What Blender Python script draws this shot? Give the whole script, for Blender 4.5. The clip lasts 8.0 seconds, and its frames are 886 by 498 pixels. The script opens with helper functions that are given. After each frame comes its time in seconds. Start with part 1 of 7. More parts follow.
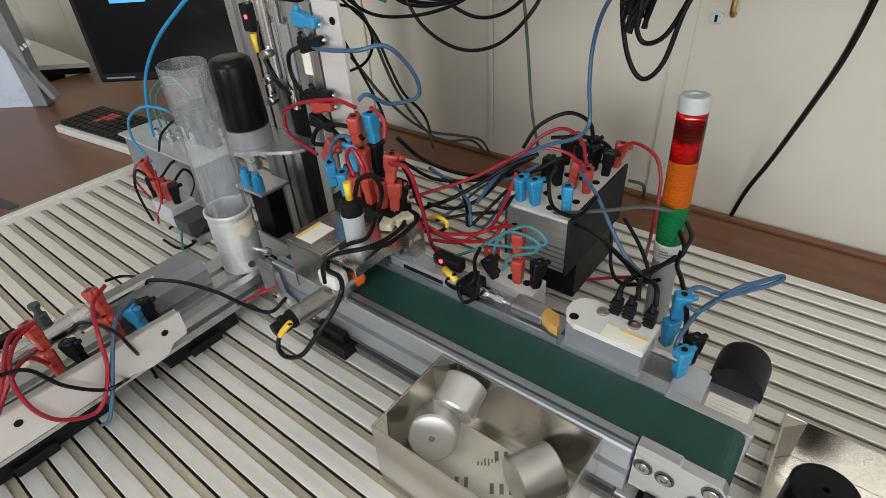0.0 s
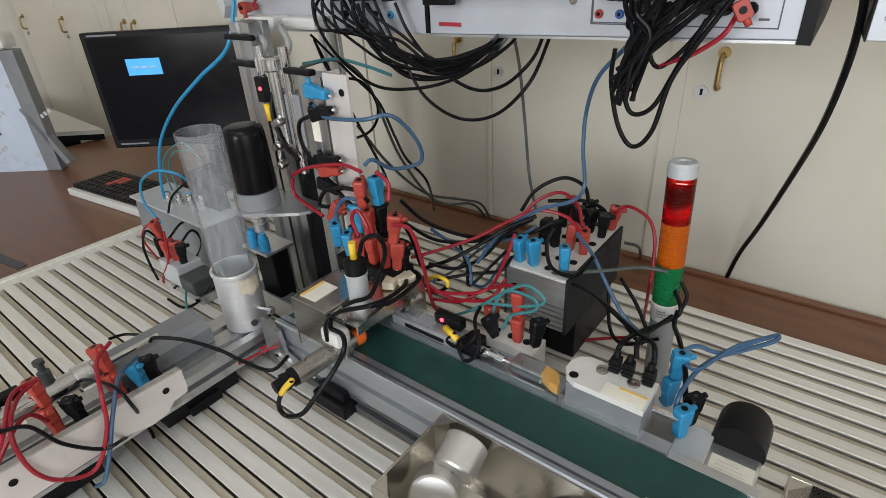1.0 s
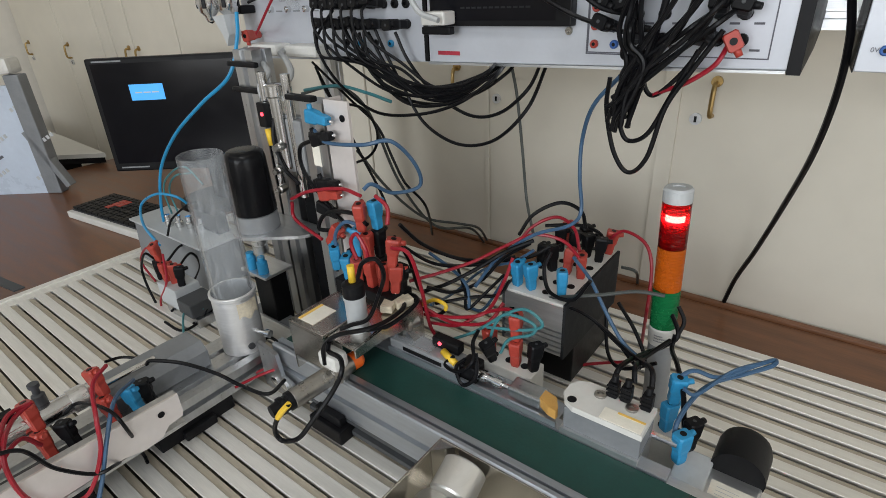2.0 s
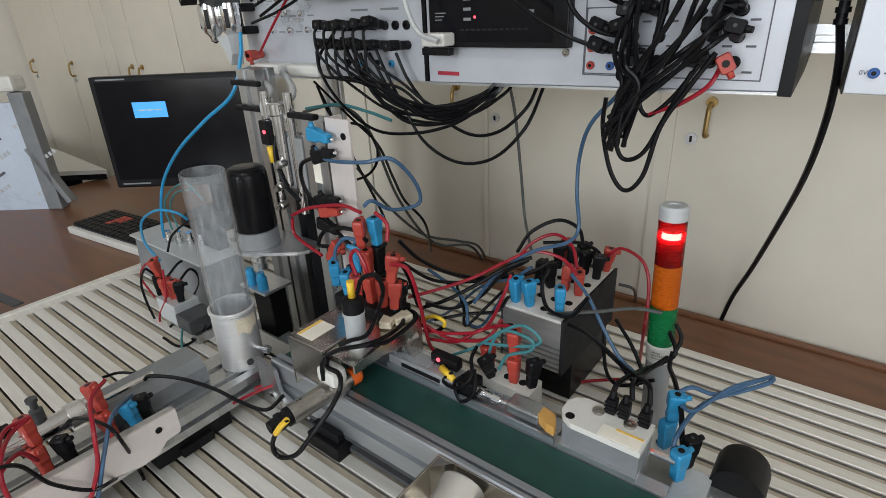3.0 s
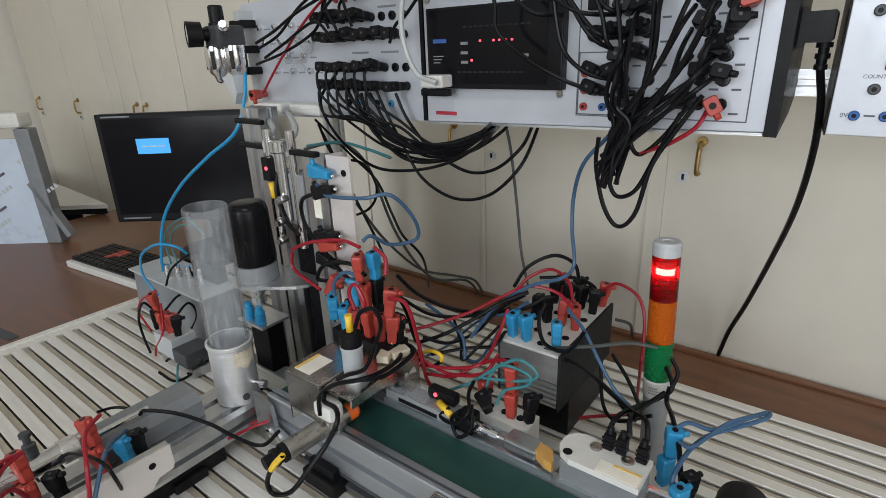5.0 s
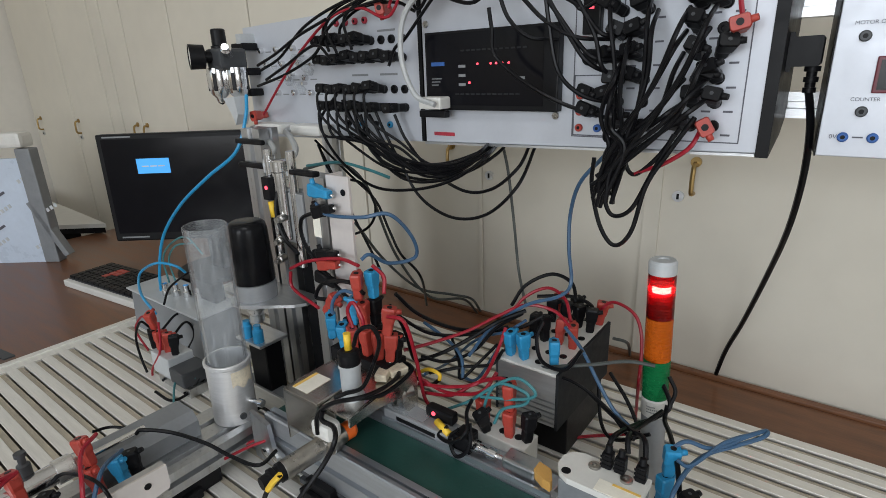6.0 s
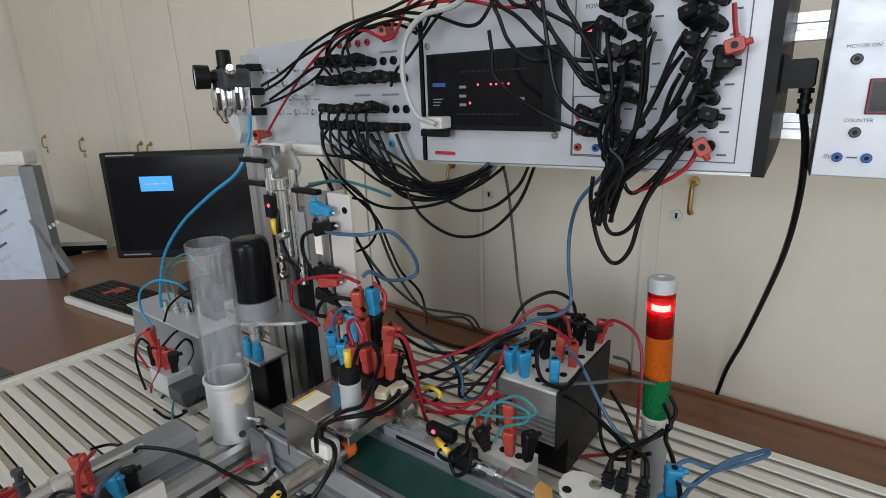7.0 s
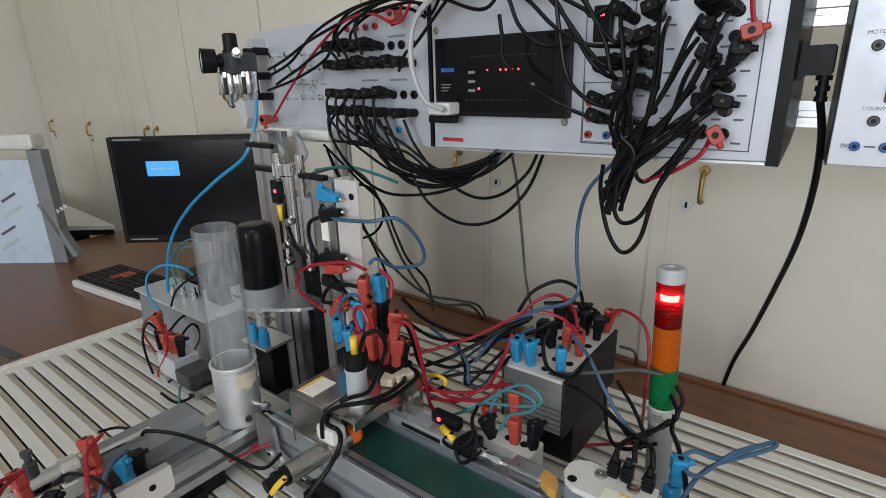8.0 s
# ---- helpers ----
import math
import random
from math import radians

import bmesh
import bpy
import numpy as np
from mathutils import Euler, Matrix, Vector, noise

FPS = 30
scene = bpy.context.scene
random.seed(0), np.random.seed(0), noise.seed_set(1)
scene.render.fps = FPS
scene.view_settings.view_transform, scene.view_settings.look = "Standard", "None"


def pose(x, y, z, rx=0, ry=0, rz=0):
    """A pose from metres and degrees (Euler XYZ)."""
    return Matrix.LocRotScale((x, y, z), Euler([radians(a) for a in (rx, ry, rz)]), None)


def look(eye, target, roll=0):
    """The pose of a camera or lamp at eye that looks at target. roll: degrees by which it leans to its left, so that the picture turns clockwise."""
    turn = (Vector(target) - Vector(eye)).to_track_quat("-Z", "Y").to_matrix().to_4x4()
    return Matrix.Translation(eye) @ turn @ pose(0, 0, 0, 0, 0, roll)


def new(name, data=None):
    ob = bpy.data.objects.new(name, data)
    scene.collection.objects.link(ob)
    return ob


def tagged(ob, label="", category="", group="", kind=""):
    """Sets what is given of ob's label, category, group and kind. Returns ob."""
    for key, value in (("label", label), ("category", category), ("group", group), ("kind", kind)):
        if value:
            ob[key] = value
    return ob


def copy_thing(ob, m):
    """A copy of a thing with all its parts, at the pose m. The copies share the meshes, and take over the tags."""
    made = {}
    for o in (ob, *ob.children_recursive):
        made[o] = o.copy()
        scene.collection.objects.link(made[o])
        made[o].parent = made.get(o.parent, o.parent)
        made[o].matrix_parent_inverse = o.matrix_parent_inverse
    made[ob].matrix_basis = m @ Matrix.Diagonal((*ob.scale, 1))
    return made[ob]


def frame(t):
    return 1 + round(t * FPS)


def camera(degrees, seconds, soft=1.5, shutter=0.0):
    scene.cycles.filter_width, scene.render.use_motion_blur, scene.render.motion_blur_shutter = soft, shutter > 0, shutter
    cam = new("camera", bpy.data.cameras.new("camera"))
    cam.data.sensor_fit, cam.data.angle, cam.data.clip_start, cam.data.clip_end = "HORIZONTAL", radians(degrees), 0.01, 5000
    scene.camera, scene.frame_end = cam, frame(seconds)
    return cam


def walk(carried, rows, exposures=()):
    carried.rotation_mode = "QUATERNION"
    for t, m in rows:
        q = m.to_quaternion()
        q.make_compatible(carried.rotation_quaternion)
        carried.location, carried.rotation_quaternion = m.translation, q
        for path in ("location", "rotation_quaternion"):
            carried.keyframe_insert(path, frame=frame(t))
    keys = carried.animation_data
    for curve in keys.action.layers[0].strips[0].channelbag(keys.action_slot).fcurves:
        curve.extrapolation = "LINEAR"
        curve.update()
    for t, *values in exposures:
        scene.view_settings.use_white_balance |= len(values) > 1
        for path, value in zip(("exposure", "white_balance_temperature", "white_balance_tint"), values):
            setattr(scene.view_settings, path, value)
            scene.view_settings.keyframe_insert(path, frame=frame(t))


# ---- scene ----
# One plan unit is 1.2 slot pitches of 25 mm to 0.030: K turns plan units into metres.
K = 0.025 / 0.030
cam = camera(79.2, 8.0, soft=0.6)
PATH = [
    (0, 0.0041, 0.0082, 0.5225, 37.39, -35.74, 3.18),
    (0.5, 0.0081, 0.0015, 0.5258, 37.37, -32.91, 3.06),
    (1, 0.0134, -0.0058, 0.5276, 37.51, -28.98, 2.98),
    (1.5, 0.0147, -0.0078, 0.5285, 37.47, -27.25, 2.84),
    (3, 0.0190, -0.0144, 0.5303, 37.37, -24.51, 2.40),
    (3.5, 0.0211, -0.0174, 0.5311, 37.37, -23.13, 2.34),
    (4, 0.0222, -0.0190, 0.5319, 37.39, -22.30, 2.27),
    (4.5, 0.0232, -0.0201, 0.5326, 37.32, -21.56, 2.19),
    (6, 0.0275, -0.0271, 0.5341, 36.94, -18.65, 2.00),
    (6.5, 0.0293, -0.0302, 0.5340, 36.95, -17.35, 1.92),
    (7, 0.0300, -0.0317, 0.5340, 36.99, -16.63, 1.82),
    (7.5, 0.0257, -0.0291, 0.5340, 37.26, -17.58, 1.69),
    (8, 0.0256, -0.0291, 0.5326, 37.72, -17.94, 1.48),
]
walk(cam, [(t, pose(x * K, y * K, z * K, 90 + pitch, roll, yaw)) for t, x, y, z, yaw, pitch, roll in PATH], [(0, 0.07, 6520, 12), (1.5, -0.01, 6480, 12), (3.5, -0.08, 6400, 12), (8, -0.19, 6310, 12)])

# ---- light ----
world = bpy.data.worlds.new("sky")
scene.world = world
world.use_nodes = True
sky = world.node_tree.nodes.new("ShaderNodeTexSky")
sky.sky_type, sky.sun_disc = "NISHITA", False
sky.sun_elevation, sky.sun_rotation = radians(40), radians(160)
world.node_tree.links.new(sky.outputs[0], world.node_tree.nodes["Background"].inputs[0])
world.node_tree.nodes["Background"].inputs[1].default_value = 0.1


def unseen_lamp(place, target, w, h, power, tint):
    data = bpy.data.lights.new("unseen_lamp", "AREA")
    data.shape, data.size, data.size_y, data.energy, data.color = "RECTANGLE", w, h, power, tint
    ob = new("unseen_lamp", data)
    ob.matrix_world = look(place, target)


# added lamps in unseen windows: wall behind the camera and side wall, for daylight
unseen_lamp((-1.98, -3.12, 0.85), (-1.9, 0, 0.45), 1.7, 1.3, 1, (0.90, 0.96, 1.0))
unseen_lamp((0.36, -3.12, 0.85), (0.3, 0, 0.45), 1.7, 1.3, 64, (0.91, 0.97, 1.0))
unseen_lamp((2.35, -1.2, 0.85), (0, -0.9, 0.4), 1.7, 1.3, 18, (0.92, 0.97, 1.0))
# two added ceiling lamps out of view, brightening the bench from above
unseen_lamp((-1.2, -0.9, 1.9), (-1.2, -0.9, 0), 1.2, 0.3, 1, (0.97, 0.99, 0.97))
unseen_lamp((0.6, -0.9, 1.9), (0.6, -0.9, 0), 1.2, 0.3, 12, (0.97, 0.99, 0.97))


# ---- materials ----
def mat(name, base, rough=0.5, metal=0.0, var=0.12, scale=30.0, bump=0.0, stretch=None, coat=0.0, alpha=None, trans=0.0, ior=1.45, spots=0.0, emit=None, power=0.0, grain=0.0, sub=0.0):
    """A principled material with variation at two scales."""
    m = bpy.data.materials.new(name)
    m.use_nodes = True
    nt = m.node_tree
    b = nt.nodes["Principled BSDF"]
    N = nt.nodes.new
    tc = N("ShaderNodeTexCoord")
    mp = N("ShaderNodeMapping")
    mp.inputs["Scale"].default_value = stretch or (1, 1, 1)
    nt.links.new(tc.outputs["Object"], mp.inputs["Vector"])
    n1, n2 = N("ShaderNodeTexNoise"), N("ShaderNodeTexNoise")
    n1.inputs["Scale"].default_value, n1.inputs["Detail"].default_value = scale, 5
    n2.inputs["Scale"].default_value, n2.inputs["Detail"].default_value = scale * 7.3, 6
    for n in (n1, n2):
        nt.links.new(mp.outputs[0], n.inputs["Vector"])
    mix = N("ShaderNodeMath")
    mix.operation = "MULTIPLY_ADD"
    nt.links.new(n2.outputs[0], mix.inputs[0])
    mix.inputs[1].default_value = 0.5
    nt.links.new(n1.outputs[0], mix.inputs[2])
    ramp = N("ShaderNodeValToRGB")
    ramp.color_ramp.elements[0].position, ramp.color_ramp.elements[1].position = 0.45, 1.05
    lo = [c * (1 - var) for c in base]
    hi = [min(1, c * (1 + var)) for c in base]
    ramp.color_ramp.elements[0].color, ramp.color_ramp.elements[1].color = (*lo, 1), (*hi, 1)
    nt.links.new(mix.outputs[0], ramp.inputs[0])
    nt.links.new(ramp.outputs[0], b.inputs["Base Color"])
    rr = N("ShaderNodeMapRange")
    rr.inputs["From Min"].default_value, rr.inputs["From Max"].default_value = 0.45, 1.05
    rr.inputs["To Min"].default_value, rr.inputs["To Max"].default_value = max(0.02, rough * 0.8), min(1, rough * 1.25)
    nt.links.new(mix.outputs[0], rr.inputs["Value"])
    nt.links.new(rr.outputs[0], b.inputs["Roughness"])
    b.inputs["Metallic"].default_value = metal
    b.inputs["IOR"].default_value = ior
    b.inputs["Transmission Weight"].default_value = trans
    b.inputs["Coat Weight"].default_value = coat
    b.inputs["Specular IOR Level"].default_value = 0.2 if max(base) < 0.03 else 0.5
    if sub:
        b.inputs["Subsurface Weight"].default_value = sub
        b.inputs["Subsurface Scale"].default_value = 0.01
    if bump:
        bp = N("ShaderNodeBump")
        bp.inputs["Strength"].default_value, bp.inputs["Distance"].default_value = bump, 0.001
        nt.links.new(n2.outputs[0], bp.inputs["Height"])
        nt.links.new(bp.outputs[0], b.inputs["Normal"])
    if emit:
        b.inputs["Emission Color"].default_value = (*emit, 1)
        b.inputs["Emission Strength"].default_value = power
    return m


def acrylic():
    """Thin clear plastic: see-through, glossy at the rim, hazed by scratches."""
    m = bpy.data.materials.new("clear_acrylic")
    m.use_nodes = True
    nt = m.node_tree
    N, L = nt.nodes.new, nt.links.new
    nt.nodes.remove(nt.nodes["Principled BSDF"])
    tr, gl, df = N("ShaderNodeBsdfTransparent"), N("ShaderNodeBsdfGlossy"), N("ShaderNodeBsdfDiffuse")
    tr.inputs[0].default_value = (0.98, 0.985, 0.99, 1)
    gl.inputs["Roughness"].default_value = 0.08
    df.inputs[0].default_value = (0.75, 0.78, 0.80, 1)
    tc, mp, nz, rp = N("ShaderNodeTexCoord"), N("ShaderNodeMapping"), N("ShaderNodeTexNoise"), N("ShaderNodeMapRange")
    mp.inputs["Scale"].default_value = (6, 6, 0.7)
    nz.inputs["Scale"].default_value, nz.inputs["Detail"].default_value = 55, 10
    rp.inputs["From Min"].default_value, rp.inputs["From Max"].default_value = 0.45, 0.75
    rp.inputs["To Min"].default_value, rp.inputs["To Max"].default_value = 0.07, 0.19
    L(tc.outputs["Object"], mp.inputs[0]), L(mp.outputs[0], nz.inputs["Vector"]), L(nz.outputs[0], rp.inputs["Value"])
    haze, gloss, fr = N("ShaderNodeMixShader"), N("ShaderNodeMixShader"), N("ShaderNodeFresnel")
    fr.inputs[0].default_value = 1.12
    L(rp.outputs[0], haze.inputs[0]), L(tr.outputs[0], haze.inputs[1]), L(df.outputs[0], haze.inputs[2])
    part_gloss = N("ShaderNodeMath")
    part_gloss.operation = "MULTIPLY"
    part_gloss.inputs[1].default_value = 0.5
    L(fr.outputs[0], part_gloss.inputs[0]), L(part_gloss.outputs[0], gloss.inputs[0]), L(haze.outputs[0], gloss.inputs[1]), L(gl.outputs[0], gloss.inputs[2])
    L(gloss.outputs[0], nt.nodes["Material Output"].inputs[0])
    return m


def coloured_lens(name, clear, glow):
    """Ribbed lamp plastic: part see-through, part light-spreading, glossy outside."""
    m = bpy.data.materials.new(name)
    m.use_nodes = True
    nt = m.node_tree
    N, L = nt.nodes.new, nt.links.new
    nt.nodes.remove(nt.nodes["Principled BSDF"])
    tr, tl, gl = N("ShaderNodeBsdfTransparent"), N("ShaderNodeBsdfTranslucent"), N("ShaderNodeBsdfGlossy")
    tr.inputs[0].default_value, tl.inputs[0].default_value = (*clear, 1), (*glow, 1)
    gl.inputs["Roughness"].default_value = 0.12
    nz, rp = N("ShaderNodeTexNoise"), N("ShaderNodeMapRange")
    nz.inputs["Scale"].default_value = 60
    rp.inputs["To Min"].default_value, rp.inputs["To Max"].default_value = 0.44, 0.56
    L(nz.outputs[0], rp.inputs["Value"])
    body, gloss, fr = N("ShaderNodeMixShader"), N("ShaderNodeMixShader"), N("ShaderNodeFresnel")
    fr.inputs[0].default_value = 1.3
    L(rp.outputs[0], body.inputs[0]), L(tr.outputs[0], body.inputs[1]), L(tl.outputs[0], body.inputs[2])
    L(fr.outputs[0], gloss.inputs[0]), L(body.outputs[0], gloss.inputs[1]), L(gl.outputs[0], gloss.inputs[2])
    L(gloss.outputs[0], nt.nodes["Material Output"].inputs[0])
    return m


ALU = mat("aluminium", (0.66, 0.67, 0.68), 0.34, 0.9, 0.10, 18, 0.08, (1, 12, 12))
ALU_Y = mat("aluminium_bar", (0.55, 0.56, 0.575), 0.32, 1.0, 0.10, 18, 0.08, (12, 12, 1))
PLATE = mat("anodised_plate", (0.80, 0.78, 0.73), 0.40, 0.4, 0.10, 9, 0.1, (1, 14, 14))
# dark colour stands for the shade down between the plate's ribs
SLOT_SHADE = mat("slot_shade", (0.13, 0.115, 0.095), 0.6, 0.2, 0.25, 14, 0.1)
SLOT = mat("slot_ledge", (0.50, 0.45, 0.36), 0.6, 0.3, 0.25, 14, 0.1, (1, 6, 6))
PALE = mat("pale_bar", (0.70, 0.65, 0.625), 0.36, 0.3, 0.06, 20, 0.1)
BARREL = mat("barrel_metal", (0.40, 0.385, 0.36), 0.3, 1.0, 0.15, 60, 0.1)
SATIN = mat("satin_aluminium", (0.74, 0.74, 0.74), 0.42, 0.7, 0.08, 40, 0.1, (1, 1, 9))
TURNED = mat("turned_aluminium", (0.80, 0.79, 0.76), 0.36, 0.9, 0.05, 40, 0.06, (1, 1, 9))
RAIL = mat("rail_aluminium", (0.50, 0.53, 0.57), 0.36, 0.85, 0.10, 18, 0.08, (1, 12, 12))
STEEL = mat("brushed_steel", (0.60, 0.575, 0.53), 0.24, 1.0, 0.04, 12, 0.02, (1, 1, 1))
POLISHED = mat("turned_metal", (0.78, 0.78, 0.77), 0.3, 1.0, 0.08, 60, 0.1, (9, 1, 1))
CHROME = mat("chrome", (0.7, 0.7, 0.7), 0.16, 1.0, 0.08, 50)
BLACK = mat("black_plastic", (0.007, 0.007, 0.008), 0.42, 0, 0.3, 40, 0.05)
GLOSSBLACK = mat("gloss_black", (0.008, 0.008, 0.009), 0.2, 0, 0.3, 30)
RUBBER = mat("black_cable", (0.005, 0.005, 0.006), 0.35, 0, 0.3, 40)
DGREY = mat("dark_grey", (0.055, 0.058, 0.062), 0.45, 0.1, 0.2, 30, 0.1)
CHARCOAL = mat("charcoal_panel", (0.020, 0.021, 0.023), 0.6, 0, 0.2, 40, 0.1)
GREY = mat("grey_paint", (0.22, 0.23, 0.24), 0.45, 0.1, 0.12, 30, 0.1)
LGREY = mat("pale_grey", (0.52, 0.54, 0.55), 0.45, 0.2, 0.08, 30, 0.1)
WHITE = mat("white_plastic", (0.68, 0.67, 0.63), 0.4, 0, 0.06, 30)
PAPER = mat("paper_label", (0.86, 0.82, 0.71), 0.6, 0, 0.08, 70, 0.1)
WORN = mat("worn_label", (0.62, 0.55, 0.42), 0.6, 0, 0.35, 45, 0.2)
YELLOW = mat("yellow_sleeve", (0.80, 0.52, 0.04), 0.4, 0, 0.15, 60)
STRIPE = mat("label_stripe", (0.80, 0.52, 0.12), 0.5, 0, 0.15, 60)
RED = mat("red_plug", (0.40, 0.050, 0.034), 0.42, 0, 0.15, 60, 0.05)
REDWIRE = mat("red_wire", (0.30, 0.010, 0.022), 0.36, 0, 0.15, 60)
BLUE = mat("blue_plug", (0.026, 0.25, 0.47), 0.42, 0, 0.15, 60, 0.05)
BLUEWIRE = mat("blue_wire", (0.045, 0.10, 0.18), 0.36, 0, 0.15, 60)
BLUETUBE = mat("blue_tube", (0.02, 0.27, 0.52), 0.3, 0, 0.12, 60)
TEALTUBE = mat("teal_tube", (0.05, 0.20, 0.22), 0.3, 0, 0.12, 60)
GREYWIRE = mat("grey_wire", (0.06, 0.066, 0.062), 0.4, 0, 0.15, 60)
WHITEWIRE = mat("white_wire", (0.42, 0.43, 0.43), 0.4, 0, 0.1, 60)
GREEN_BELT = mat("green_belt", (0.012, 0.055, 0.045), 0.5, 0, 0.2, 40, 0.25)
DOOR = mat("cream_paint", (0.655, 0.61, 0.52), 0.42, 0, 0.06, 2.5, 0.04)
MIDGREY = mat("mid_grey", (0.34, 0.35, 0.36), 0.45, 0.4, 0.10, 30, 0.1)
# walls out of view: tone set for their bounce and reflections on metal
UNSEEN_WALL = mat("unseen_wall_tone", (0.62, 0.59, 0.54), 0.7, 0, 0.05, 5, 0.1)
WALLP = mat("wall_paint", (0.74, 0.70, 0.63), 0.7, 0, 0.05, 5, 0.1)
CEIL = mat("ceiling_paint", (0.82, 0.81, 0.78), 0.8, 0, 0.04, 5)
FLOORM = mat("floor_tile", (0.20, 0.18, 0.16), 0.4, 0, 0.15, 6)
BRASS = mat("brass", (0.42, 0.29, 0.12), 0.35, 1.0, 0.15, 60)
ORANGE = mat("orange_lens", (0.80, 0.14, 0.02), 0.3, 0, 0.08, 60)
AMBERFORK = mat("amber_fork", (0.60, 0.33, 0.09), 0.4, 0, 0.1, 60)
PANEL = mat("panel_face", (0.52, 0.54, 0.585), 0.38, 0.25, 0.035, 40, 0.05)
INK = mat("grey_print", (0.10, 0.10, 0.12), 0.6, 0, 0.2, 80)
BLUEINK = mat("blue_print", (0.03, 0.10, 0.32), 0.5, 0, 0.2, 80)
REDINK = mat("red_print", (0.38, 0.03, 0.05), 0.5, 0, 0.2, 80)
TAPE = mat("film", (0.55, 0.62, 0.72), 0.3, 0, 0.08, 10, 0.05)
CLEAR = acrylic()
LENS_RED = coloured_lens("red_lens", (0.93, 0.34, 0.31), (0.60, 0.007, 0.012))
LENS_ORANGE = mat("amber_lens", (0.50, 0.10, 0.006), 0.25, 0, 0.06, 30, trans=0.2, ior=1.3)
LENS_GREEN = mat("green_lens", (0.008, 0.16, 0.05), 0.25, 0, 0.06, 30, trans=0.2, ior=1.3)
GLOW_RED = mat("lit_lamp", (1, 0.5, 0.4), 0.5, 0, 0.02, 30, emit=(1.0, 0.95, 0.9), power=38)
LED_RED = mat("red_led", (1, 0.1, 0.1), 0.5, 0, 0.02, 30, emit=(1.0, 0.06, 0.10), power=2.6)
SCREEN = mat("dark_screen", (0.005, 0.005, 0.007), 0.16, 0, 0.1, 30)
POPUP = mat("lit_notice", (0.05, 0.35, 0.7), 0.4, 0, 0.02, 30, emit=(0.07, 0.36, 0.88), power=0.62)


def wood_material():
    m = mat("brown_wood", (0.165, 0.070, 0.032), 0.36, 0, 0.35, 7, 0.1, (1, 9, 9), coat=0.1)
    return m


WOOD = wood_material()


# ---- mesh helpers (plan units) ----
def bm_box(bm, lo, hi, bevel=0.0, turn=None, pivot=None):
    r = bmesh.ops.create_cube(bm, size=1)
    vs = r["verts"]
    c = [(a + b) / 2 for a, b in zip(lo, hi)]
    s = [abs(b - a) for a, b in zip(lo, hi)]
    for v in vs:
        v.co = Vector((c[0] + v.co.x * s[0], c[1] + v.co.y * s[1], c[2] + v.co.z * s[2]))
    if bevel:
        es = {e for v in vs for e in v.link_edges}
        out = bmesh.ops.bevel(bm, geom=list(es), offset=bevel, segments=2, affect="EDGES", profile=0.6)
        vs = list({v for f in out["faces"] for v in f.verts} | {v for v in vs if v.is_valid})
    if turn is not None:
        p = Vector(pivot if pivot is not None else c)
        for v in vs:
            v.co = p + turn @ (v.co - p)
    return vs


def bm_cyl(bm, p0, p1, r0, r1=None, n=20, caps=True):
    r1 = r0 if r1 is None else r1
    p0, p1 = Vector(p0), Vector(p1)
    q = (p1 - p0).to_track_quat("Z", "Y")
    rings = []
    for p, r in ((p0, r0), (p1, r1)):
        rings.append([bm.verts.new(p + q @ Vector((r * math.cos(2 * math.pi * i / n), r * math.sin(2 * math.pi * i / n), 0))) for i in range(n)])
    for i in range(n):
        f = bm.faces.new((rings[0][i], rings[0][(i + 1) % n], rings[1][(i + 1) % n], rings[1][i]))
        f.smooth = True
    if caps:
        bm.faces.new(rings[0][::-1])
        bm.faces.new(rings[1])


def bm_lathe(bm, axis0, direction, profile, n=24):
    """Revolves (distance along the axis, radius) pairs; ends at radius 0 close it."""
    p0, d = Vector(axis0), Vector(direction).normalized()
    q = d.to_track_quat("Z", "Y")
    rings = []
    for h, r in profile:
        if r <= 1e-6:
            rings.append([bm.verts.new(p0 + d * h)])
        else:
            rings.append([bm.verts.new(p0 + q @ Vector((r * math.cos(2 * math.pi * i / n), r * math.sin(2 * math.pi * i / n), h))) for i in range(n)])
    for a, b in zip(rings, rings[1:]):
        for i in range(n):
            j = (i + 1) % n
            if len(a) == 1 and len(b) == 1:
                continue
            if len(a) == 1:
                f = bm.faces.new((a[0], b[j], b[i]))
            elif len(b) == 1:
                f = bm.faces.new((a[i], a[j], b[0]))
            else:
                f = bm.faces.new((a[i], a[j], b[j], b[i]))
            f.smooth = True


def bm_prism(bm, outline, axis, a, b):
    """Extrudes a closed 2D outline along axis 0, 1 or 2 from a to b."""
    def at(p, h):
        v = list(p)
        v.insert(axis, h)
        return bm.verts.new(v)
    lo, hi = [at(p, a) for p in outline], [at(p, b) for p in outline]
    n = len(outline)
    for i in range(n):
        bm.faces.new((lo[i], lo[(i + 1) % n], hi[(i + 1) % n], hi[i]))
    bm.faces.new(lo[::-1])
    bm.faces.new(hi)
    bmesh.ops.recalc_face_normals(bm, faces=bm.faces)


def spline(pts, steps=8):
    pts = [Vector(p) for p in pts]
    ext = [pts[0] * 2 - pts[1]] + pts + [pts[-1] * 2 - pts[-2]]
    out = []
    for i in range(1, len(ext) - 2):
        p0, p1, p2, p3 = ext[i - 1:i + 3]
        for s in range(steps):
            t = s / steps
            out.append(0.5 * (2 * p1 + (p2 - p0) * t + (2 * p0 - 5 * p1 + 4 * p2 - p3) * t * t + (3 * p1 - p0 - 3 * p2 + p3) * t ** 3))
    out.append(pts[-1])
    return out


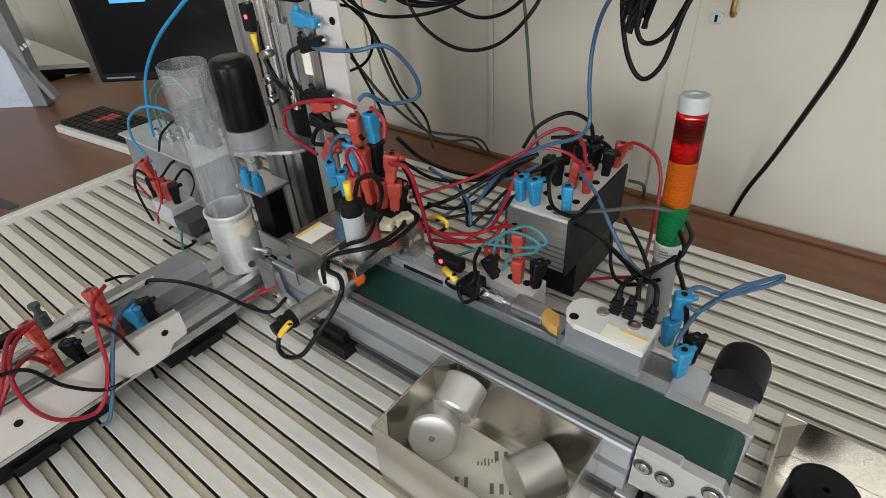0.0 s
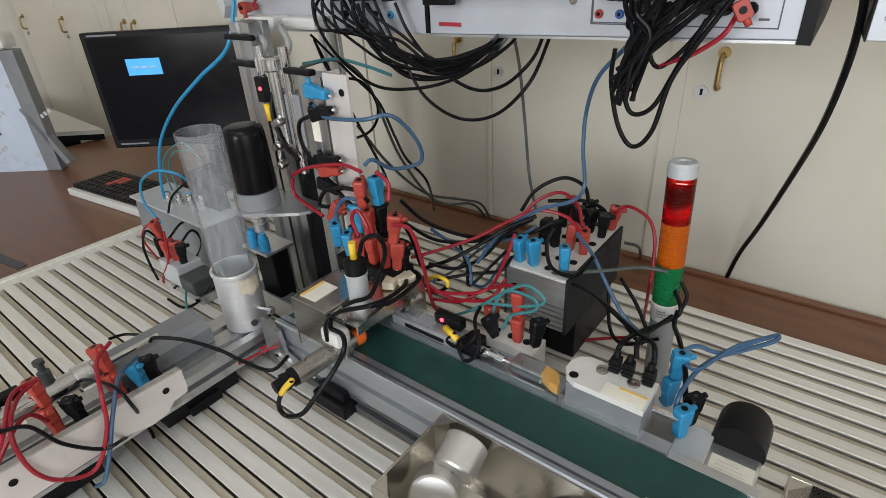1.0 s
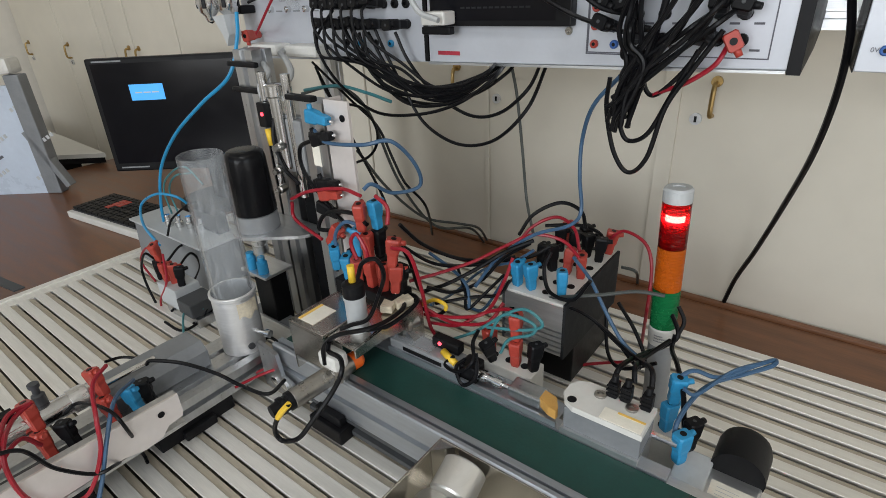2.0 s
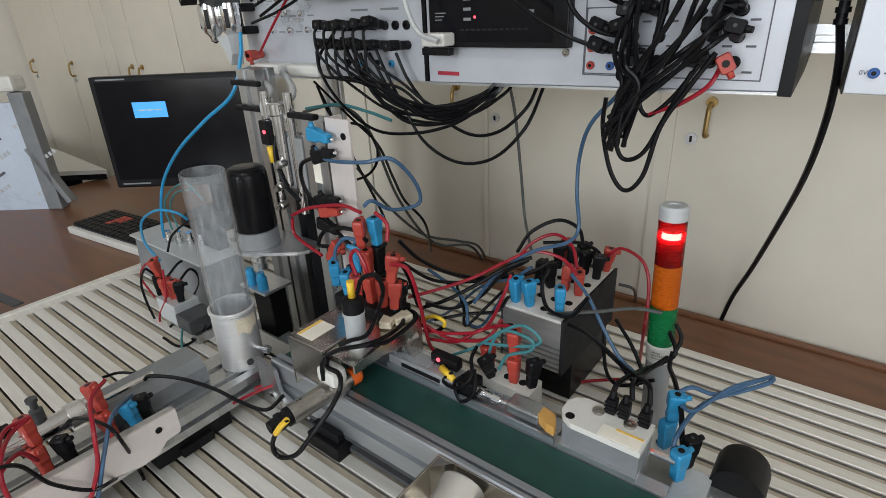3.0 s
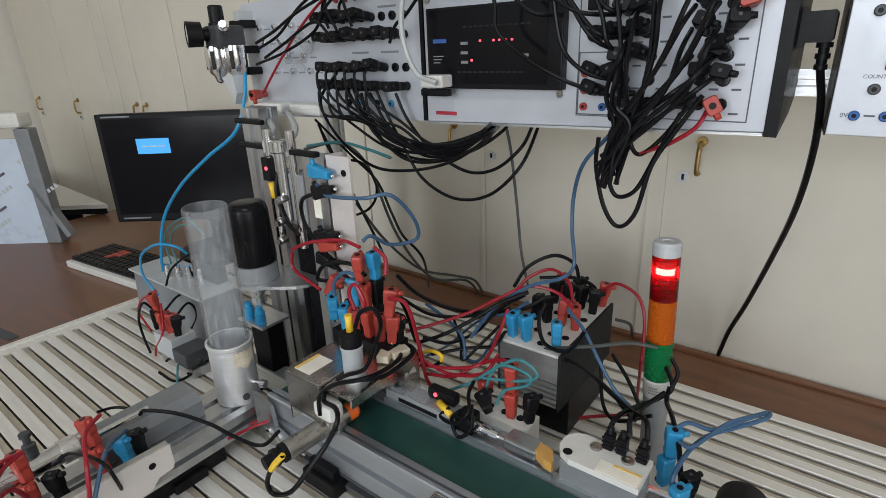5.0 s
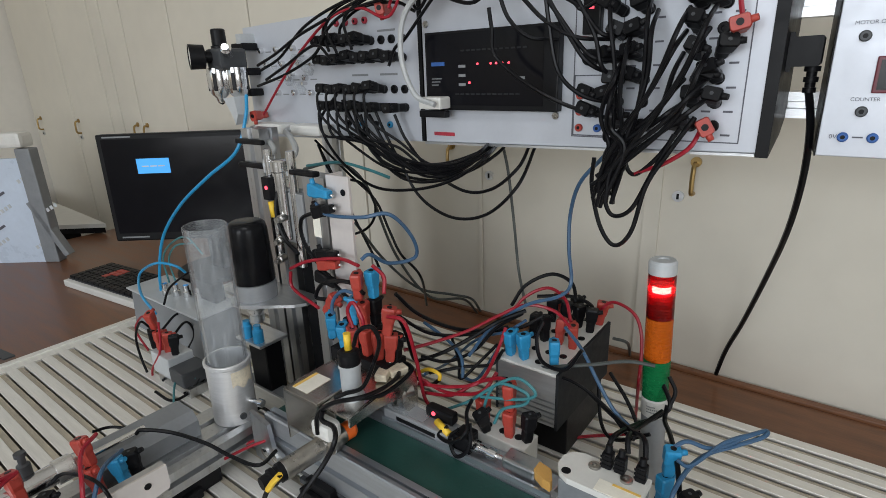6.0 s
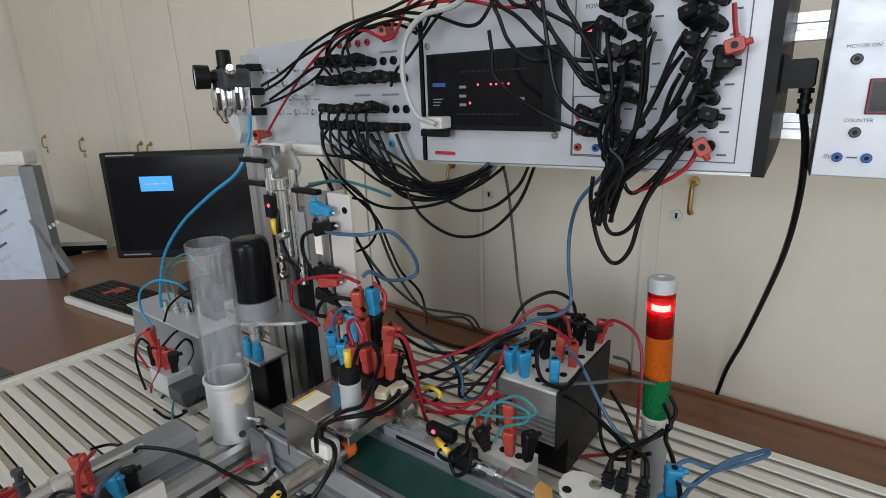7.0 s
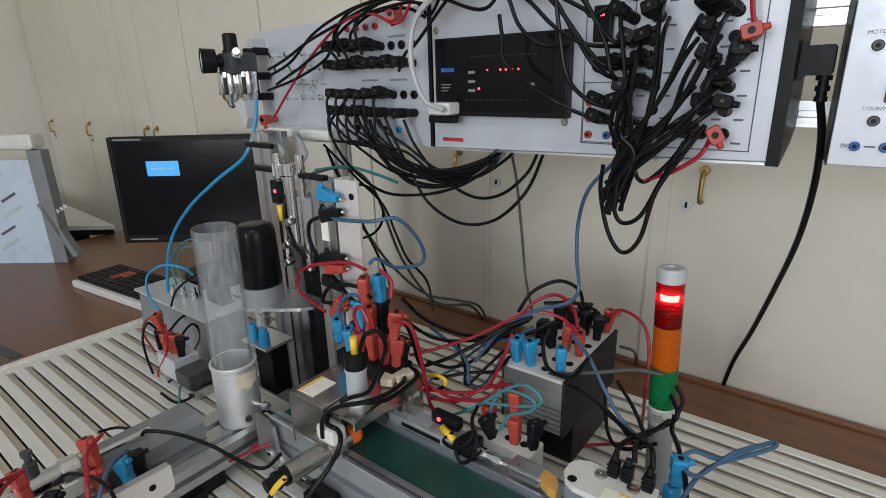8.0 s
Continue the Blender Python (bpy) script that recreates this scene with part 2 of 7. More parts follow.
def bm_sweep(bm, pts, r, n=7, steps=8):
    line = spline(pts, steps)
    rings, side = [], None
    for i, p in enumerate(line):
        d = (line[min(i + 1, len(line) - 1)] - line[max(i - 1, 0)])
        d = d.normalized() if d.length > 1e-9 else Vector((0, 0, 1))
        if side is None:
            side = d.orthogonal().normalized()
        side = (side - d * side.dot(d))
        side = side.normalized() if side.length > 1e-6 else d.orthogonal().normalized()
        up = d.cross(side)
        rings.append([bm.verts.new(p + r * (side * math.cos(2 * math.pi * k / n) + up * math.sin(2 * math.pi * k / n))) for k in range(n)])
    for a, b in zip(rings, rings[1:]):
        for k in range(n):
            f = bm.faces.new((a[k], a[(k + 1) % n], b[(k + 1) % n], b[k]))
            f.smooth = True
    bm.faces.new(rings[0][::-1])
    bm.faces.new(rings[-1])


ORIGIN = {}


def thing(name, origin, label, category, group="", kind=""):
    """An Empty at a plan place, to which the parts of one thing are added."""
    ob = new(name)
    ob.empty_display_size = 0.01
    ob.location = Vector(origin) * K
    ORIGIN[ob.name] = Vector(origin)
    return tagged(ob, label, category, group, kind)


def finish(bm, name, material, origin):
    bmesh.ops.recalc_face_normals(bm, faces=bm.faces)
    for e in bm.edges:
        e.smooth = len(e.link_faces) == 2 and e.calc_face_angle(0) < 0.6
    for v in bm.verts:
        v.co = (v.co - Vector(origin)) * K
    me = bpy.data.meshes.new(name)
    bm.to_mesh(me)
    bm.free()
    me.materials.append(material)
    return me


def part(name, bm, material, parent, label=""):
    """Links a bmesh in plan units as one mesh under a thing or a part."""
    o = ORIGIN[parent.name]
    ob = new(name, finish(bm, name, material, o))
    ob.parent = parent
    ORIGIN[ob.name] = o
    if label:
        ob["label"] = label
    return ob


def single(name, bm, material, label, category, group="", kind="", origin=None):
    """A thing of one mesh."""
    if origin is None:
        lo = [min(v.co[i] for v in bm.verts) for i in range(3)]
        hi = [max(v.co[i] for v in bm.verts) for i in range(3)]
        origin = ((lo[0] + hi[0]) / 2, (lo[1] + hi[1]) / 2, lo[2])
    ob = new(name, finish(bm, name, material, origin))
    ob.location = Vector(origin) * K
    ORIGIN[ob.name] = Vector(origin)
    return tagged(ob, label, category, group, kind)


def box_part(name, lo, hi, material, parent, bevel=0.0, label=""):
    bm = bmesh.new()
    bm_box(bm, lo, hi, bevel)
    return part(name, bm, material, parent, label)


def cyl_part(name, p0, p1, r, material, parent, r1=None, n=20, label=""):
    bm = bmesh.new()
    bm_cyl(bm, p0, p1, r, r1, n)
    return part(name, bm, material, parent, label)


def lathe_part(name, p, d, profile, material, parent, n=24, label=""):
    bm = bmesh.new()
    bm_lathe(bm, p, d, profile, n)
    return part(name, bm, material, parent, label)


def cable(pts, r, material, label, name="cable", category="cable", steps=8):
    bm = bmesh.new()
    bm_sweep(bm, pts, r, 7, steps)
    return single(name, bm, material, label, category, "cables of the training station")


# ---- the room ----
def slab(name, lo, hi, material, label="", bevel=0.0):
    bm = bmesh.new()
    bm_box(bm, lo, hi, bevel)
    return single(name, bm, material, label, "", "", "structure")


WL, WR, WF, WB, ZF, ZC = -3.42, 2.9, -3.8, 1.0, -0.95, 2.35
slab("floor", (WL - 0.2, WF - 0.2, ZF - 0.1), (WR + 0.2, WB + 0.2, ZF), FLOORM, "brownish tiled classroom floor")
slab("ceiling", (WL - 0.2, WF - 0.2, ZC), (WR + 0.2, WB + 0.2, ZC + 0.1), CEIL, "white painted ceiling")
slab("wall_north", (WL - 0.2, WB, ZF), (WR + 0.2, WB + 0.15, ZC), WALLP, "plain pale wall behind the cupboards")
slab("wall_west", (WL - 0.15, WF, ZF), (WL, WB, ZC), WALLP, "plain beige side wall")


def wall_with_openings(name, axis, at0, at1, spans, lo, hi, z0, z1):
    """An added, unseen wall with window openings from z0 to z1; spans are the openings along it."""
    bm = bmesh.new()
    def add(a, b, za, zb):
        if axis == "y":
            bm_box(bm, (a, at0, za), (b, at1, zb))
        else:
            bm_box(bm, (at0, a, za), (at1, b, zb))
    edge = lo
    for a, b in spans:
        add(edge, a, ZF, ZC)
        add(a, b, ZF, z0)
        add(a, b, z1, ZC)
        edge = b
    add(edge, hi, ZF, ZC)
    return single(name, bm, UNSEEN_WALL, "added unseen grey-beige wall with window openings", "", "", "structure")


wall_with_openings("wall_south", "y", WF - 0.15, WF, ((-3.4, -1.35), (-0.65, 1.5)), WL, WR, 0.15, 1.9)
wall_with_openings("wall_east", "x", WR, WR + 0.15, ((-2.6, -0.4),), WF, WB, 0.15, 1.9)


def cupboards():
    """The row of cream cupboard doors along the back wall."""
    seams = [-3.40, -2.87, -2.478, -2.372, -2.206, -1.87, -1.42, -1.00, -0.63, -0.25, 0.18, 0.60, 1.02, 1.45, 1.9, 2.4, 2.88]
    c = thing("wall_cupboard", (-0.25, 0.99, ZF), "row of tall cream painted cupboard doors with brass handles", "cupboard")
    box_part("plinth", (WL, 0.985, ZF), (WR, 0.998, -0.932), DOOR, c)
    doors = []
    for a, b in zip(seams, seams[1:]):
        bm = bmesh.new()
        bm_box(bm, (a + 0.003, 0.976, -0.93), (b - 0.003, 0.998, 1.30), 0.003)
        doors.append((a, b, part("door", bm, DOOR, c)))
    for x in (-0.25, -0.63):
        bm = bmesh.new()
        w = 0.0145 if x == -0.25 else 0.005
        bm_box(bm, (x - w, 0.971, -0.93), (x + w, 0.9755, 1.30), 0.001)
        part("cover_strip", bm, DOOR, c)
    slab("bulkhead", (WL, 0.98, 1.31), (WR, 1.0, ZC), WALLP, "plain pale wall above the cupboards")
    def door_at(x):
        return next(d for a, b, d in doors if a <= x <= b)
    for x in (-0.183, -0.708, -2.246, -2.166, -2.825, -3.303):
        z = 0.335
        bm = bmesh.new()
        bm_sweep(bm, [(x, 0.975, z + 0.028), (x, 0.960, z + 0.024), (x, 0.956, z), (x, 0.958, z - 0.022), (x, 0.975, z - 0.026)], 0.004, 8, 6)
        bm_cyl(bm, (x, 0.976, z + 0.03), (x, 0.971, z + 0.03), 0.009)
        part("handle", bm, BRASS, door_at(x), "small brass handle")
    for x, z in ((-0.207, 0.302), (-0.606, 0.305), (-2.830, 0.290), (-3.308, 0.290)):
        d = door_at(x)
        cyl_part("lock", (x, 0.976, z), (x, 0.971, z), 0.010, ALU, d, label="round metal lock")
        box_part("keyhole", (x - 0.002, 0.9695, z - 0.005), (x + 0.002, 0.9709, z + 0.005), BLACK, d)


cupboards()


# ---- the table and the slotted plate ----
def table():
    t = thing("table", (-0.7, 0.2, ZF), "long brown varnished wooden table against the cupboards", "table")
    bm = bmesh.new()
    bm_box(bm, (-2.30, -0.55, -0.075), (1.3, 0.955, -0.032), 0.006)
    part("tabletop", bm, WOOD, t)
    # upright edge board along the back
    bm = bmesh.new()
    bm_box(bm, (-2.30, 0.955, -0.075), (1.3, 0.969, -0.026), 0.003)
    part("edge_board", bm, WOOD, t)
    for x in (-2.2, -0.5, 1.2):
        for y in (-0.47, 0.87):
            box_part("leg", (x - 0.03, y - 0.03, ZF), (x + 0.03, y + 0.03, -0.075), WOOD, t, 0.003)


table()


def slotted_plate():
    p = thing("slotted_plate", (-0.4, 0.25, -0.032), "silver anodised aluminium plate with parallel T slots on the table", "base plate")
    x0, x1, y0, y1 = -1.262, 0.55, -0.33, 0.800
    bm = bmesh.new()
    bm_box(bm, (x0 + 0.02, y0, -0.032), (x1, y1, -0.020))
    part("slot_floor", bm, SLOT_SHADE, p, "slot floor coloured dark for the shade down in the slots")
    bm = bmesh.new()
    bm_prism(bm, [(x0, -0.032), (-1.224, -0.032), (-1.224, 0.0), (-1.249, 0.0), (-1.249, 0.004), (x0, 0.004)], 1, y0, y1)
    part("edge_strip", bm, PLATE, p)
    # one rib: a lip 18 wide over a narrow stem
    bm = bmesh.new()
    prof = [(0.006, -0.020), (0.0175, -0.020), (0.0175, -0.0006), (0.0169, 0.0), (0.0006, 0.0), (0.0, -0.0006), (0.0, -0.0032), (0.006, -0.0032)]
    bm_prism(bm, prof, 0, -1.2235, x1)
    me = finish(bm, "rib", PLATE, (0, 0, 0))
    o = ORIGIN[p.name]
    for k in range(-14, 23):
        ob = new("rib", me)
        ob.parent = p
        ob.location = (Vector((0, 0.36 - 0.03 * k, 0)) - o) * K
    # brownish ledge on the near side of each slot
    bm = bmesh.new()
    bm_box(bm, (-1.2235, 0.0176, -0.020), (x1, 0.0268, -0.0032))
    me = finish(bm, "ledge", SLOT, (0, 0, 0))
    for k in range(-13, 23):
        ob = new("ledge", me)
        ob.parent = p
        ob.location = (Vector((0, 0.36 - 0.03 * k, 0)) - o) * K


slotted_plate()


# ---- conveyor ----
def screw(parent, p, d, r=0.006):
    lathe_part("screw", p, d, [(0, r), (0.002, r), (0.0025, r * 0.9), (0.0025, r * 0.5), (0.0008, r * 0.45), (0.0008, 0)], BARREL, parent, 14)


def conveyor():
    c = thing("conveyor", (-0.25, 0.36, 0), "narrow conveyor with a dark green belt and aluminium side rails", "conveyor")
    # belt loop with round ends
    bm = bmesh.new()
    out, R = [], 0.014
    for i in range(13):
        a = math.pi / 2 - math.pi * i / 12
        out.append((0.012 + R * math.cos(a), 0.076 + R * math.sin(a)))
    for i in range(13):
        a = -math.pi / 2 - math.pi * i / 12
        out.append((-0.55 + R * math.cos(a), 0.076 + R * math.sin(a)))
    bm_prism(bm, out, 1, 0.3365, 0.3945)
    part("belt", bm, GREEN_BELT, c, "dark green rubber belt")
    # front rail: a grooved section over a second one
    sec = [(0.319, 0.092), (0.3235, 0.092), (0.3235, 0.083), (0.3270, 0.083), (0.3270, 0.092), (0.335, 0.092), (0.335, 0.030), (0.317, 0.030), (0.317, 0.054), (0.325, 0.056), (0.325, 0.0615), (0.317, 0.0635), (0.317, 0.090)]
    bm = bmesh.new()
    bm_prism(bm, sec, 0, -0.56, -0.052)
    part("front_rail", bm, RAIL, c)
    bm = bmesh.new()
    bm_prism(bm, [(0.396, 0.092), (0.412, 0.092), (0.412, 0.03), (0.396, 0.03)], 0, -0.56, -0.05)
    part("back_rail", bm, RAIL, c)
    bm = bmesh.new()
    bm_prism(bm, [(0.318, 0.004), (0.40, 0.004), (0.40, 0.03), (0.318, 0.03), (0.318, 0.022), (0.328, 0.02), (0.328, 0.013), (0.318, 0.011)], 0, -0.50, -0.06)
    part("lower_rail", bm, DGREY, c)
    # end bracket with screws
    bm = bmesh.new()
    bm_prism(bm, [(-0.050, 0.034), (0.026, 0.034), (0.026, 0.086), (0.021, 0.093), (-0.012, 0.093), (-0.014, 0.0955), (-0.050, 0.0955)], 1, 0.325, 0.3360)
    b = part("end_bracket", bm, ALU, c)
    for x, z in ((-0.041, 0.0685), (-0.0215, 0.0675), (0.008, 0.057), (0.016, 0.080)):
        screw(b, (x, 0.3248, z), (0, -1, 0), 0.0066)
        lathe_part("counterbore", (x, 0.3249, z), (0, -1, 0), [(0, 0), (0, 0.0088), (0.0007, 0.0088), (0.0007, 0.0072), (0.0002, 0.0068), (0.0002, 0)], DGREY, b, 18)
    box_part("end_bracket", (-0.05, 0.396, 0.045), (0.03, 0.408, 0.088), ALU, c, 0.001)
    # upright end plate at the loading end
    bm = bmesh.new()
    bm_prism(bm, [(-0.578, 0.020), (-0.50, 0.020), (-0.50, 0.040), (-0.535, 0.052), (-0.540, 0.086), (-0.578, 0.094)], 1, 0.306, 0.312)
    e = part("loading_plate", bm, ALU_Y, c)
    for x in (-0.553, -0.532):
        lathe_part("washer", (x, 0.3058, 0.038), (0, -1, 0), [(0, 0.008), (0.002, 0.008), (0.003, 0.005), (0.003, 0)], CHROME, e, 14)
    for x0, x1 in ((-0.475, -0.415), (-0.20, -0.15), (-0.04, 0.02)):
        box_part("foot", (x0, (0.298 if x0 < -0.4 else 0.32), 0), (x1, 0.37, 0.022), BLACK, c, 0.002)
        box_part("foot_clamp", (x0 + 0.006, (0.305 if x0 < -0.4 else 0.322), 0.0222), (x1 - 0.006, (0.316 if x0 < -0.4 else 0.332), 0.036), BLACK, c, 0.002)
    # drive: housing, label and motor
    h = box_part("gear_housing", (-0.052, 0.4125, 0.004), (0.026, 0.465, 0.070), ALU, c, 0.003)
    box_part("housing_step", (-0.052, 0.413, 0.070), (-0.020, 0.464, 0.078), LGREY, c, 0.002)
    box_part("label", (-0.017, 0.420, 0.0701), (0.023, 0.444, 0.0706), PAPER, h, 0, "white paper label with a yellow edge")
    box_part("label_edge", (-0.017, 0.4145, 0.0701), (0.023, 0.420, 0.0707), STRIPE, h)
    for i in range(3):
        box_part("print_line", (-0.011, 0.4265 + 0.005 * i, 0.0706), (0.017 - 0.004 * i, 0.4270 + 0.005 * i, 0.0708), LGREY, h)
    lathe_part("motor", (0.002, 0.458, 0.074), (0, 1, 0), [(0, 0), (0, 0.0255), (0.040, 0.0255), (0.047, 0.024), (0.051, 0.017), (0.051, 0)], BLACK, c, 28, "round black motor cover")


conveyor()


def workpiece(p, axis, r, h, material, label):
    bm = bmesh.new()
    d = Vector(axis).normalized()
    bm_lathe(bm, Vector(p) - d * h / 2, d, [(0, 0), (0.0002, 0.004), (0, 0.0042), (0, r - 0.002), (0.002, r), (h - 0.002, r), (h, r - 0.002), (h, 0.003), (h - 0.012, 0.003), (h - 0.012, 0)], 36)
    return single("workpiece", bm, material, label, "workpiece", "workpieces")


def sheet_tray(name, x0, x1, y0, y1, h, label, paper=True):
    """An open tray of thin bent steel."""
    t = thing(name, ((x0 + x1) / 2, (y0 + y1) / 2, 0.0), label, "tray", "sheet steel trays")
    w = 0.0022
    box_part("bottom", (x0, y0, 0.001), (x1, y1, 0.004), STEEL, t)
    box_part("side", (x0, y0, 0.004), (x1, y0 + w, h), STEEL, t, 0.0006)
    box_part("side", (x0, y1 - w, 0.004), (x1, y1, h), STEEL, t, 0.0006)
    box_part("side", (x0, y0 + w, 0.004), (x0 + w, y1 - w, h), STEEL, t, 0.0006)
    box_part("side", (x1 - w, y0 + w, 0.004), (x1, y1 - w, h), STEEL, t, 0.0006)
    # bevelled sheet corners
    c = 0.018
    for cx, sx, cy, sy in ((x0 + w, 1, y1 - w, -1), (x0 + w, 1, y0 + w, 1)):
        bm = bmesh.new()
        bm_prism(bm, [(cx, cy), (cx + sx * c, cy), (cx, cy + sy * c)], 2, 0.005, h - 0.001)
        part("corner_piece", bm, STEEL, t)
    if paper:
        bm = bmesh.new()
        bm_box(bm, (x0 + 0.012, y0 + 0.01, 0.0042), (x1 - 0.012, y1 - 0.01, 0.0048))
        s = part("paper", bm, PAPER, t, "cream packing paper with grey printed bars")
        # rows of worn grey print, slanting across the sheet
        for a, b, n, w in ((0.086, 0.084, 2, 0.0105), (0.078, 0.076, 4, 0.0040), (0.074, 0.069, 4, 0.0040), (0.102, 0.050, 6, 0.0105), (0.122, 0.044, 5, 0.0040), (0.060, 0.030, 3, 0.0105)):
            for k in range(n):
                px, py = x0 + a + 0.80 * w * k, y0 + b + 0.50 * w * k
                bm = bmesh.new()
                bm_prism(bm, [(px, py), (px + 0.34 * w, py + 0.21 * w), (px + 0.34 * w - 0.58 * w, py + 0.21 * w + 0.90 * w), (px - 0.58 * w, py + 0.90 * w)], 2, 0.0049, 0.0051)
                part("print_bar", bm, GREY, s)
    return t


sheet_tray("steel_tray", -0.262, -0.078, 0.203, 0.3165, 0.091, "open tray of bent shiny sheet steel on the plate")
sheet_tray("steel_tray", 0.050, 0.215, 0.330, 0.472, 0.058, "open sheet steel tray beside the conveyor end", False)
workpiece((-0.2255, 0.2520, 0.058), (0.42, -0.72, 0.45), 0.0245, 0.037, TURNED, "turned aluminium cylinder with a centre hole in a tray")
workpiece((-0.2210, 0.2900, 0.075), (0.10, -0.95, -0.30), 0.0235, 0.036, TURNED, "plain turned aluminium cylinder leaning in a tray")
workpiece((-0.1260, 0.2812, 0.0330), (0.50, 0.86, 0.0), 0.0260, 0.046, TURNED, "plain turned aluminium cylinder lying in a tray")
workpiece((0.092, 0.390, 0.0385), (0, 0, 1), 0.027, 0.068, GLOSSBLACK, "black plastic cylinder standing in a tray")


# ---- feeder with the magazine tube ----
def feeder():
    f = thing("feeder_slide", (-0.61, 0.12, 0), "aluminium feeder slide with a pneumatic cylinder and side plate", "feeder")
    for y0, y1 in ((-0.06, 0.075), (0.155, 0.262)):
        box_part("foot", (-0.70, y0, 0), (-0.598, y1, 0.022), BLACK, f, 0.002)
        box_part("foot_clamp", (-0.60, y0 + 0.03, 0), (-0.590, y0 + 0.075, 0.014), BLACK, f, 0.002)
    sec = [(-0.69, 0.022), (-0.598, 0.022), (-0.598, 0.034), (-0.606, 0.036), (-0.606, 0.041), (-0.598, 0.043), (-0.598, 0.055), (-0.612, 0.055), (-0.614, 0.049), (-0.622, 0.049), (-0.624, 0.055), (-0.650, 0.055), (-0.652, 0.049), (-0.660, 0.049), (-0.662, 0.055), (-0.69, 0.055)]
    bm = bmesh.new()
    bm_prism(bm, sec, 1, -0.07, 0.335)
    part("base_profile", bm, ALU_Y, f)
    # side plate with its slanted lower corner, and a folded top
    bm = bmesh.new()
    bm_prism(bm, [(-0.14, 0.064), (0.105, 0.064), (0.130, 0.057), (0.150, 0.060), (0.160, 0.070), (0.178, 0.072), (0.180, 0.078), (0.180, 0.1045), (-0.14, 0.114)], 0, -0.5575, -0.5545)
    s = part("side_plate", bm, PALE, f)
    bm = bmesh.new()
    bm_prism(bm, [(-0.14, 0.1098), (0.180, 0.1003), (0.180, 0.1043), (-0.14, 0.1138)], 0, -0.567, -0.5577)
    part("folded_edge", bm, ALU_Y, s)
    for y, hz in ((0.156, 0.0905), (0.0, 0.093)):
        cyl_part("hole", (-0.5544, y, hz), (-0.5536, y, hz), 0.004, BLACK, s, n=14)
    box_part("web", (-0.60, -0.06, 0.055), (-0.5577, 0.18, 0.060), ALU_Y, f)
    # pneumatic cylinder
    c = cyl_part("cylinder_tube", (-0.652, -0.13, 0.102), (-0.652, 0.098, 0.102), 0.0125, CHROME, f, n=24, label="chrome pneumatic cylinder")
    lathe_part("cylinder_head", (-0.652, 0.098, 0.102), (0, 1, 0), [(0, 0), (0, 0.015), (0.018, 0.015), (0.02, 0.012), (0.028, 0.010), (0.028, 0)], POLISHED, c)
    cyl_part("piston_rod", (-0.652, 0.126, 0.102), (-0.652, 0.20, 0.102), 0.004, CHROME, c)
    for y in (0.02, 0.075):
        lathe_part("flow_valve", (-0.662, y, 0.112), (0, 0, 1), [(0, 0), (0, 0.007), (0.014, 0.007), (0.016, 0.004), (0.024, 0.004), (0.025, 0.006), (0.030, 0.006), (0.030, 0)], DGREY, c, 12)
    for y in (-0.06, 0.03):
        box_part("reed_switch", (-0.682, y - 0.02, 0.098), (-0.666, y + 0.02, 0.116), BLACK, c, 0.002)
        cyl_part("cable_sleeve", (-0.674, y - 0.036, 0.107), (-0.674, y - 0.02, 0.107), 0.0045, YELLOW, c, n=10)
    # grey sloped cover
    bm = bmesh.new()
    bm_prism(bm, [(-0.705, 0.0555), (-0.640, 0.0555), (-0.640, 0.080), (-0.652, 0.092), (-0.690, 0.092), (-0.705, 0.084)], 1, 0.128, 0.264)
    part("cover", bm, GREY, f, "grey plastic trunking cover")
    box_part("terminal_strip", (-0.632, -0.06, 0.0555), (-0.600, 0.18, 0.066), DGREY, f, 0.001)


feeder()


def magazine():
    m = thing("magazine", (-0.641, 0.320, 0.056), "aluminium cup holding a tall scratched clear plastic tube", "magazine")
    X, Y = -0.641, 0.320
    bm = bmesh.new()
    bm_lathe(bm, (X, Y, 0), (0, 0, 1), [(0.056, 0), (0.056, 0.0306), (0.146, 0.0306), (0.148, 0.0325), (0.152, 0.0325), (0.153, 0.0315), (0.153, 0.0290), (0.149, 0.0286), (0.09, 0.0286), (0.09, 0)], 40)
    c = part("cup", bm, SATIN, m, "turned aluminium cup")
    bm = bmesh.new()
    for i in range(10):
        a0, a1 = radians(-26 + 6.2 * i), radians(-26 + 6.2 * (i + 1))
        q = [bm.verts.new((X + 0.0312 * math.cos(a), Y + 0.0312 * math.sin(a), z)) for a, z in ((a0, 0.118 + 0.004 * math.sin(i)), (a1, 0.118 + 0.004 * math.sin(i + 1)), (a1, 0.143), (a0, 0.143))]
        bm.faces.new(q)
    part("label", bm, WORN, c, "torn yellowed paper label")
    bm = bmesh.new()
    bm_lathe(bm, (X, Y, 0), (0, 0, 1), [(0.110, 0.0262), (0.110, 0.0282), (0.350, 0.0282), (0.351, 0.0272), (0.350, 0.0262), (0.110, 0.0262)], 40)
    t = part("tube", bm, CLEAR, m, "tall clear acrylic tube")
    m.rotation_euler.y = radians(1.7)
    lathe_part("clamp_screw", (X + 0.029, Y + 0.008, 0.088), (0.94, 0.25, 0), [(0, 0), (0, 0.0035), (0.014, 0.0035), (0.016, 0.006), (0.024, 0.006), (0.024, 0)], CHROME, c, 12)
    lathe_part("set_screw", (X + 0.0298, Y - 0.006, 0.070), (0.98, -0.18, 0), [(0, 0), (0, 0.005), (0.003, 0.005), (0.003, 0)], DGREY, c, 12)


magazine()


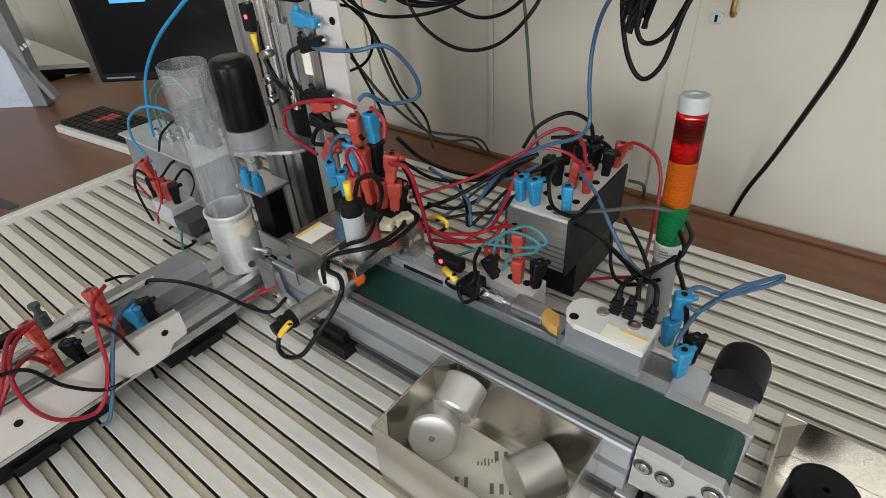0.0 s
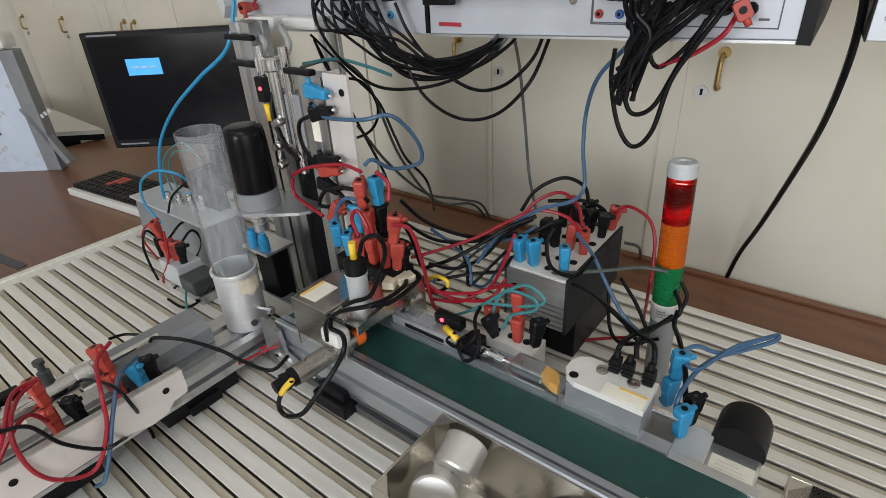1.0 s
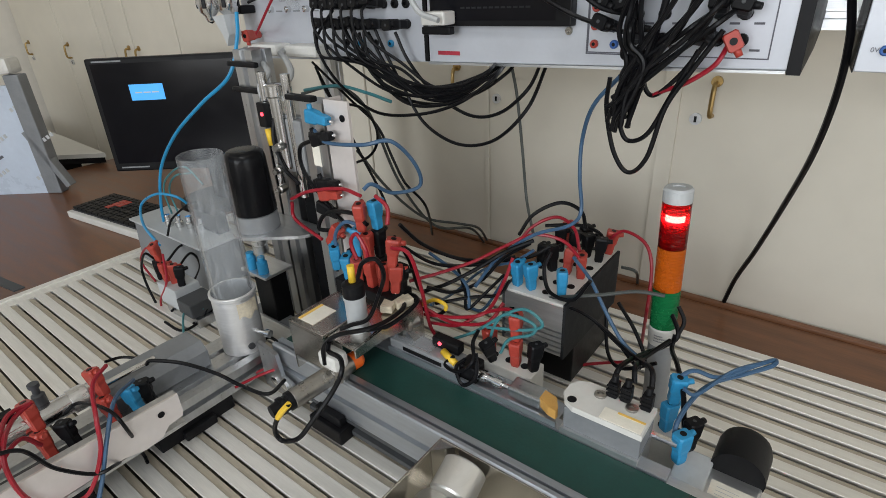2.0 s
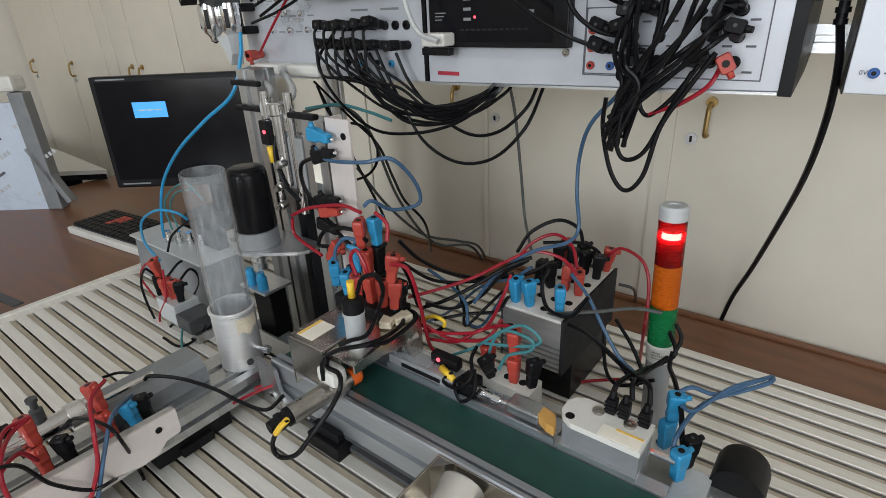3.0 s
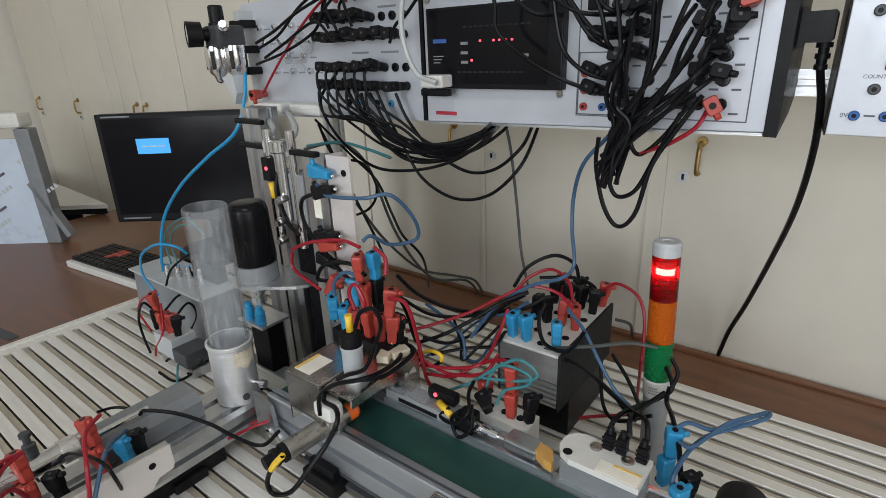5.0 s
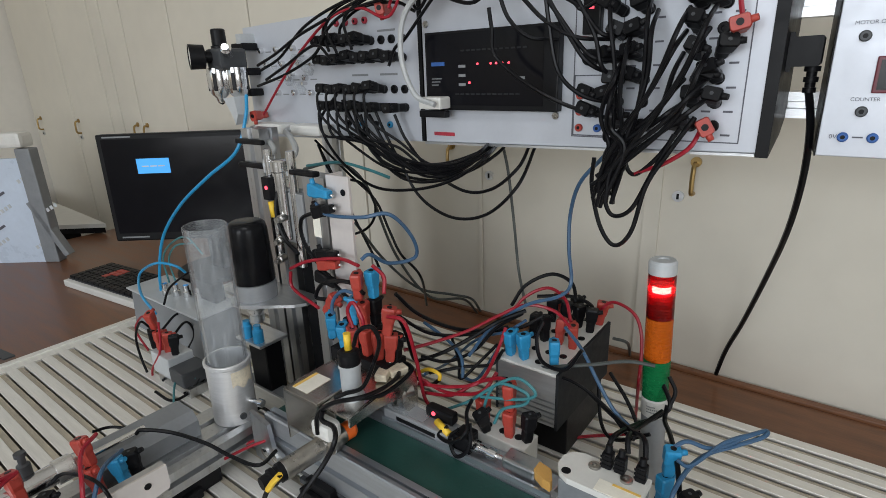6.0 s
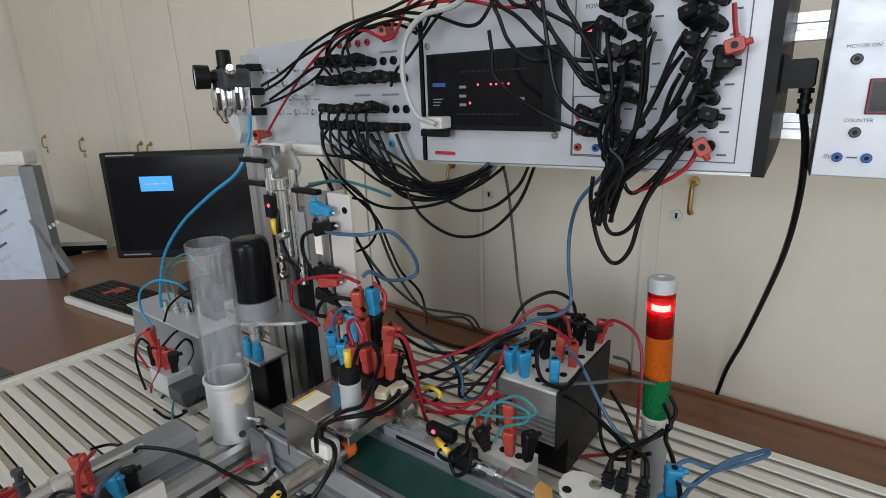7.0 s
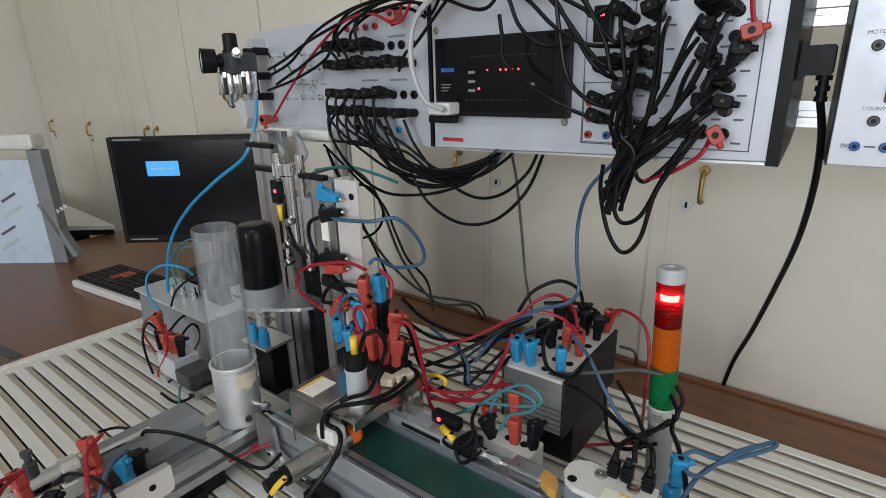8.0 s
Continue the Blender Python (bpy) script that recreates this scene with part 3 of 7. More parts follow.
# ---- sensor bridge over the belt ----
def sensor_bridge():
    s = thing("sensor_bridge", (-0.45, 0.36, 0.09), "clear plastic sensor bridge with barrel sensors over the belt", "sensor bridge")
    x0, x1, y0, y1, z = -0.485, -0.425, 0.305, 0.405, 0.165
    bm = bmesh.new()
    bm_box(bm, (x0, y0, z - 0.004), (x1, y1, z), 0.001)
    part("top_plate", bm, STEEL, s)
    for y in (y0, y1 - 0.003):
        box_part("side_plate", (x0, y, 0.0925 if y > y0 else 0.112), (x1 - 0.032 if y > y0 else x1, y + 0.003, z - 0.004), STEEL, s)
    box_part("sensor_flange", (-0.456, 0.3235, 0.093), (-0.416, 0.3260, 0.150), STEEL, s, 0.0008)
    box_part("back_plate", (x0 - 0.003, y0, 0.0925), (x0 - 0.0002, y1, z), STEEL, s)
    box_part("label", (-0.480, 0.314, z + 0.0002), (-0.452, 0.352, z + 0.0007), PAPER, s, 0, "white paper label with a yellow edge")
    box_part("label_edge", (-0.480, 0.314, z + 0.0008), (-0.475, 0.352, z + 0.0010), STRIPE, s)
    # angled sheet carrying the barrel sensors
    bm = bmesh.new()
    bm_prism(bm, [(0.312, 0.1575), (0.432, 0.1635), (0.432, 0.1665), (0.312, 0.1605)], 0, -0.424, -0.380)
    part("angled_sheet", bm, STEEL, s)
    bm = bmesh.new()
    bm_prism(bm, [(0.3120, 0.1600), (0.4320, 0.1665), (0.4320, 0.1070), (0.4160, 0.1050), (0.3960, 0.1400), (0.3600, 0.1470), (0.3120, 0.1480)], 0, -0.3798, -0.3772)
    part("folded_web", bm, STEEL, s)
    # pale cable connectors tied down on the sheet
    for x, y, a in ((-0.398, 0.392, 25), (-0.388, 0.408, -20), (-0.405, 0.418, 40)):
        bm = bmesh.new()
        bm_box(bm, (-0.008, -0.012, 0), (0.008, 0.012, 0.010), 0.002)
        for v in bm.verts:
            v.co = Vector((x, y, 0.1662)) + Matrix.Rotation(radians(a), 3, "Z") @ v.co
        part("connector", bm, WORN, s, "pale yellowed cable connector")
    box_part("post", (-0.445, 0.413, 0.02), (-0.385, 0.435, 0.150), ALU_Y, s, 0.001)
    box_part("clip", (-0.436, 0.3005, 0.120), (-0.404, 0.3225, 0.142), WHITE, s, 0.006, "cream plastic cable saddle")
    # upright barrel sensor
    v = lathe_part("upright_sensor", (-0.405, 0.345, 0.158), (0, 0, 1), [(0, 0), (0, 0.0145), (0.006, 0.0145), (0.006, 0.0125), (0.044, 0.0125), (0.046, 0.0135), (0.05, 0.0135), (0.05, 0.011), (0.066, 0.010), (0.066, 0)], LGREY, s, 24, "white barrel sensor with a black cap")
    lathe_part("cap", (-0.405, 0.345, 0.207), (0, 0, 1), [(0, 0), (0, 0.0132), (0.016, 0.0132), (0.019, 0.009), (0.019, 0)], BLACK, v)
    cyl_part("nut", (-0.405, 0.345, 0.153), (-0.405, 0.345, 0.159), 0.017, DGREY, v, n=6)
    cyl_part("sleeve", (-0.405, 0.345, 0.226), (-0.405, 0.345, 0.247), 0.0045, YELLOW, v, n=10)
    # level sensor looking across the belt
    d = Vector((0.12, 0.99, 0.03)).normalized()
    p = Vector((-0.438, 0.232, 0.100))
    h = lathe_part("level_sensor", p, d, [(0, 0), (0, 0.007), (0.010, 0.0085), (0.022, 0.0095), (0.024, 0.0125), (0.076, 0.0125), (0.077, 0.0165), (0.081, 0.0165), (0.082, 0.0130), (0.085, 0.0130), (0.086, 0.0165), (0.0905, 0.0165), (0.096, 0.0165), (0.0965, 0.0125), (0.108, 0.0125), (0.108, 0)], BARREL, s, 24, "chromed barrel sensor with nuts")
    lathe_part("tail", p - d * 0.004, d, [(0, 0), (0, 0.0075), (0.010, 0.0085), (0.011, 0.0110), (0.016, 0.0110), (0.017, 0.0098), (0.021, 0.0098), (0.022, 0.0118), (0.030, 0.0118), (0.030, 0)], BLACK, h)
    lathe_part("lens", p + d * 0.1082, d, [(0, 0), (0, 0.0118), (0.013, 0.0118), (0.017, 0.009), (0.017, 0)], ORANGE, h, 24, "orange sensor face")
    # small barrel at the far side
    lathe_part("far_sensor", (-0.381, 0.424, 0.138), (-0.35, -0.93, 0.0), [(0, 0), (0, 0.009), (0.014, 0.009), (0.014, 0.012), (0.019, 0.012), (0.019, 0.010), (0.022, 0.010), (0.022, 0.012), (0.027, 0.012), (0.027, 0.008), (0.050, 0.008), (0.050, 0)], BARREL, s)


sensor_bridge()


# ---- ejector and sorting block behind the belt ----
def ejector():
    e = thing("ejector", (-0.3, 0.42, 0.03), "pneumatic ejector in a clear rail with an amber fork", "ejector")
    box_part("carrier", (-0.412, 0.4125, 0.030), (-0.172, 0.4420, 0.088), RAIL, e, 0.002)
    bm = bmesh.new()
    bm_box(bm, (-0.412, 0.400, 0.0925), (-0.300, 0.428, 0.112), 0.003)
    b = part("cylinder_block", bm, MIDGREY, e)
    bm = bmesh.new()
    bm_box(bm, (-0.406, 0.402, 0.1122), (-0.345, 0.426, 0.119), 0.002)
    part("clear_cover", bm, CLEAR, b)
    screw(b, (-0.400, 0.414, 0.1122), (0, 0, 1), 0.006)
    w = box_part("reed_switch", (-0.352, 0.416, 0.113), (-0.310, 0.430, 0.128), BLACK, e, 0.003)
    cyl_part("indicator", (-0.338, 0.4155, 0.1225), (-0.338, 0.4140, 0.1225), 0.0027, LED_RED, w, n=14, label="lit red indicator")
    cyl_part("cable_sleeve", (-0.330, 0.4110, 0.117), (-0.305, 0.404, 0.112), 0.0045, YELLOW, w, n=10)
    box_part("end_block", (-0.300, 0.402, 0.093), (-0.277, 0.426, 0.118), BLACK, e, 0.003)
    lathe_part("rod_nut", (-0.277, 0.412, 0.105), (1, 0, -0.02), [(0, 0), (0, 0.008), (0.012, 0.008), (0.012, 0.005), (0.024, 0.005), (0.024, 0.0075), (0.034, 0.0075), (0.034, 0.0032), (0.050, 0.0032), (0.050, 0)], CHROME, e, 16)
    bm = bmesh.new()
    bm_box(bm, (-0.232, 0.403, 0.100), (-0.190, 0.426, 0.114), 0.003)
    part("clevis", bm, ALU_Y, e)
    bm = bmesh.new()
    bm_prism(bm, [(-0.192, 0.406), (-0.178, 0.398), (-0.168, 0.3965), (-0.168, 0.402), (-0.176, 0.416), (-0.192, 0.420)], 2, 0.104, 0.116)
    part("fork", bm, AMBERFORK, e, "amber plastic fork")
    box_part("guide", (-0.412, 0.3965, 0.0925), (-0.168, 0.3995, 0.100), RAIL, e)
    box_part("slot", (-0.388, 0.3992, 0.1015), (-0.325, 0.3999, 0.1070), BLACK, e)


ejector()


def sorting_block():
    s = thing("sorting_block", (-0.15, 0.42, 0.0), "pale machined block with screws and sockets beside the belt", "block")
    bm = bmesh.new()
    out = [(-0.078, 0.396), (-0.078, 0.442), (-0.150, 0.442), (-0.161, 0.437), (-0.167, 0.427), (-0.167, 0.412), (-0.161, 0.402), (-0.150, 0.396)]
    bm_prism(bm, out, 2, 0.1252, 0.132)
    t = part("top_plate", bm, WHITE, s)
    box_part("body", (-0.160, 0.3985, 0.098), (-0.0790, 0.440, 0.1250), GREY, s, 0.001)
    bm = bmesh.new()
    bm_prism(bm, [(0.3965, 0.070), (0.440, 0.070), (0.440, 0.098), (0.3955, 0.098), (0.3955, 0.088), (0.399, 0.086), (0.399, 0.082), (0.3965, 0.080)], 0, -0.162, -0.079)
    part("rail", bm, ALU, s)
    box_part("stand", (-0.150, 0.4125, 0.0), (-0.085, 0.445, 0.0698), ALU, s)
    for x, y in ((-0.133, 0.4285), (-0.0990, 0.4270)):
        screw(t, (x, y, 0.132), (0, 0, 1), 0.0065)
    cyl_part("bore", (-0.1548, 0.4060, 0.1321), (-0.1548, 0.4060, 0.1325), 0.0050, BLACK, t, n=16)
    box_part("label", (-0.122, 0.3972, 0.1322), (-0.080, 0.4145, 0.1327), PAPER, t, 0, "worn paper label with a yellow edge")
    box_part("label_edge", (-0.108, 0.4115, 0.1328), (-0.0802, 0.4145, 0.1331), STRIPE, t)
    box_part("spacer", (-0.079, 0.428, 0.105), (-0.052, 0.433, 0.110), CHROME, s)


sorting_block()


# ---- plugs ----
def plug_master(name, material, label):
    """A stackable 4 mm plug: tapered body, cross bore on top and cable nose; its pin points down."""
    p = thing(name, (0, 0, 0), label, "plug", "test lead plugs")
    bm = bmesh.new()
    rows = [(0.000, 0.0050, 0.0048), (0.004, 0.0060, 0.0058), (0.015, 0.0062, 0.0058), (0.020, 0.0080, 0.0066), (0.035, 0.0090, 0.0070), (0.0375, 0.0082, 0.0060)]
    rings = []
    for z, a, b in rows:
        c = 0.28 * min(a, b)
        rings.append([bm.verts.new((x, y, z)) for x, y in ((a, b - c), (a - c, b), (c - a, b), (-a, b - c), (-a, c - b), (c - a, -b), (a - c, -b), (a, c - b))])
    for r, q in zip(rings, rings[1:]):
        for i in range(8):
            bm.faces.new((r[i], r[(i + 1) % 8], q[(i + 1) % 8], q[i]))
    bm.faces.new(rings[0][::-1])
    bm.faces.new(rings[-1])
    part("body", bm, material, p)
    cyl_part("socket", (0, 0, 0.0376), (0, 0, 0.0381), 0.0018 if material is BLACK else 0.0034, DGREY if material is BLACK else BLACK, p, n=12)
    cyl_part("nose", (0.006, 0, 0.032), (0.015, 0, 0.034), 0.0040, material, p, 0.0030, 10)
    cyl_part("pin", (0, 0, -0.006), (0, 0, 0.0), 0.0020, CHROME, p, n=8)
    return p


MASTERS = {}


def plug(kind, p, rx=0, ry=0, rz=0, size=1.0):
    """Sets a plug at a plan place; the first of a colour is built, the rest are copies."""
    colour, material, label = {"r": ("red", RED, "red plastic stackable plug of a test lead"), "b": ("blue", BLUE, "bright blue plastic stackable plug of a test lead"), "k": ("black", BLACK, "black plastic plug of a test lead")}[kind]
    m = pose(p[0] * K, p[1] * K, p[2] * K, rx, ry, rz)
    if kind not in MASTERS:
        MASTERS[kind] = plug_master(colour + "_plug", material, label)
        MASTERS[kind].matrix_basis = m
        return MASTERS[kind]
    return copy_thing(MASTERS[kind], m)


# ---- lifting unit: columns, motor cap and slides ----
def grooved_column(name, x0, x1, y0, y1, z0, z1, parent, material=None):
    """An upright profile with a groove in its front and side."""
    g = 0.006
    xm, ym = (x0 + x1) / 2, (y0 + y1) / 2
    out = [(x0, y0), (xm - g, y0), (xm - g * 0.6, y0 + g), (xm + g * 0.6, y0 + g), (xm + g, y0), (x1, y0), (x1, ym - g), (x1 - g, ym - g * 0.6), (x1 - g, ym + g * 0.6), (x1, ym + g), (x1, y1), (x0, y1)]
    bm = bmesh.new()
    bm_prism(bm, out, 2, z0, z1)
    return part(name, bm, material or ALU_Y, parent)


def lifting_unit():
    u = thing("lifting_unit", (-0.66, 0.45, 0), "tall aluminium profile unit with a motor under a black cap", "lifting unit")
    grooved_column("tall_column", -0.752, -0.705, 0.470, 0.505, 0, 0.455, u)
    grooved_column("tall_column", -0.699, -0.655, 0.470, 0.505, 0, 0.385, u)
    grooved_column("slide_column", -0.575, -0.530, 0.440, 0.470, 0.0, 0.400, u)
    # channel bar with a hole near its top
    bm = bmesh.new()
    bm_prism(bm, [(-0.521, 0.436), (-0.478, 0.436), (-0.478, 0.440), (-0.517, 0.440), (-0.517, 0.462), (-0.521, 0.462)], 2, 0.09, 0.407)
    c = part("channel_bar", bm, PALE, u)
    cyl_part("hole", (-0.489, 0.4356, 0.386), (-0.489, 0.4348, 0.386), 0.0045, BLACK, c, n=14)
    box_part("label", (-0.560, 0.4385, 0.315), (-0.545, 0.4395, 0.352), PAPER, u, 0, "small worn label")
    # motor under a black cap on a round-ended plate
    X, Y = -0.690, 0.415
    bm = bmesh.new()
    bm_prism(bm, [(-0.668, 0.383), (-0.610, 0.425), (-0.600, 0.440), (-0.600, 0.4695), (-0.720, 0.4695), (-0.728, 0.430)], 2, 0.196, 0.201)
    bm_cyl(bm, (X, Y, 0.196), (X, Y, 0.2012), 0.040, n=28)
    part("motor_plate", bm, ALU, u)
    lathe_part("motor_base", (X, Y, 0.2015), (0, 0, 1), [(0, 0), (0, 0.0325), (0.026, 0.0325), (0.027, 0.03), (0.027, 0)], MIDGREY, u, 28)
    lathe_part("motor_cap", (X, Y, 0.229), (0, 0, 1), [(0, 0), (0, 0.0315), (0.004, 0.0325), (0.084, 0.0300), (0.092, 0.0280), (0.096, 0.0235), (0.097, 0.018), (0.097, 0)], GLOSSBLACK, u, 32, "glossy black plastic motor cap")
    lathe_part("coupling", (X - 0.010, Y, 0.1555), (0, 0, 1), [(0, 0), (0, 0.012), (0.012, 0.012), (0.013, 0.010), (0.016, 0.010), (0.017, 0.0135), (0.022, 0.0135), (0.023, 0.012), (0.026, 0.012), (0.027, 0.0135), (0.040, 0.0135), (0.040, 0)], POLISHED, u)
    for dx in (-0.016, 0.014):
        lathe_part("air_fitting", (X - 0.010 + dx, Y - 0.012, 0.1262), (0, 0, 1), [(0, 0), (0, 0.0085), (0.020, 0.0085), (0.022, 0.006), (0.029, 0.006), (0.029, 0)], BLUE, u, 14, "blue air fitting")
    box_part("lower_block", (-0.728, 0.408, 0.0), (-0.680, 0.440, 0.121), BLACK, u, 0.003)
    box_part("lower_plate", (-0.735, 0.392, 0.1212), (-0.668, 0.446, 0.126), ALU, u, 0.001)
    # slides with cylinder and switches near the top
    box_part("slide_plate", (-0.665, 0.452, 0.290), (-0.590, 0.462, 0.375), MIDGREY, u, 0.002)
    box_part("slide_plate", (-0.612, 0.440, 0.30), (-0.580, 0.452, 0.372), MIDGREY, u, 0.002)
    lathe_part("slide_cylinder", (-0.628, 0.444, 0.300), (0, 0, 1), [(0, 0), (0, 0.012), (0.10, 0.012), (0.102, 0.014), (0.116, 0.014), (0.118, 0.011), (0.118, 0)], CHROME, u)
    for x in (-0.652, -0.600):
        cyl_part("guide_rod", (x, 0.444, 0.26), (x, 0.444, 0.432), 0.0065, CHROME, u, n=16)
    w = box_part("reed_switch", (-0.652, 0.426, 0.360), (-0.634, 0.437, 0.394), BLACK, u, 0.002)
    cyl_part("indicator", (-0.640, 0.4258, 0.379), (-0.640, 0.4245, 0.379), 0.0027, LED_RED, w, n=14, label="lit red indicator")
    cyl_part("cable_sleeve", (-0.637, 0.430, 0.335), (-0.640, 0.430, 0.358), 0.0045, YELLOW, w, n=10)
    for z, dx in ((0.30, 0.0), (0.335, 0.01), (0.27, -0.004)):
        lathe_part("flow_valve", (-0.632 + dx, 0.438, z), (0.3, -0.9, 0), [(0, 0), (0, 0.006), (0.014, 0.006), (0.016, 0.004), (0.022, 0.004), (0.022, 0)], BARREL, u, 12)
    for z in (0.395, 0.432):
        box_part("cable_clip", (-0.760, 0.461, z), (-0.690, 0.4695, z + 0.008), BLACK, u, 0.003)
    box_part("cable_clip", (-0.588, 0.428, 0.402), (-0.535, 0.440, 0.410), BLACK, u, 0.003)
    box_part("cable_clip", (-0.548, 0.425, 0.350), (-0.520, 0.4355, 0.366), BLACK, u, 0.004)
    box_part("cable_clip", (-0.555, 0.425, 0.284), (-0.515, 0.4355, 0.300), BLACK, u, 0.004)
    # black box added to darken the gap between the columns
    box_part("dark_gap_block", (-0.648, 0.476, 0.0), (-0.582, 0.500, 0.270), BLACK, u, 0.003)
    # grey guide channel between column and bridge
    box_part("guide_channel", (-0.76, 0.392, 0.0), (-0.60, 0.396, 0.045), ALU, u, 0.001)
    box_part("guide_channel_back", (-0.76, 0.396, 0.0), (-0.60, 0.432, 0.032), GREY, u, 0.002)


lifting_unit()


def terminal_block(origin, lo, hi, label, sockets, material, base=None):
    t = thing("terminal_block", origin, label, "terminal block", "terminal blocks")
    box_part("body", lo, hi, material, t, 0.002)
    for x, y in sockets:
        cyl_part("socket", (x, y, hi[2] + 0.0001), (x, y, hi[2] + 0.0012), 0.0052, BLACK, t, n=14)
    if base:
        box_part("post", *base, ALU_Y, t, 0.001)
    return t


terminal_block((-0.445, 0.41, 0), (-0.500, 0.395, 0.130), (-0.395, 0.434, 0.178), "black terminal block carrying stacked plugs", [(-0.48 + 0.02 * i, 0.414) for i in range(5)], BLACK, ((-0.50, 0.4355, 0.0), (-0.45, 0.4395, 0.15)))
terminal_block((-0.25, 0.46, 0), (-0.300, 0.443, 0.0), (-0.2235, 0.478, 0.100), "pale terminal block beside the belt with plugs", [(-0.285 + 0.022 * i, 0.46) for i in range(3)], WHITE)
terminal_block((-0.09, 0.50, 0), (-0.098, 0.480, 0.0), (-0.050, 0.520, 0.060), "pale terminal block by the motor with blue plugs", [(-0.082, 0.50), (-0.064, 0.50)], WHITE)
side_block = terminal_block((-0.88, 0.35, 0), (-0.945, 0.338, 0.018), (-0.880, 0.385, 0.060), "pale terminal box with dark base and plugs", [(-0.93 + 0.02 * i, 0.36) for i in range(3)], LGREY, ((-0.935, 0.34, 0.0), (-0.825, 0.40, 0.0178)))
box_part("dark_housing", (-0.8798, 0.336, 0.0180), (-0.832, 0.388, 0.046), DGREY, side_block, 0.003, "dark grey plastic housing")


def relay_box():
    r = thing("relay_box", (-0.27, 0.62, 0), "relay box with finned aluminium front, dark sides and a socket top", "relay box")
    x0, x1, y0, y1, h = -0.313, -0.222, 0.530, 0.707, 0.157
    # front with fins on its lower half
    bm = bmesh.new()
    sec = [(y0 + 0.02, 0.076), (y0 + 0.02, 0.152), (y0, 0.152), (y0, 0.121)]
    z = 0.119
    while z > 0.083:
        sec += [(y0, z), (y0, z - 0.0050), (y0 + 0.005, z - 0.0054), (y0 + 0.005, z - 0.0074)]
        z -= 0.0078
    sec += [(y0, 0.0795), (y0, 0.076)]
    bm_prism(bm, sec, 0, x0, x1 - 0.004)
    part("finned_front", bm, ALU, r)
    box_part("body", (x0, y0 + 0.0205, 0.076), (x1 - 0.004, y1, 0.150), DGREY, r)
    box_part("base", (x0 + 0.012, y0 + 0.045, 0.0), (x1 - 0.006, y1 - 0.004, 0.0758), BLACK, r, 0.002)
    bm = bmesh.new()
    bm_prism(bm, [(y0 - 0.002, 0.074), (y1, 0.070), (y1 + 0.002, h + 0.002), (y0 - 0.002, h + 0.001)], 0, x1 - 0.0038, x1)
    part("side_panel", bm, CHARCOAL, r, "dark charcoal side panel")
    box_part("side_panel", (x0 - 0.004, y0, 0.074), (x0 - 0.0002, y1, h), DGREY, r)
    t = box_part("socket_top", (x0, y0, 0.1522), (x1 - 0.004, y1, 0.1565), WHITE, r, 0.001)
    for i in range(6):
        for x in (-0.302, -0.281, -0.260, -0.239):
            cyl_part("socket", (x, y0 + 0.017 + 0.0305 * i, 0.1566), (x, y0 + 0.017 + 0.0305 * i, 0.1578), 0.0052, BLACK, t, n=14)


relay_box()


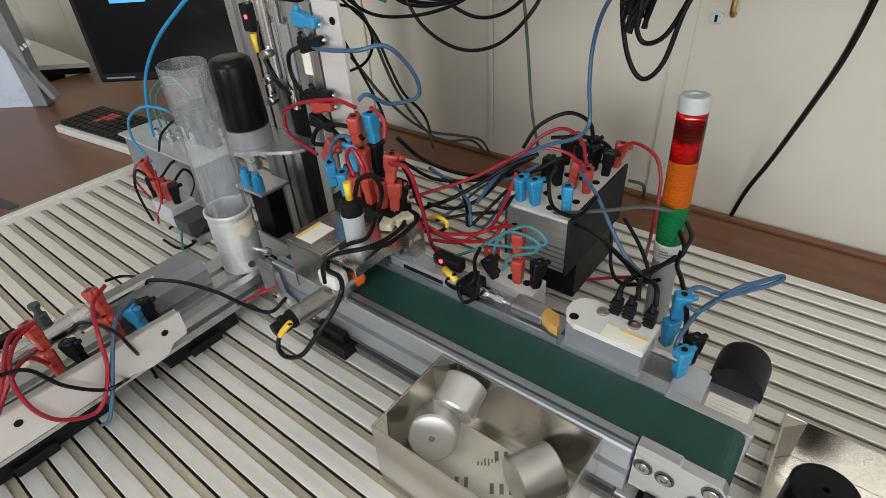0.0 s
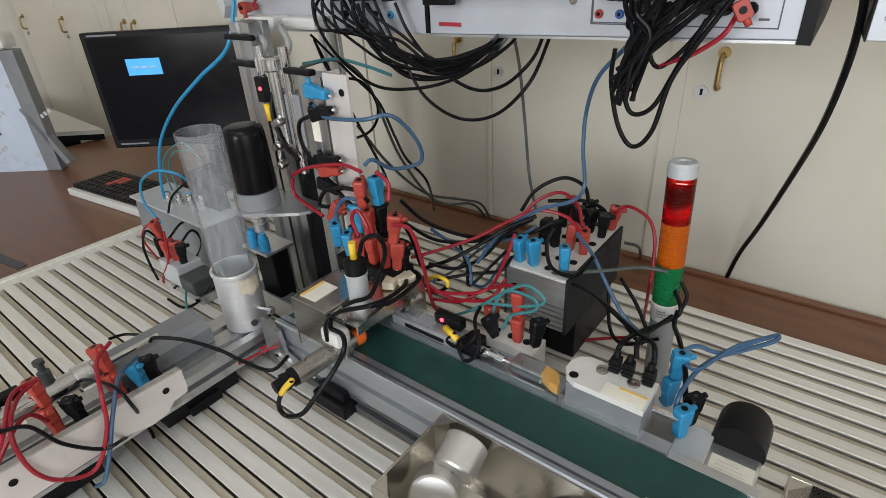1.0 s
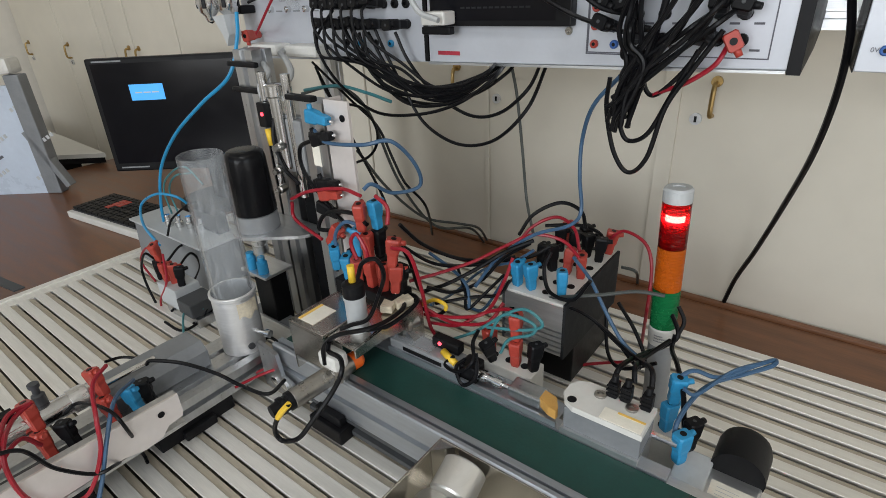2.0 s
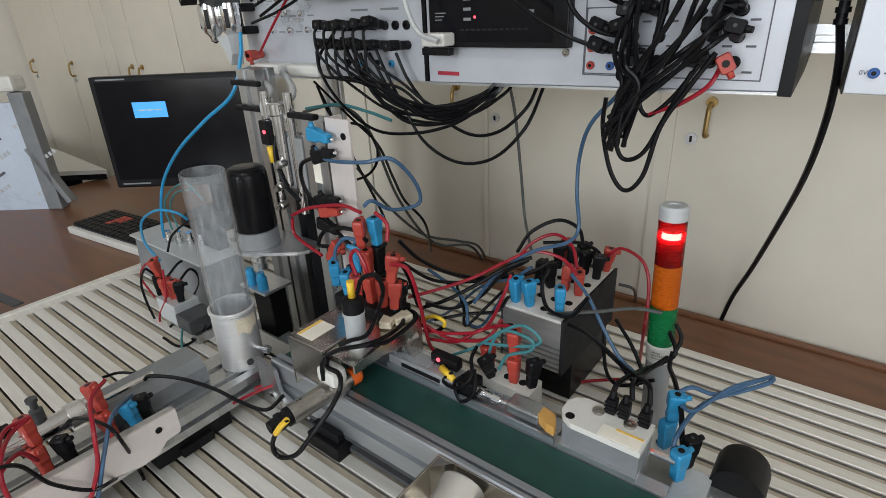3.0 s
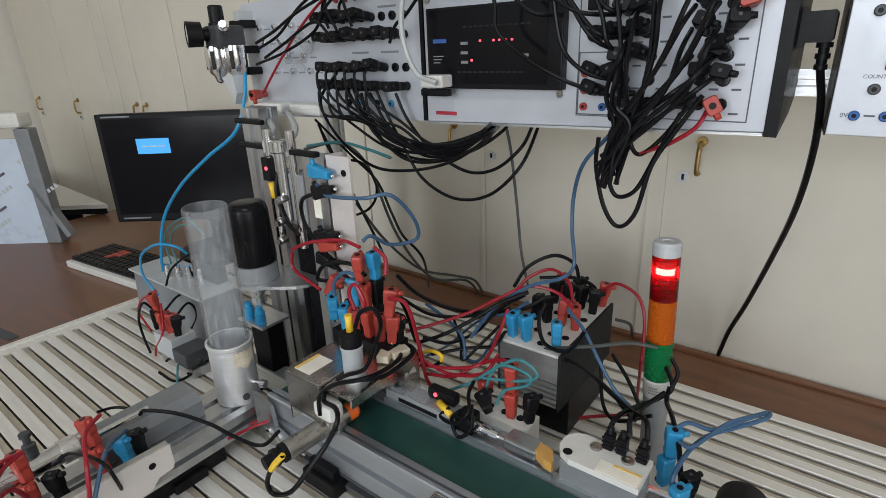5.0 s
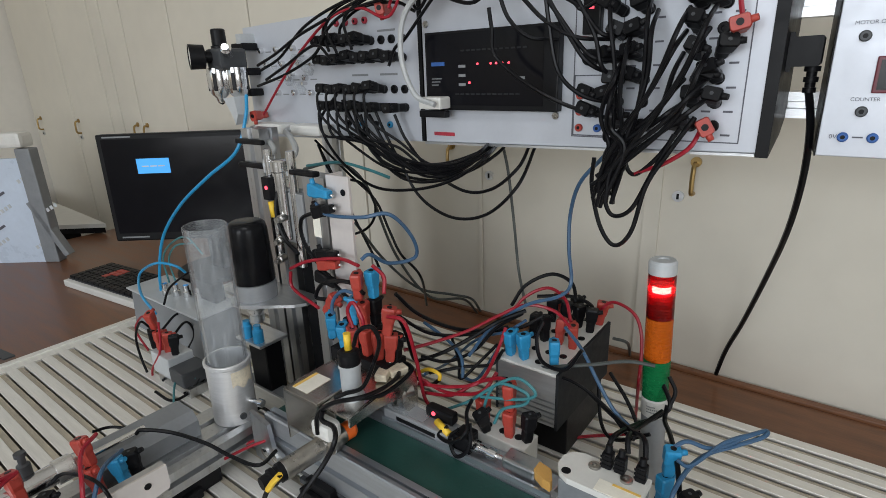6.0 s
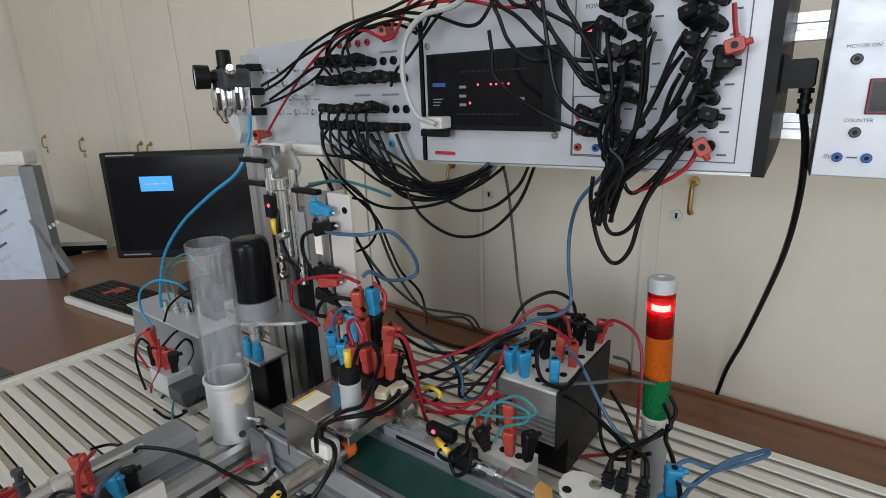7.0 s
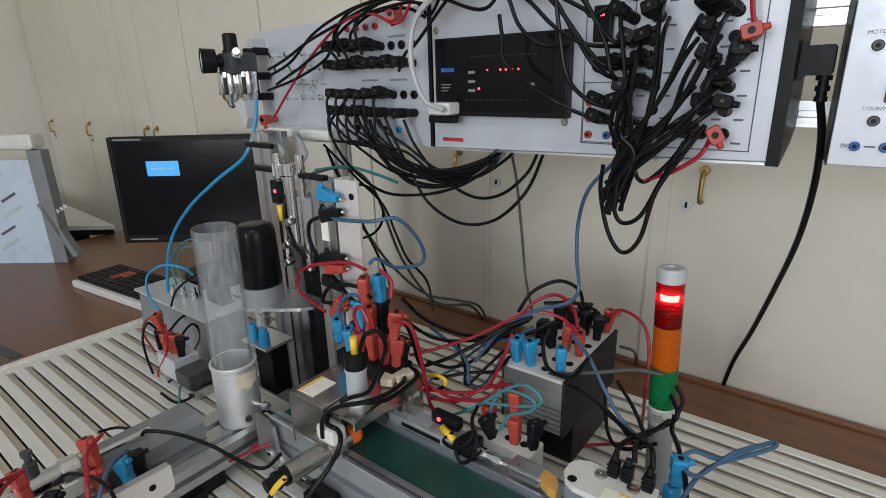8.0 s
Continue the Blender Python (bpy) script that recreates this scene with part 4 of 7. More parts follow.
# ---- signal tower ----
def signal_tower():
    X, Y, R = -0.1185, 0.605, 0.0162
    s = thing("signal_tower", (X, Y, 0), "signal tower with red, amber and green lenses on a grey pole", "signal tower")
    lathe_part("pole", (X, Y, 0), (0, 0, 1), [(0, 0), (0, 0.0155), (0.098, 0.0155), (0.098, 0)], MIDGREY, s, 28, "dull grey plastic pole")
    b = lathe_part("base_ring", (X, Y, 0.0985), (0, 0, 1), [(0, 0), (0, 0.0155), (0.002, R + 0.0005), (0.024, R + 0.0005), (0.026, R - 0.001), (0.026, 0)], WHITE, s, 28)
    for i, w in enumerate((0.75, 1.05, 0.6)):
        bm = bmesh.new()
        for j in range(8):
            a0, a1 = [radians(-108 + 62 * w * (j + k) / 8) for k in (0, 0.75)]
            q = [bm.verts.new((X + (R + 0.0007) * math.cos(a), Y + (R + 0.0007) * math.sin(a), 0.107 + 0.004 * i + d)) for a, d in ((a0, 0), (a1, 0), (a1, 0.0018), (a0, 0.0018))]
            bm.faces.new(q)
        part("print_line", bm, GREY, b)
    def shell(name, z0, z1, material, label):
        bm = bmesh.new()
        prof = [(z0, R - 0.0012), (z0, R)]
        n = 14
        for i in range(1, n):
            z = z0 + (z1 - z0) * i / n
            prof += [(z - 0.0003, R), (z, R - 0.00035), (z + 0.0003, R)]
        prof += [(z1, R), (z1, R - 0.0012), (z0, R - 0.0012)]
        bm_lathe(bm, (X, Y, 0), (0, 0, 1), prof, 32)
        return part(name, bm, material, s, label)
    shell("green_lens", 0.125, 0.1785, LENS_GREEN, "ribbed green plastic lens")
    shell("amber_lens", 0.179, 0.2355, LENS_ORANGE, "ribbed amber plastic lens")
    shell("red_lens", 0.236, 0.2925, LENS_RED, "ribbed red plastic lens")
    lathe_part("cap", (X, Y, 0.293), (0, 0, 1), [(0, 0), (0, R + 0.0003), (0.014, R + 0.0003), (0.017, R - 0.002), (0.017, 0.007), (0.0155, 0.006), (0.0155, 0)], LGREY, s, 28, "white plastic cap")
    # dull cores inside the lower lenses
    lathe_part("core", (X, Y, 0.126), (0, 0, 1), [(0, 0), (0, 0.0105), (0.108, 0.0105), (0.108, 0)], DGREY, s, 16)
    # made-up drum in the red section: dark half hides the always-lit lamp
    d = new("made_up_drum")
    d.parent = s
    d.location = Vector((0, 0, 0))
    d["label"] = "made-up turning drum that hides or shows the lit lamp"
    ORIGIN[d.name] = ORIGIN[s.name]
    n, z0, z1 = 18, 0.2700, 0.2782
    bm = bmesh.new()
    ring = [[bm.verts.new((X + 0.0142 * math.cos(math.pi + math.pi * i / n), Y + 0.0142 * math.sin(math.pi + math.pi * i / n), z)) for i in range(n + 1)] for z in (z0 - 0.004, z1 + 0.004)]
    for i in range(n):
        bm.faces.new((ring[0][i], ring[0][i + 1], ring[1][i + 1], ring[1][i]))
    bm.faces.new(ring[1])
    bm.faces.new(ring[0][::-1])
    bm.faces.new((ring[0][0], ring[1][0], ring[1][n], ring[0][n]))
    part("lamp_blocker", bm, BLACK, d)
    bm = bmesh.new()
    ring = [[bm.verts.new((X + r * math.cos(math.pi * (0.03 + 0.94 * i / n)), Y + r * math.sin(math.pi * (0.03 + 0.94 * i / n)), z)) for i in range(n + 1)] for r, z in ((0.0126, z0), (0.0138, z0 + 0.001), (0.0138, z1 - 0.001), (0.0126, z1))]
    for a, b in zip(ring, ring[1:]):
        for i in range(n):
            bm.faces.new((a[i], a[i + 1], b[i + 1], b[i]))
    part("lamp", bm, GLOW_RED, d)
    # added dark screen fixed behind the drum, to stop the hidden lamp's glow
    bm = bmesh.new()
    a0 = radians(101 - 105)
    ring = [[bm.verts.new((X + 0.0146 * math.cos(a0 + radians(210) * i / 20), Y + 0.0146 * math.sin(a0 + radians(210) * i / 20), z)) for i in range(21)] for z in (0.2365, 0.2920)]
    for i in range(20):
        bm.faces.new((ring[0][i], ring[0][i + 1], ring[1][i + 1], ring[1][i]))
    part("glow_blocker", bm, BLACK, s)
    # the pole stands a little out of plumb
    s.rotation_euler.y = radians(-2.0)
    return d


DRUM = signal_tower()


# ---- valve box, keyboard, monitor ----
def valve_box():
    v = thing("valve_box", (-1.1, 0.48, 0), "grey sheet metal valve box with air fittings on top", "valve box")
    bm = bmesh.new()
    bm_prism(bm, [(0.425, 0.0), (0.52, 0.0), (0.515, 0.088), (0.432, 0.088)], 0, -1.215, -0.93)
    part("case", bm, GREY, v)
    box_part("lid", (-1.225, 0.425, 0.0882), (-0.925, 0.52, 0.0925), LGREY, v, 0.001)
    for i, (x, y) in enumerate(((-1.10, 0.455), (-1.075, 0.465), (-1.05, 0.475), (-1.02, 0.485))):
        lathe_part("air_fitting", (x, y, 0.0925), (0, 0, 1), [(0, 0), (0, 0.008), (0.012, 0.008), (0.014, 0.006), (0.026, 0.006), (0.026, 0)], CHROME, v, 12)
    box_part("valve", (-1.05, 0.485, 0.0925), (-0.96, 0.51, 0.135), BLACK, v, 0.003)


valve_box()


def keyboard():
    k = thing("keyboard", (-1.5, 0.53, -0.032), "white keyboard with dark keys on the brown table", "keyboard")
    rot, c = Matrix.Rotation(radians(6), 3, "Z"), Vector((-1.748, 0.455, -0.0318))
    def add(name, lo, hi, m, parent, b=0.0):
        bm = bmesh.new()
        bm_box(bm, lo, hi, b)
        for v in bm.verts:
            v.co = c + rot @ Vector((v.co.x, v.co.y * 0.74, v.co.z))
        return part(name, bm, m, parent)
    case = add("case", (0, 0, 0), (0.52, 0.20, 0.020), WHITE, k, 0.004)
    add("key_bed", (0.008, 0.018, 0.0201), (0.512, 0.190, 0.0225), DGREY, case)
    random.seed(3)
    for row in range(6):
        x, y = 0.011, 0.021 + 0.028 * row
        while x < 0.49:
            w = 0.0205 if row else random.choice((0.025, 0.03, 0.0205))
            red = (row in (3, 4) and 0.08 < x < 0.13) or (row == 2 and 0.09 < x < 0.12)
            add("key", (x, y, 0.0226), (x + w, y + 0.0245, 0.031), RED if red else BLACK, case, 0.0015)
            x += w + 0.0025


keyboard()


def monitor():
    M = Vector((-1.463, 0.738, 0.245))
    m = thing("monitor", (M.x, M.y, -0.032), "black flat monitor showing a small blue notice", "monitor")
    rot = Matrix.Rotation(radians(37), 3, "Z") @ Matrix.Rotation(radians(-2), 3, "X")
    W2, H2 = 0.245, 0.147
    def add(name, lo, hi, mt, parent, b=0.0, label=""):
        bm = bmesh.new()
        bm_box(bm, lo, hi, b)
        for v in bm.verts:
            v.co = M + rot @ v.co
        return part(name, bm, mt, parent, label)
    case = add("case", (-W2, 0, -H2 - 0.014), (W2, 0.035, H2), BLACK, m, 0.005)
    s = add("screen", (-W2 + 0.014, -0.0012, -H2 + 0.010), (W2 - 0.014, -0.0004, H2 - 0.014), SCREEN, case, 0, "dark glossy screen")
    n = add("notice", (-W2 + 0.104, -0.0022, 0.036), (-W2 + 0.197, -0.0014, 0.078), POPUP, s, 0, "lit blue notice")
    for i in range(3):
        add("print_bar", (-W2 + 0.118 + 0.023 * i, -0.0028, 0.055), (-W2 + 0.137 + 0.023 * i, -0.0023, 0.058), WHITE, n)
    add("maker_mark", (-W2 + 0.02, -0.0012, H2 - 0.010), (-W2 + 0.10, -0.0003, H2 - 0.006), GREY, case)
    add("maker_mark", (-W2 + 0.02, -0.0012, -H2 - 0.004), (-W2 + 0.10, -0.0003, -H2), GREY, case)
    bm = bmesh.new()
    bm_box(bm, (M.x - 0.04, M.y + 0.04, -0.020), (M.x + 0.03, M.y + 0.075, M.z), 0.004)
    part("neck", bm, BLACK, m)
    bm = bmesh.new()
    bm_cyl(bm, (M.x - 0.01, M.y + 0.05, -0.0318), (M.x - 0.01, M.y + 0.05, -0.020), 0.12, n=32)
    part("foot", bm, BLACK, m)


monitor()


# ---- control console on rails ----
PY = 0.596


def jack(parent, x, z, material=None, r=0.0062):
    j = lathe_part("jack", (x, PY, z), (0, -1, 0), [(0, 0), (0, r), (0.003, r), (0.004, r * 0.8), (0.004, r * 0.45), (0.001, r * 0.4), (0.001, 0)], material or BLACK, parent, 14)
    if material is not None:
        cyl_part("bore", (x, PY - 0.0012, z), (x, PY - 0.0034, z), r * 0.45, BLACK, j, n=10)
    return j


def face_box(name, x0, z0, x1, z1, material, parent, d=0.0008, y=PY, bevel=0.0, label=""):
    return box_part(name, (x0, y - d, z0), (x1, y - 0.0001, z1), material, parent, bevel, label)


def outline_frame(parent, x0, z0, x1, z1, w=0.0012):
    face_box("printed_frame", x0, z0, x1, z0 + w, INK, parent, 0.0005)
    face_box("printed_frame", x0, z1 - w, x1, z1, INK, parent, 0.0005)
    face_box("printed_frame", x0, z0 + w, x0 + w, z1 - w, INK, parent, 0.0005)
    face_box("printed_frame", x1 - w, z0 + w, x1, z1 - w, INK, parent, 0.0005)


def words(text, x, z, size, material, parent, y=PY):
    """Readable printing on a panel face."""
    cu = bpy.data.curves.new("printing", "FONT")
    cu.body, cu.size, cu.extrude, cu.align_x, cu.align_y = text, size * K, 0.00008, "CENTER", "CENTER"
    ob = new("printing", cu)
    dg = bpy.context.evaluated_depsgraph_get()
    me = bpy.data.meshes.new_from_object(ob.evaluated_get(dg))
    bpy.data.objects.remove(ob)
    me.materials.clear()
    me.materials.append(material)
    o = new("printing", me)
    o.parent = parent
    o.matrix_local = Matrix.Translation((Vector((x, y - 0.0006, z)) - ORIGIN[parent.name]) * K) @ pose(0, 0, 0, 90, 0, 0)
    return o


def sloped_case(m, x0, x1, za, zb, zc, zd):
    """A console case whose lower and upper edges rise a little along it."""
    bm = bmesh.new()
    bm_prism(bm, [(x0, za), (x1, zb), (x1, zd), (x0, zc)], 1, PY + 0.003, 0.69)
    return part("case", bm, LGREY, m)


def sloped_face(m, x0, x1, za, zb, zc, zd):
    bm = bmesh.new()
    bm_prism(bm, [(x0, za), (x1, zb), (x1, zd), (x0, zc)], 1, PY, PY + 0.0028)
    return part("face", bm, PANEL, m)


def left_module():
    m = thing("input_module", (-0.69, 0.65, 0.43), "pale grey console module with rows of black plugs", "control module", "console modules")
    x0, x1, z0, z1 = -0.895, -0.477, 0.433, 0.627
    sloped_case(m, x0, x1, 0.4225, 0.4318, 0.6165, 0.6275)
    f = sloped_face(m, x0, x1 - 0.006, 0.4235, 0.4327, 0.6155, 0.6264)
    box_part("edge_strip", (x1 - 0.006, PY - 0.001, z0), (x1, PY + 0.002, z1), BLACK, m)
    for z, n, xa in ((0.577, 8, -0.655), (0.551, 8, -0.655), (0.507, 8, -0.655), (0.481, 8, -0.655), (0.606, 4, -0.645)):
        for i in range(n):
            jack(f, xa + 0.0205 * i, z, (REDINK if z > 0.59 else None), 0.0050 if z > 0.59 else 0.0062)
    for xa, z in ((-0.62, 0.527), (-0.56, 0.527), (-0.56, 0.588)):
        face_box("print_bar", xa, z, xa + 0.035, z + 0.003, GREY, f, 0.0005)
    for i in range(4):
        jack(f, -0.635 + 0.03 * i, 0.455, BLUE if i % 2 else None, 0.005)
    # clear relay sockets with printed symbols
    random.seed(5)
    for i in range(4):
        for j in range(3):
            x, z = -0.845 + 0.045 * j + 0.012 * i, 0.575 - 0.024 * i
            lathe_part("clear_peg", (x, PY, z), (0, -1, 0), [(0, 0), (0, 0.005), (0.007, 0.005), (0.008, 0.003), (0.008, 0)], CHROME, f, 10)
            face_box("print_bar", x + 0.010, z - 0.004, x + 0.026, z - 0.002, GREY, f, 0.0005)
    for i, (x, z) in enumerate(((-0.80, 0.545), (-0.775, 0.525), (-0.745, 0.510), (-0.72, 0.540), (-0.745, 0.555))):
        bm = bmesh.new()
        bm_box(bm, (-0.010, PY - 0.011, -0.006), (0.010, PY - 0.0002, 0.006), 0.001, Matrix.Rotation(radians(40), 3, "Y"), (0, PY, 0))
        for v in bm.verts:
            v.co += Vector((x, 0, z))
        part("clear_block", bm, CLEAR, f)
        lathe_part("clear_peg", (x + 0.012, PY, z + 0.008), (0, -1, 0), [(0, 0), (0, 0.003), (0.010, 0.003), (0.010, 0)], CHROME, f, 8)
    # pegs along the outer edge
    for z in (0.583, 0.541, 0.505):
        box_part("cable_clip", (x0 + 0.001, PY - 0.03, z - 0.007), (x0 + 0.040, PY - 0.0002, z + 0.006), BLACK, m, 0.003)


def right_module():
    m = thing("controller_module", (-0.26, 0.65, 0.43), "pale grey console module with a dark programmable controller", "control module", "console modules")
    x0, x1, z0, z1 = -0.475, -0.050, 0.4415, 0.660
    sloped_case(m, x0, x1, 0.4325, 0.4415, 0.640, 0.660)
    f = sloped_face(m, x0, x1, 0.4335, 0.4425, 0.639, 0.659)
    bm = bmesh.new()
    bm_prism(bm, [(x0, 0.4296), (x1, 0.4386), (x1, 0.4413), (x0, 0.4323)], 1, PY - 0.004, PY + 0.02)
    part("bottom_lip", bm, ALU, m)
    bm = bmesh.new()
    bm_prism(bm, [(PY - 0.002, z0 - 0.004), (0.665, z0 + 0.012), (0.70, z0 + 0.03), (0.70, z1), (PY - 0.002, z1)], 0, x1 + 0.0004, x1 + 0.012)
    part("end_cheek", bm, BLACK, m, "black plastic end cheek")
    # the controller
    c = box_part("controller", (-0.4605, PY - 0.014, 0.4795), (-0.262, PY - 0.0002, 0.580), BLACK, m, 0.0015, "dark programmable controller with red lights")
    y = PY - 0.014
    box_part("window", (-0.457, y - 0.0008, 0.486), (-0.281, y - 0.0001, 0.577), SCREEN, c)
    for x in (-0.374, -0.354, -0.346, -0.337, -0.328):
        cyl_part("indicator", (x, y - 0.0009, 0.5380), (x, y - 0.0019, 0.5380), 0.0014, LED_RED, c, n=10)
    cyl_part("indicator", (-0.387, y - 0.0009, 0.5150), (-0.387, y - 0.0019, 0.5150), 0.0016, LED_RED, c, n=10)
    for z in (0.534, 0.5225, 0.511):
        face_box("print_bar", -0.404, z, -0.393, z + 0.0035, GREY, c, 0.0007, y - 0.0009)
    for z, a, b in ((0.551, -0.40, -0.30), (0.4965, -0.41, -0.31)):
        for i in range(12):
            xx = a + (b - a) * i / 12
            face_box("print_bar", xx, z + 0.003, xx + 0.006, z + 0.0050, CHARCOAL, c, 0.0007, y - 0.0009)
    face_box("logo_bar", -0.449, 0.537, -0.427, 0.542, BLUEINK, c, 0.0007, y - 0.0009)
    for i in range(3):
        face_box("print_bar", -0.449, 0.520 - 0.004 * i, -0.432 - 0.003 * i, 0.5212 - 0.004 * i, GREY, c, 0.0007, y - 0.0009)
    face_box("logo_bar", -0.314, 0.518, -0.305, 0.5215, GREY, c, 0.0007, y - 0.0009)
    box_part("serial_plug", (-0.455, y - 0.026, 0.482), (-0.418, y - 0.0012, 0.498), WHITE, m, 0.003, "pale grey serial plug")
    box_part("port_lid", (-0.466, y - 0.012, 0.470), (-0.420, y - 0.001, 0.4795), BLACK, m, 0.002)
    face_box("logo_bar", -0.460, 0.4425, -0.424, 0.4475, REDINK, f)
    for x, z in ((-0.270, 0.474), (-0.468, 0.592)):
        screw(f, (x, PY, z), (0, -1, 0), 0.0045)
    # jack field
    outline_frame(f, -0.2485, 0.4500, -0.066, 0.655)
    outline_frame(f, -0.2472, 0.4515, -0.2035, 0.5210)
    face_box("printed_frame", -0.193, 0.456, -0.192, 0.65, INK, f, 0.0005)
    for i, z in enumerate((0.4980, 0.4795, 0.4608)):
        jack(f, -0.2388, z, RED, 0.0046)
        jack(f, -0.2160, z, BLUEINK, 0.0046)
    words("24V", -0.2370, 0.5085, 0.0062, INK, f)
    words("POWER", -0.224, 0.618, 0.007, INK, f)
    b = box_part("rocker_switch", (-0.2365, PY - 0.010, 0.564), (-0.2155, PY - 0.0002, 0.602), BLACK, f, 0.002)
    box_part("indicator", (-0.2285, PY - 0.0112, 0.5905), (-0.2235, PY - 0.0101, 0.5955), LED_RED, b)
    cyl_part("fuse_cap", (-0.2256, PY, 0.540), (-0.2256, PY - 0.012, 0.540), 0.009, BLACK, f)
    for col, x in enumerate((-0.193, -0.166, -0.113, -0.092)):
        for i in range(8):
            z = 0.6331 - 0.0237 * i
            jack(f, x, z)
            face_box("print_bar", x + 0.008, z - 0.0100, x + 0.017, z - 0.0080, INK, f, 0.0005)
    jack(f, -0.156, 0.4692)
    face_box("print_bar", -0.176, 0.459, -0.154, 0.4615, INK, f, 0.0005)


def counter_module():
    m = thing("counter_module", (0.15, 0.65, 0.44), "pale console module with display, jacks and printed captions", "control module", "console modules")
    x0, x1, z0, z1 = 0.0005, 0.34, 0.442, 0.660
    bm = bmesh.new()
    bm_prism(bm, [(x0 - 0.010, 0.69), (x0 - 0.001, PY), (x0 - 0.0002, PY), (x0 - 0.0002, 0.69)], 2, z0, z1)
    part("end_cheek", bm, BLACK, m)
    box_part("case", (x0, PY + 0.003, z0), (x1, 0.69, z1), LGREY, m, 0.002)
    f = box_part("face", (x0, PY, z0 + 0.001), (x1, PY + 0.0028, z1 - 0.001), PANEL, m, 0.0008)
    jack(f, 0.021, 0.548, DGREY, 0.0048)
    jack(f, 0.029, 0.484, DGREY, 0.0048)
    for x in (0.019, 0.041, 0.075):
        jack(f, x, 0.461, BLUEINK, 0.0044)
    face_box("printed_line", 0.026, 0.4603, 0.034, 0.4617, INK, f, 0.0005)
    words("MOTOR ON", 0.0245, 0.5590, 0.0046, INK, f)
    words("COUNTER", 0.030, 0.4945, 0.0046, INK, f)
    words("0V", 0.0115, 0.4610, 0.0056, INK, f)
    d = box_part("display", (0.033, PY - 0.004, 0.500), (0.085, PY - 0.0002, 0.531), mat("dark_red_frame", (0.12, 0.01, 0.02), 0.4), f, 0.001, "dark red display window")
    box_part("glass", (0.036, PY - 0.0048, 0.503), (0.082, PY - 0.0041, 0.528), SCREEN, d)


left_module()
right_module()
counter_module()


def console_rails():
    r = thing("console_rails", (-0.3, 0.72, 0), "grooved aluminium rails carrying the console", "rail frame")
    for z in (0.468, 0.572):
        bm = bmesh.new()
        bm_prism(bm, [(0.694, z), (0.724, z), (0.724, z + 0.028), (0.694, z + 0.028), (0.694, z + 0.018), (0.700, z + 0.017), (0.700, z + 0.011), (0.694, z + 0.010)], 0, -0.88, 0.36)
        part("rail", bm, ALU, r)
    for x in (-0.86, 0.32):
        grooved_column("upright", x, x + 0.03, 0.7245, 0.7545, 0.0, 0.61, r)


console_rails()


def power_lead():
    p = thing("power_plug", (-0.012, 0.64, 0.53), "black angled mains plug in the console's end cheek", "plug")
    bm = bmesh.new()
    bm_prism(bm, [(-0.0375, 0.519), (-0.0335, 0.519), (-0.0325, 0.5235), (-0.012, 0.5235), (-0.0095, 0.526), (-0.0095, 0.549), (-0.0115, 0.5515), (-0.0325, 0.5510), (-0.0335, 0.5555), (-0.0375, 0.5555)], 1, 0.618, 0.642)
    part("body", bm, BLACK, p)
    for i in range(5):
        cyl_part("strain_relief", (-0.0157, 0.63, 0.5235 - 0.0050 * i), (-0.0157, 0.63, 0.5187 - 0.0050 * i), 0.0046 if i % 2 else 0.0070 - 0.0003 * i, BLACK, p, n=14)


power_lead()


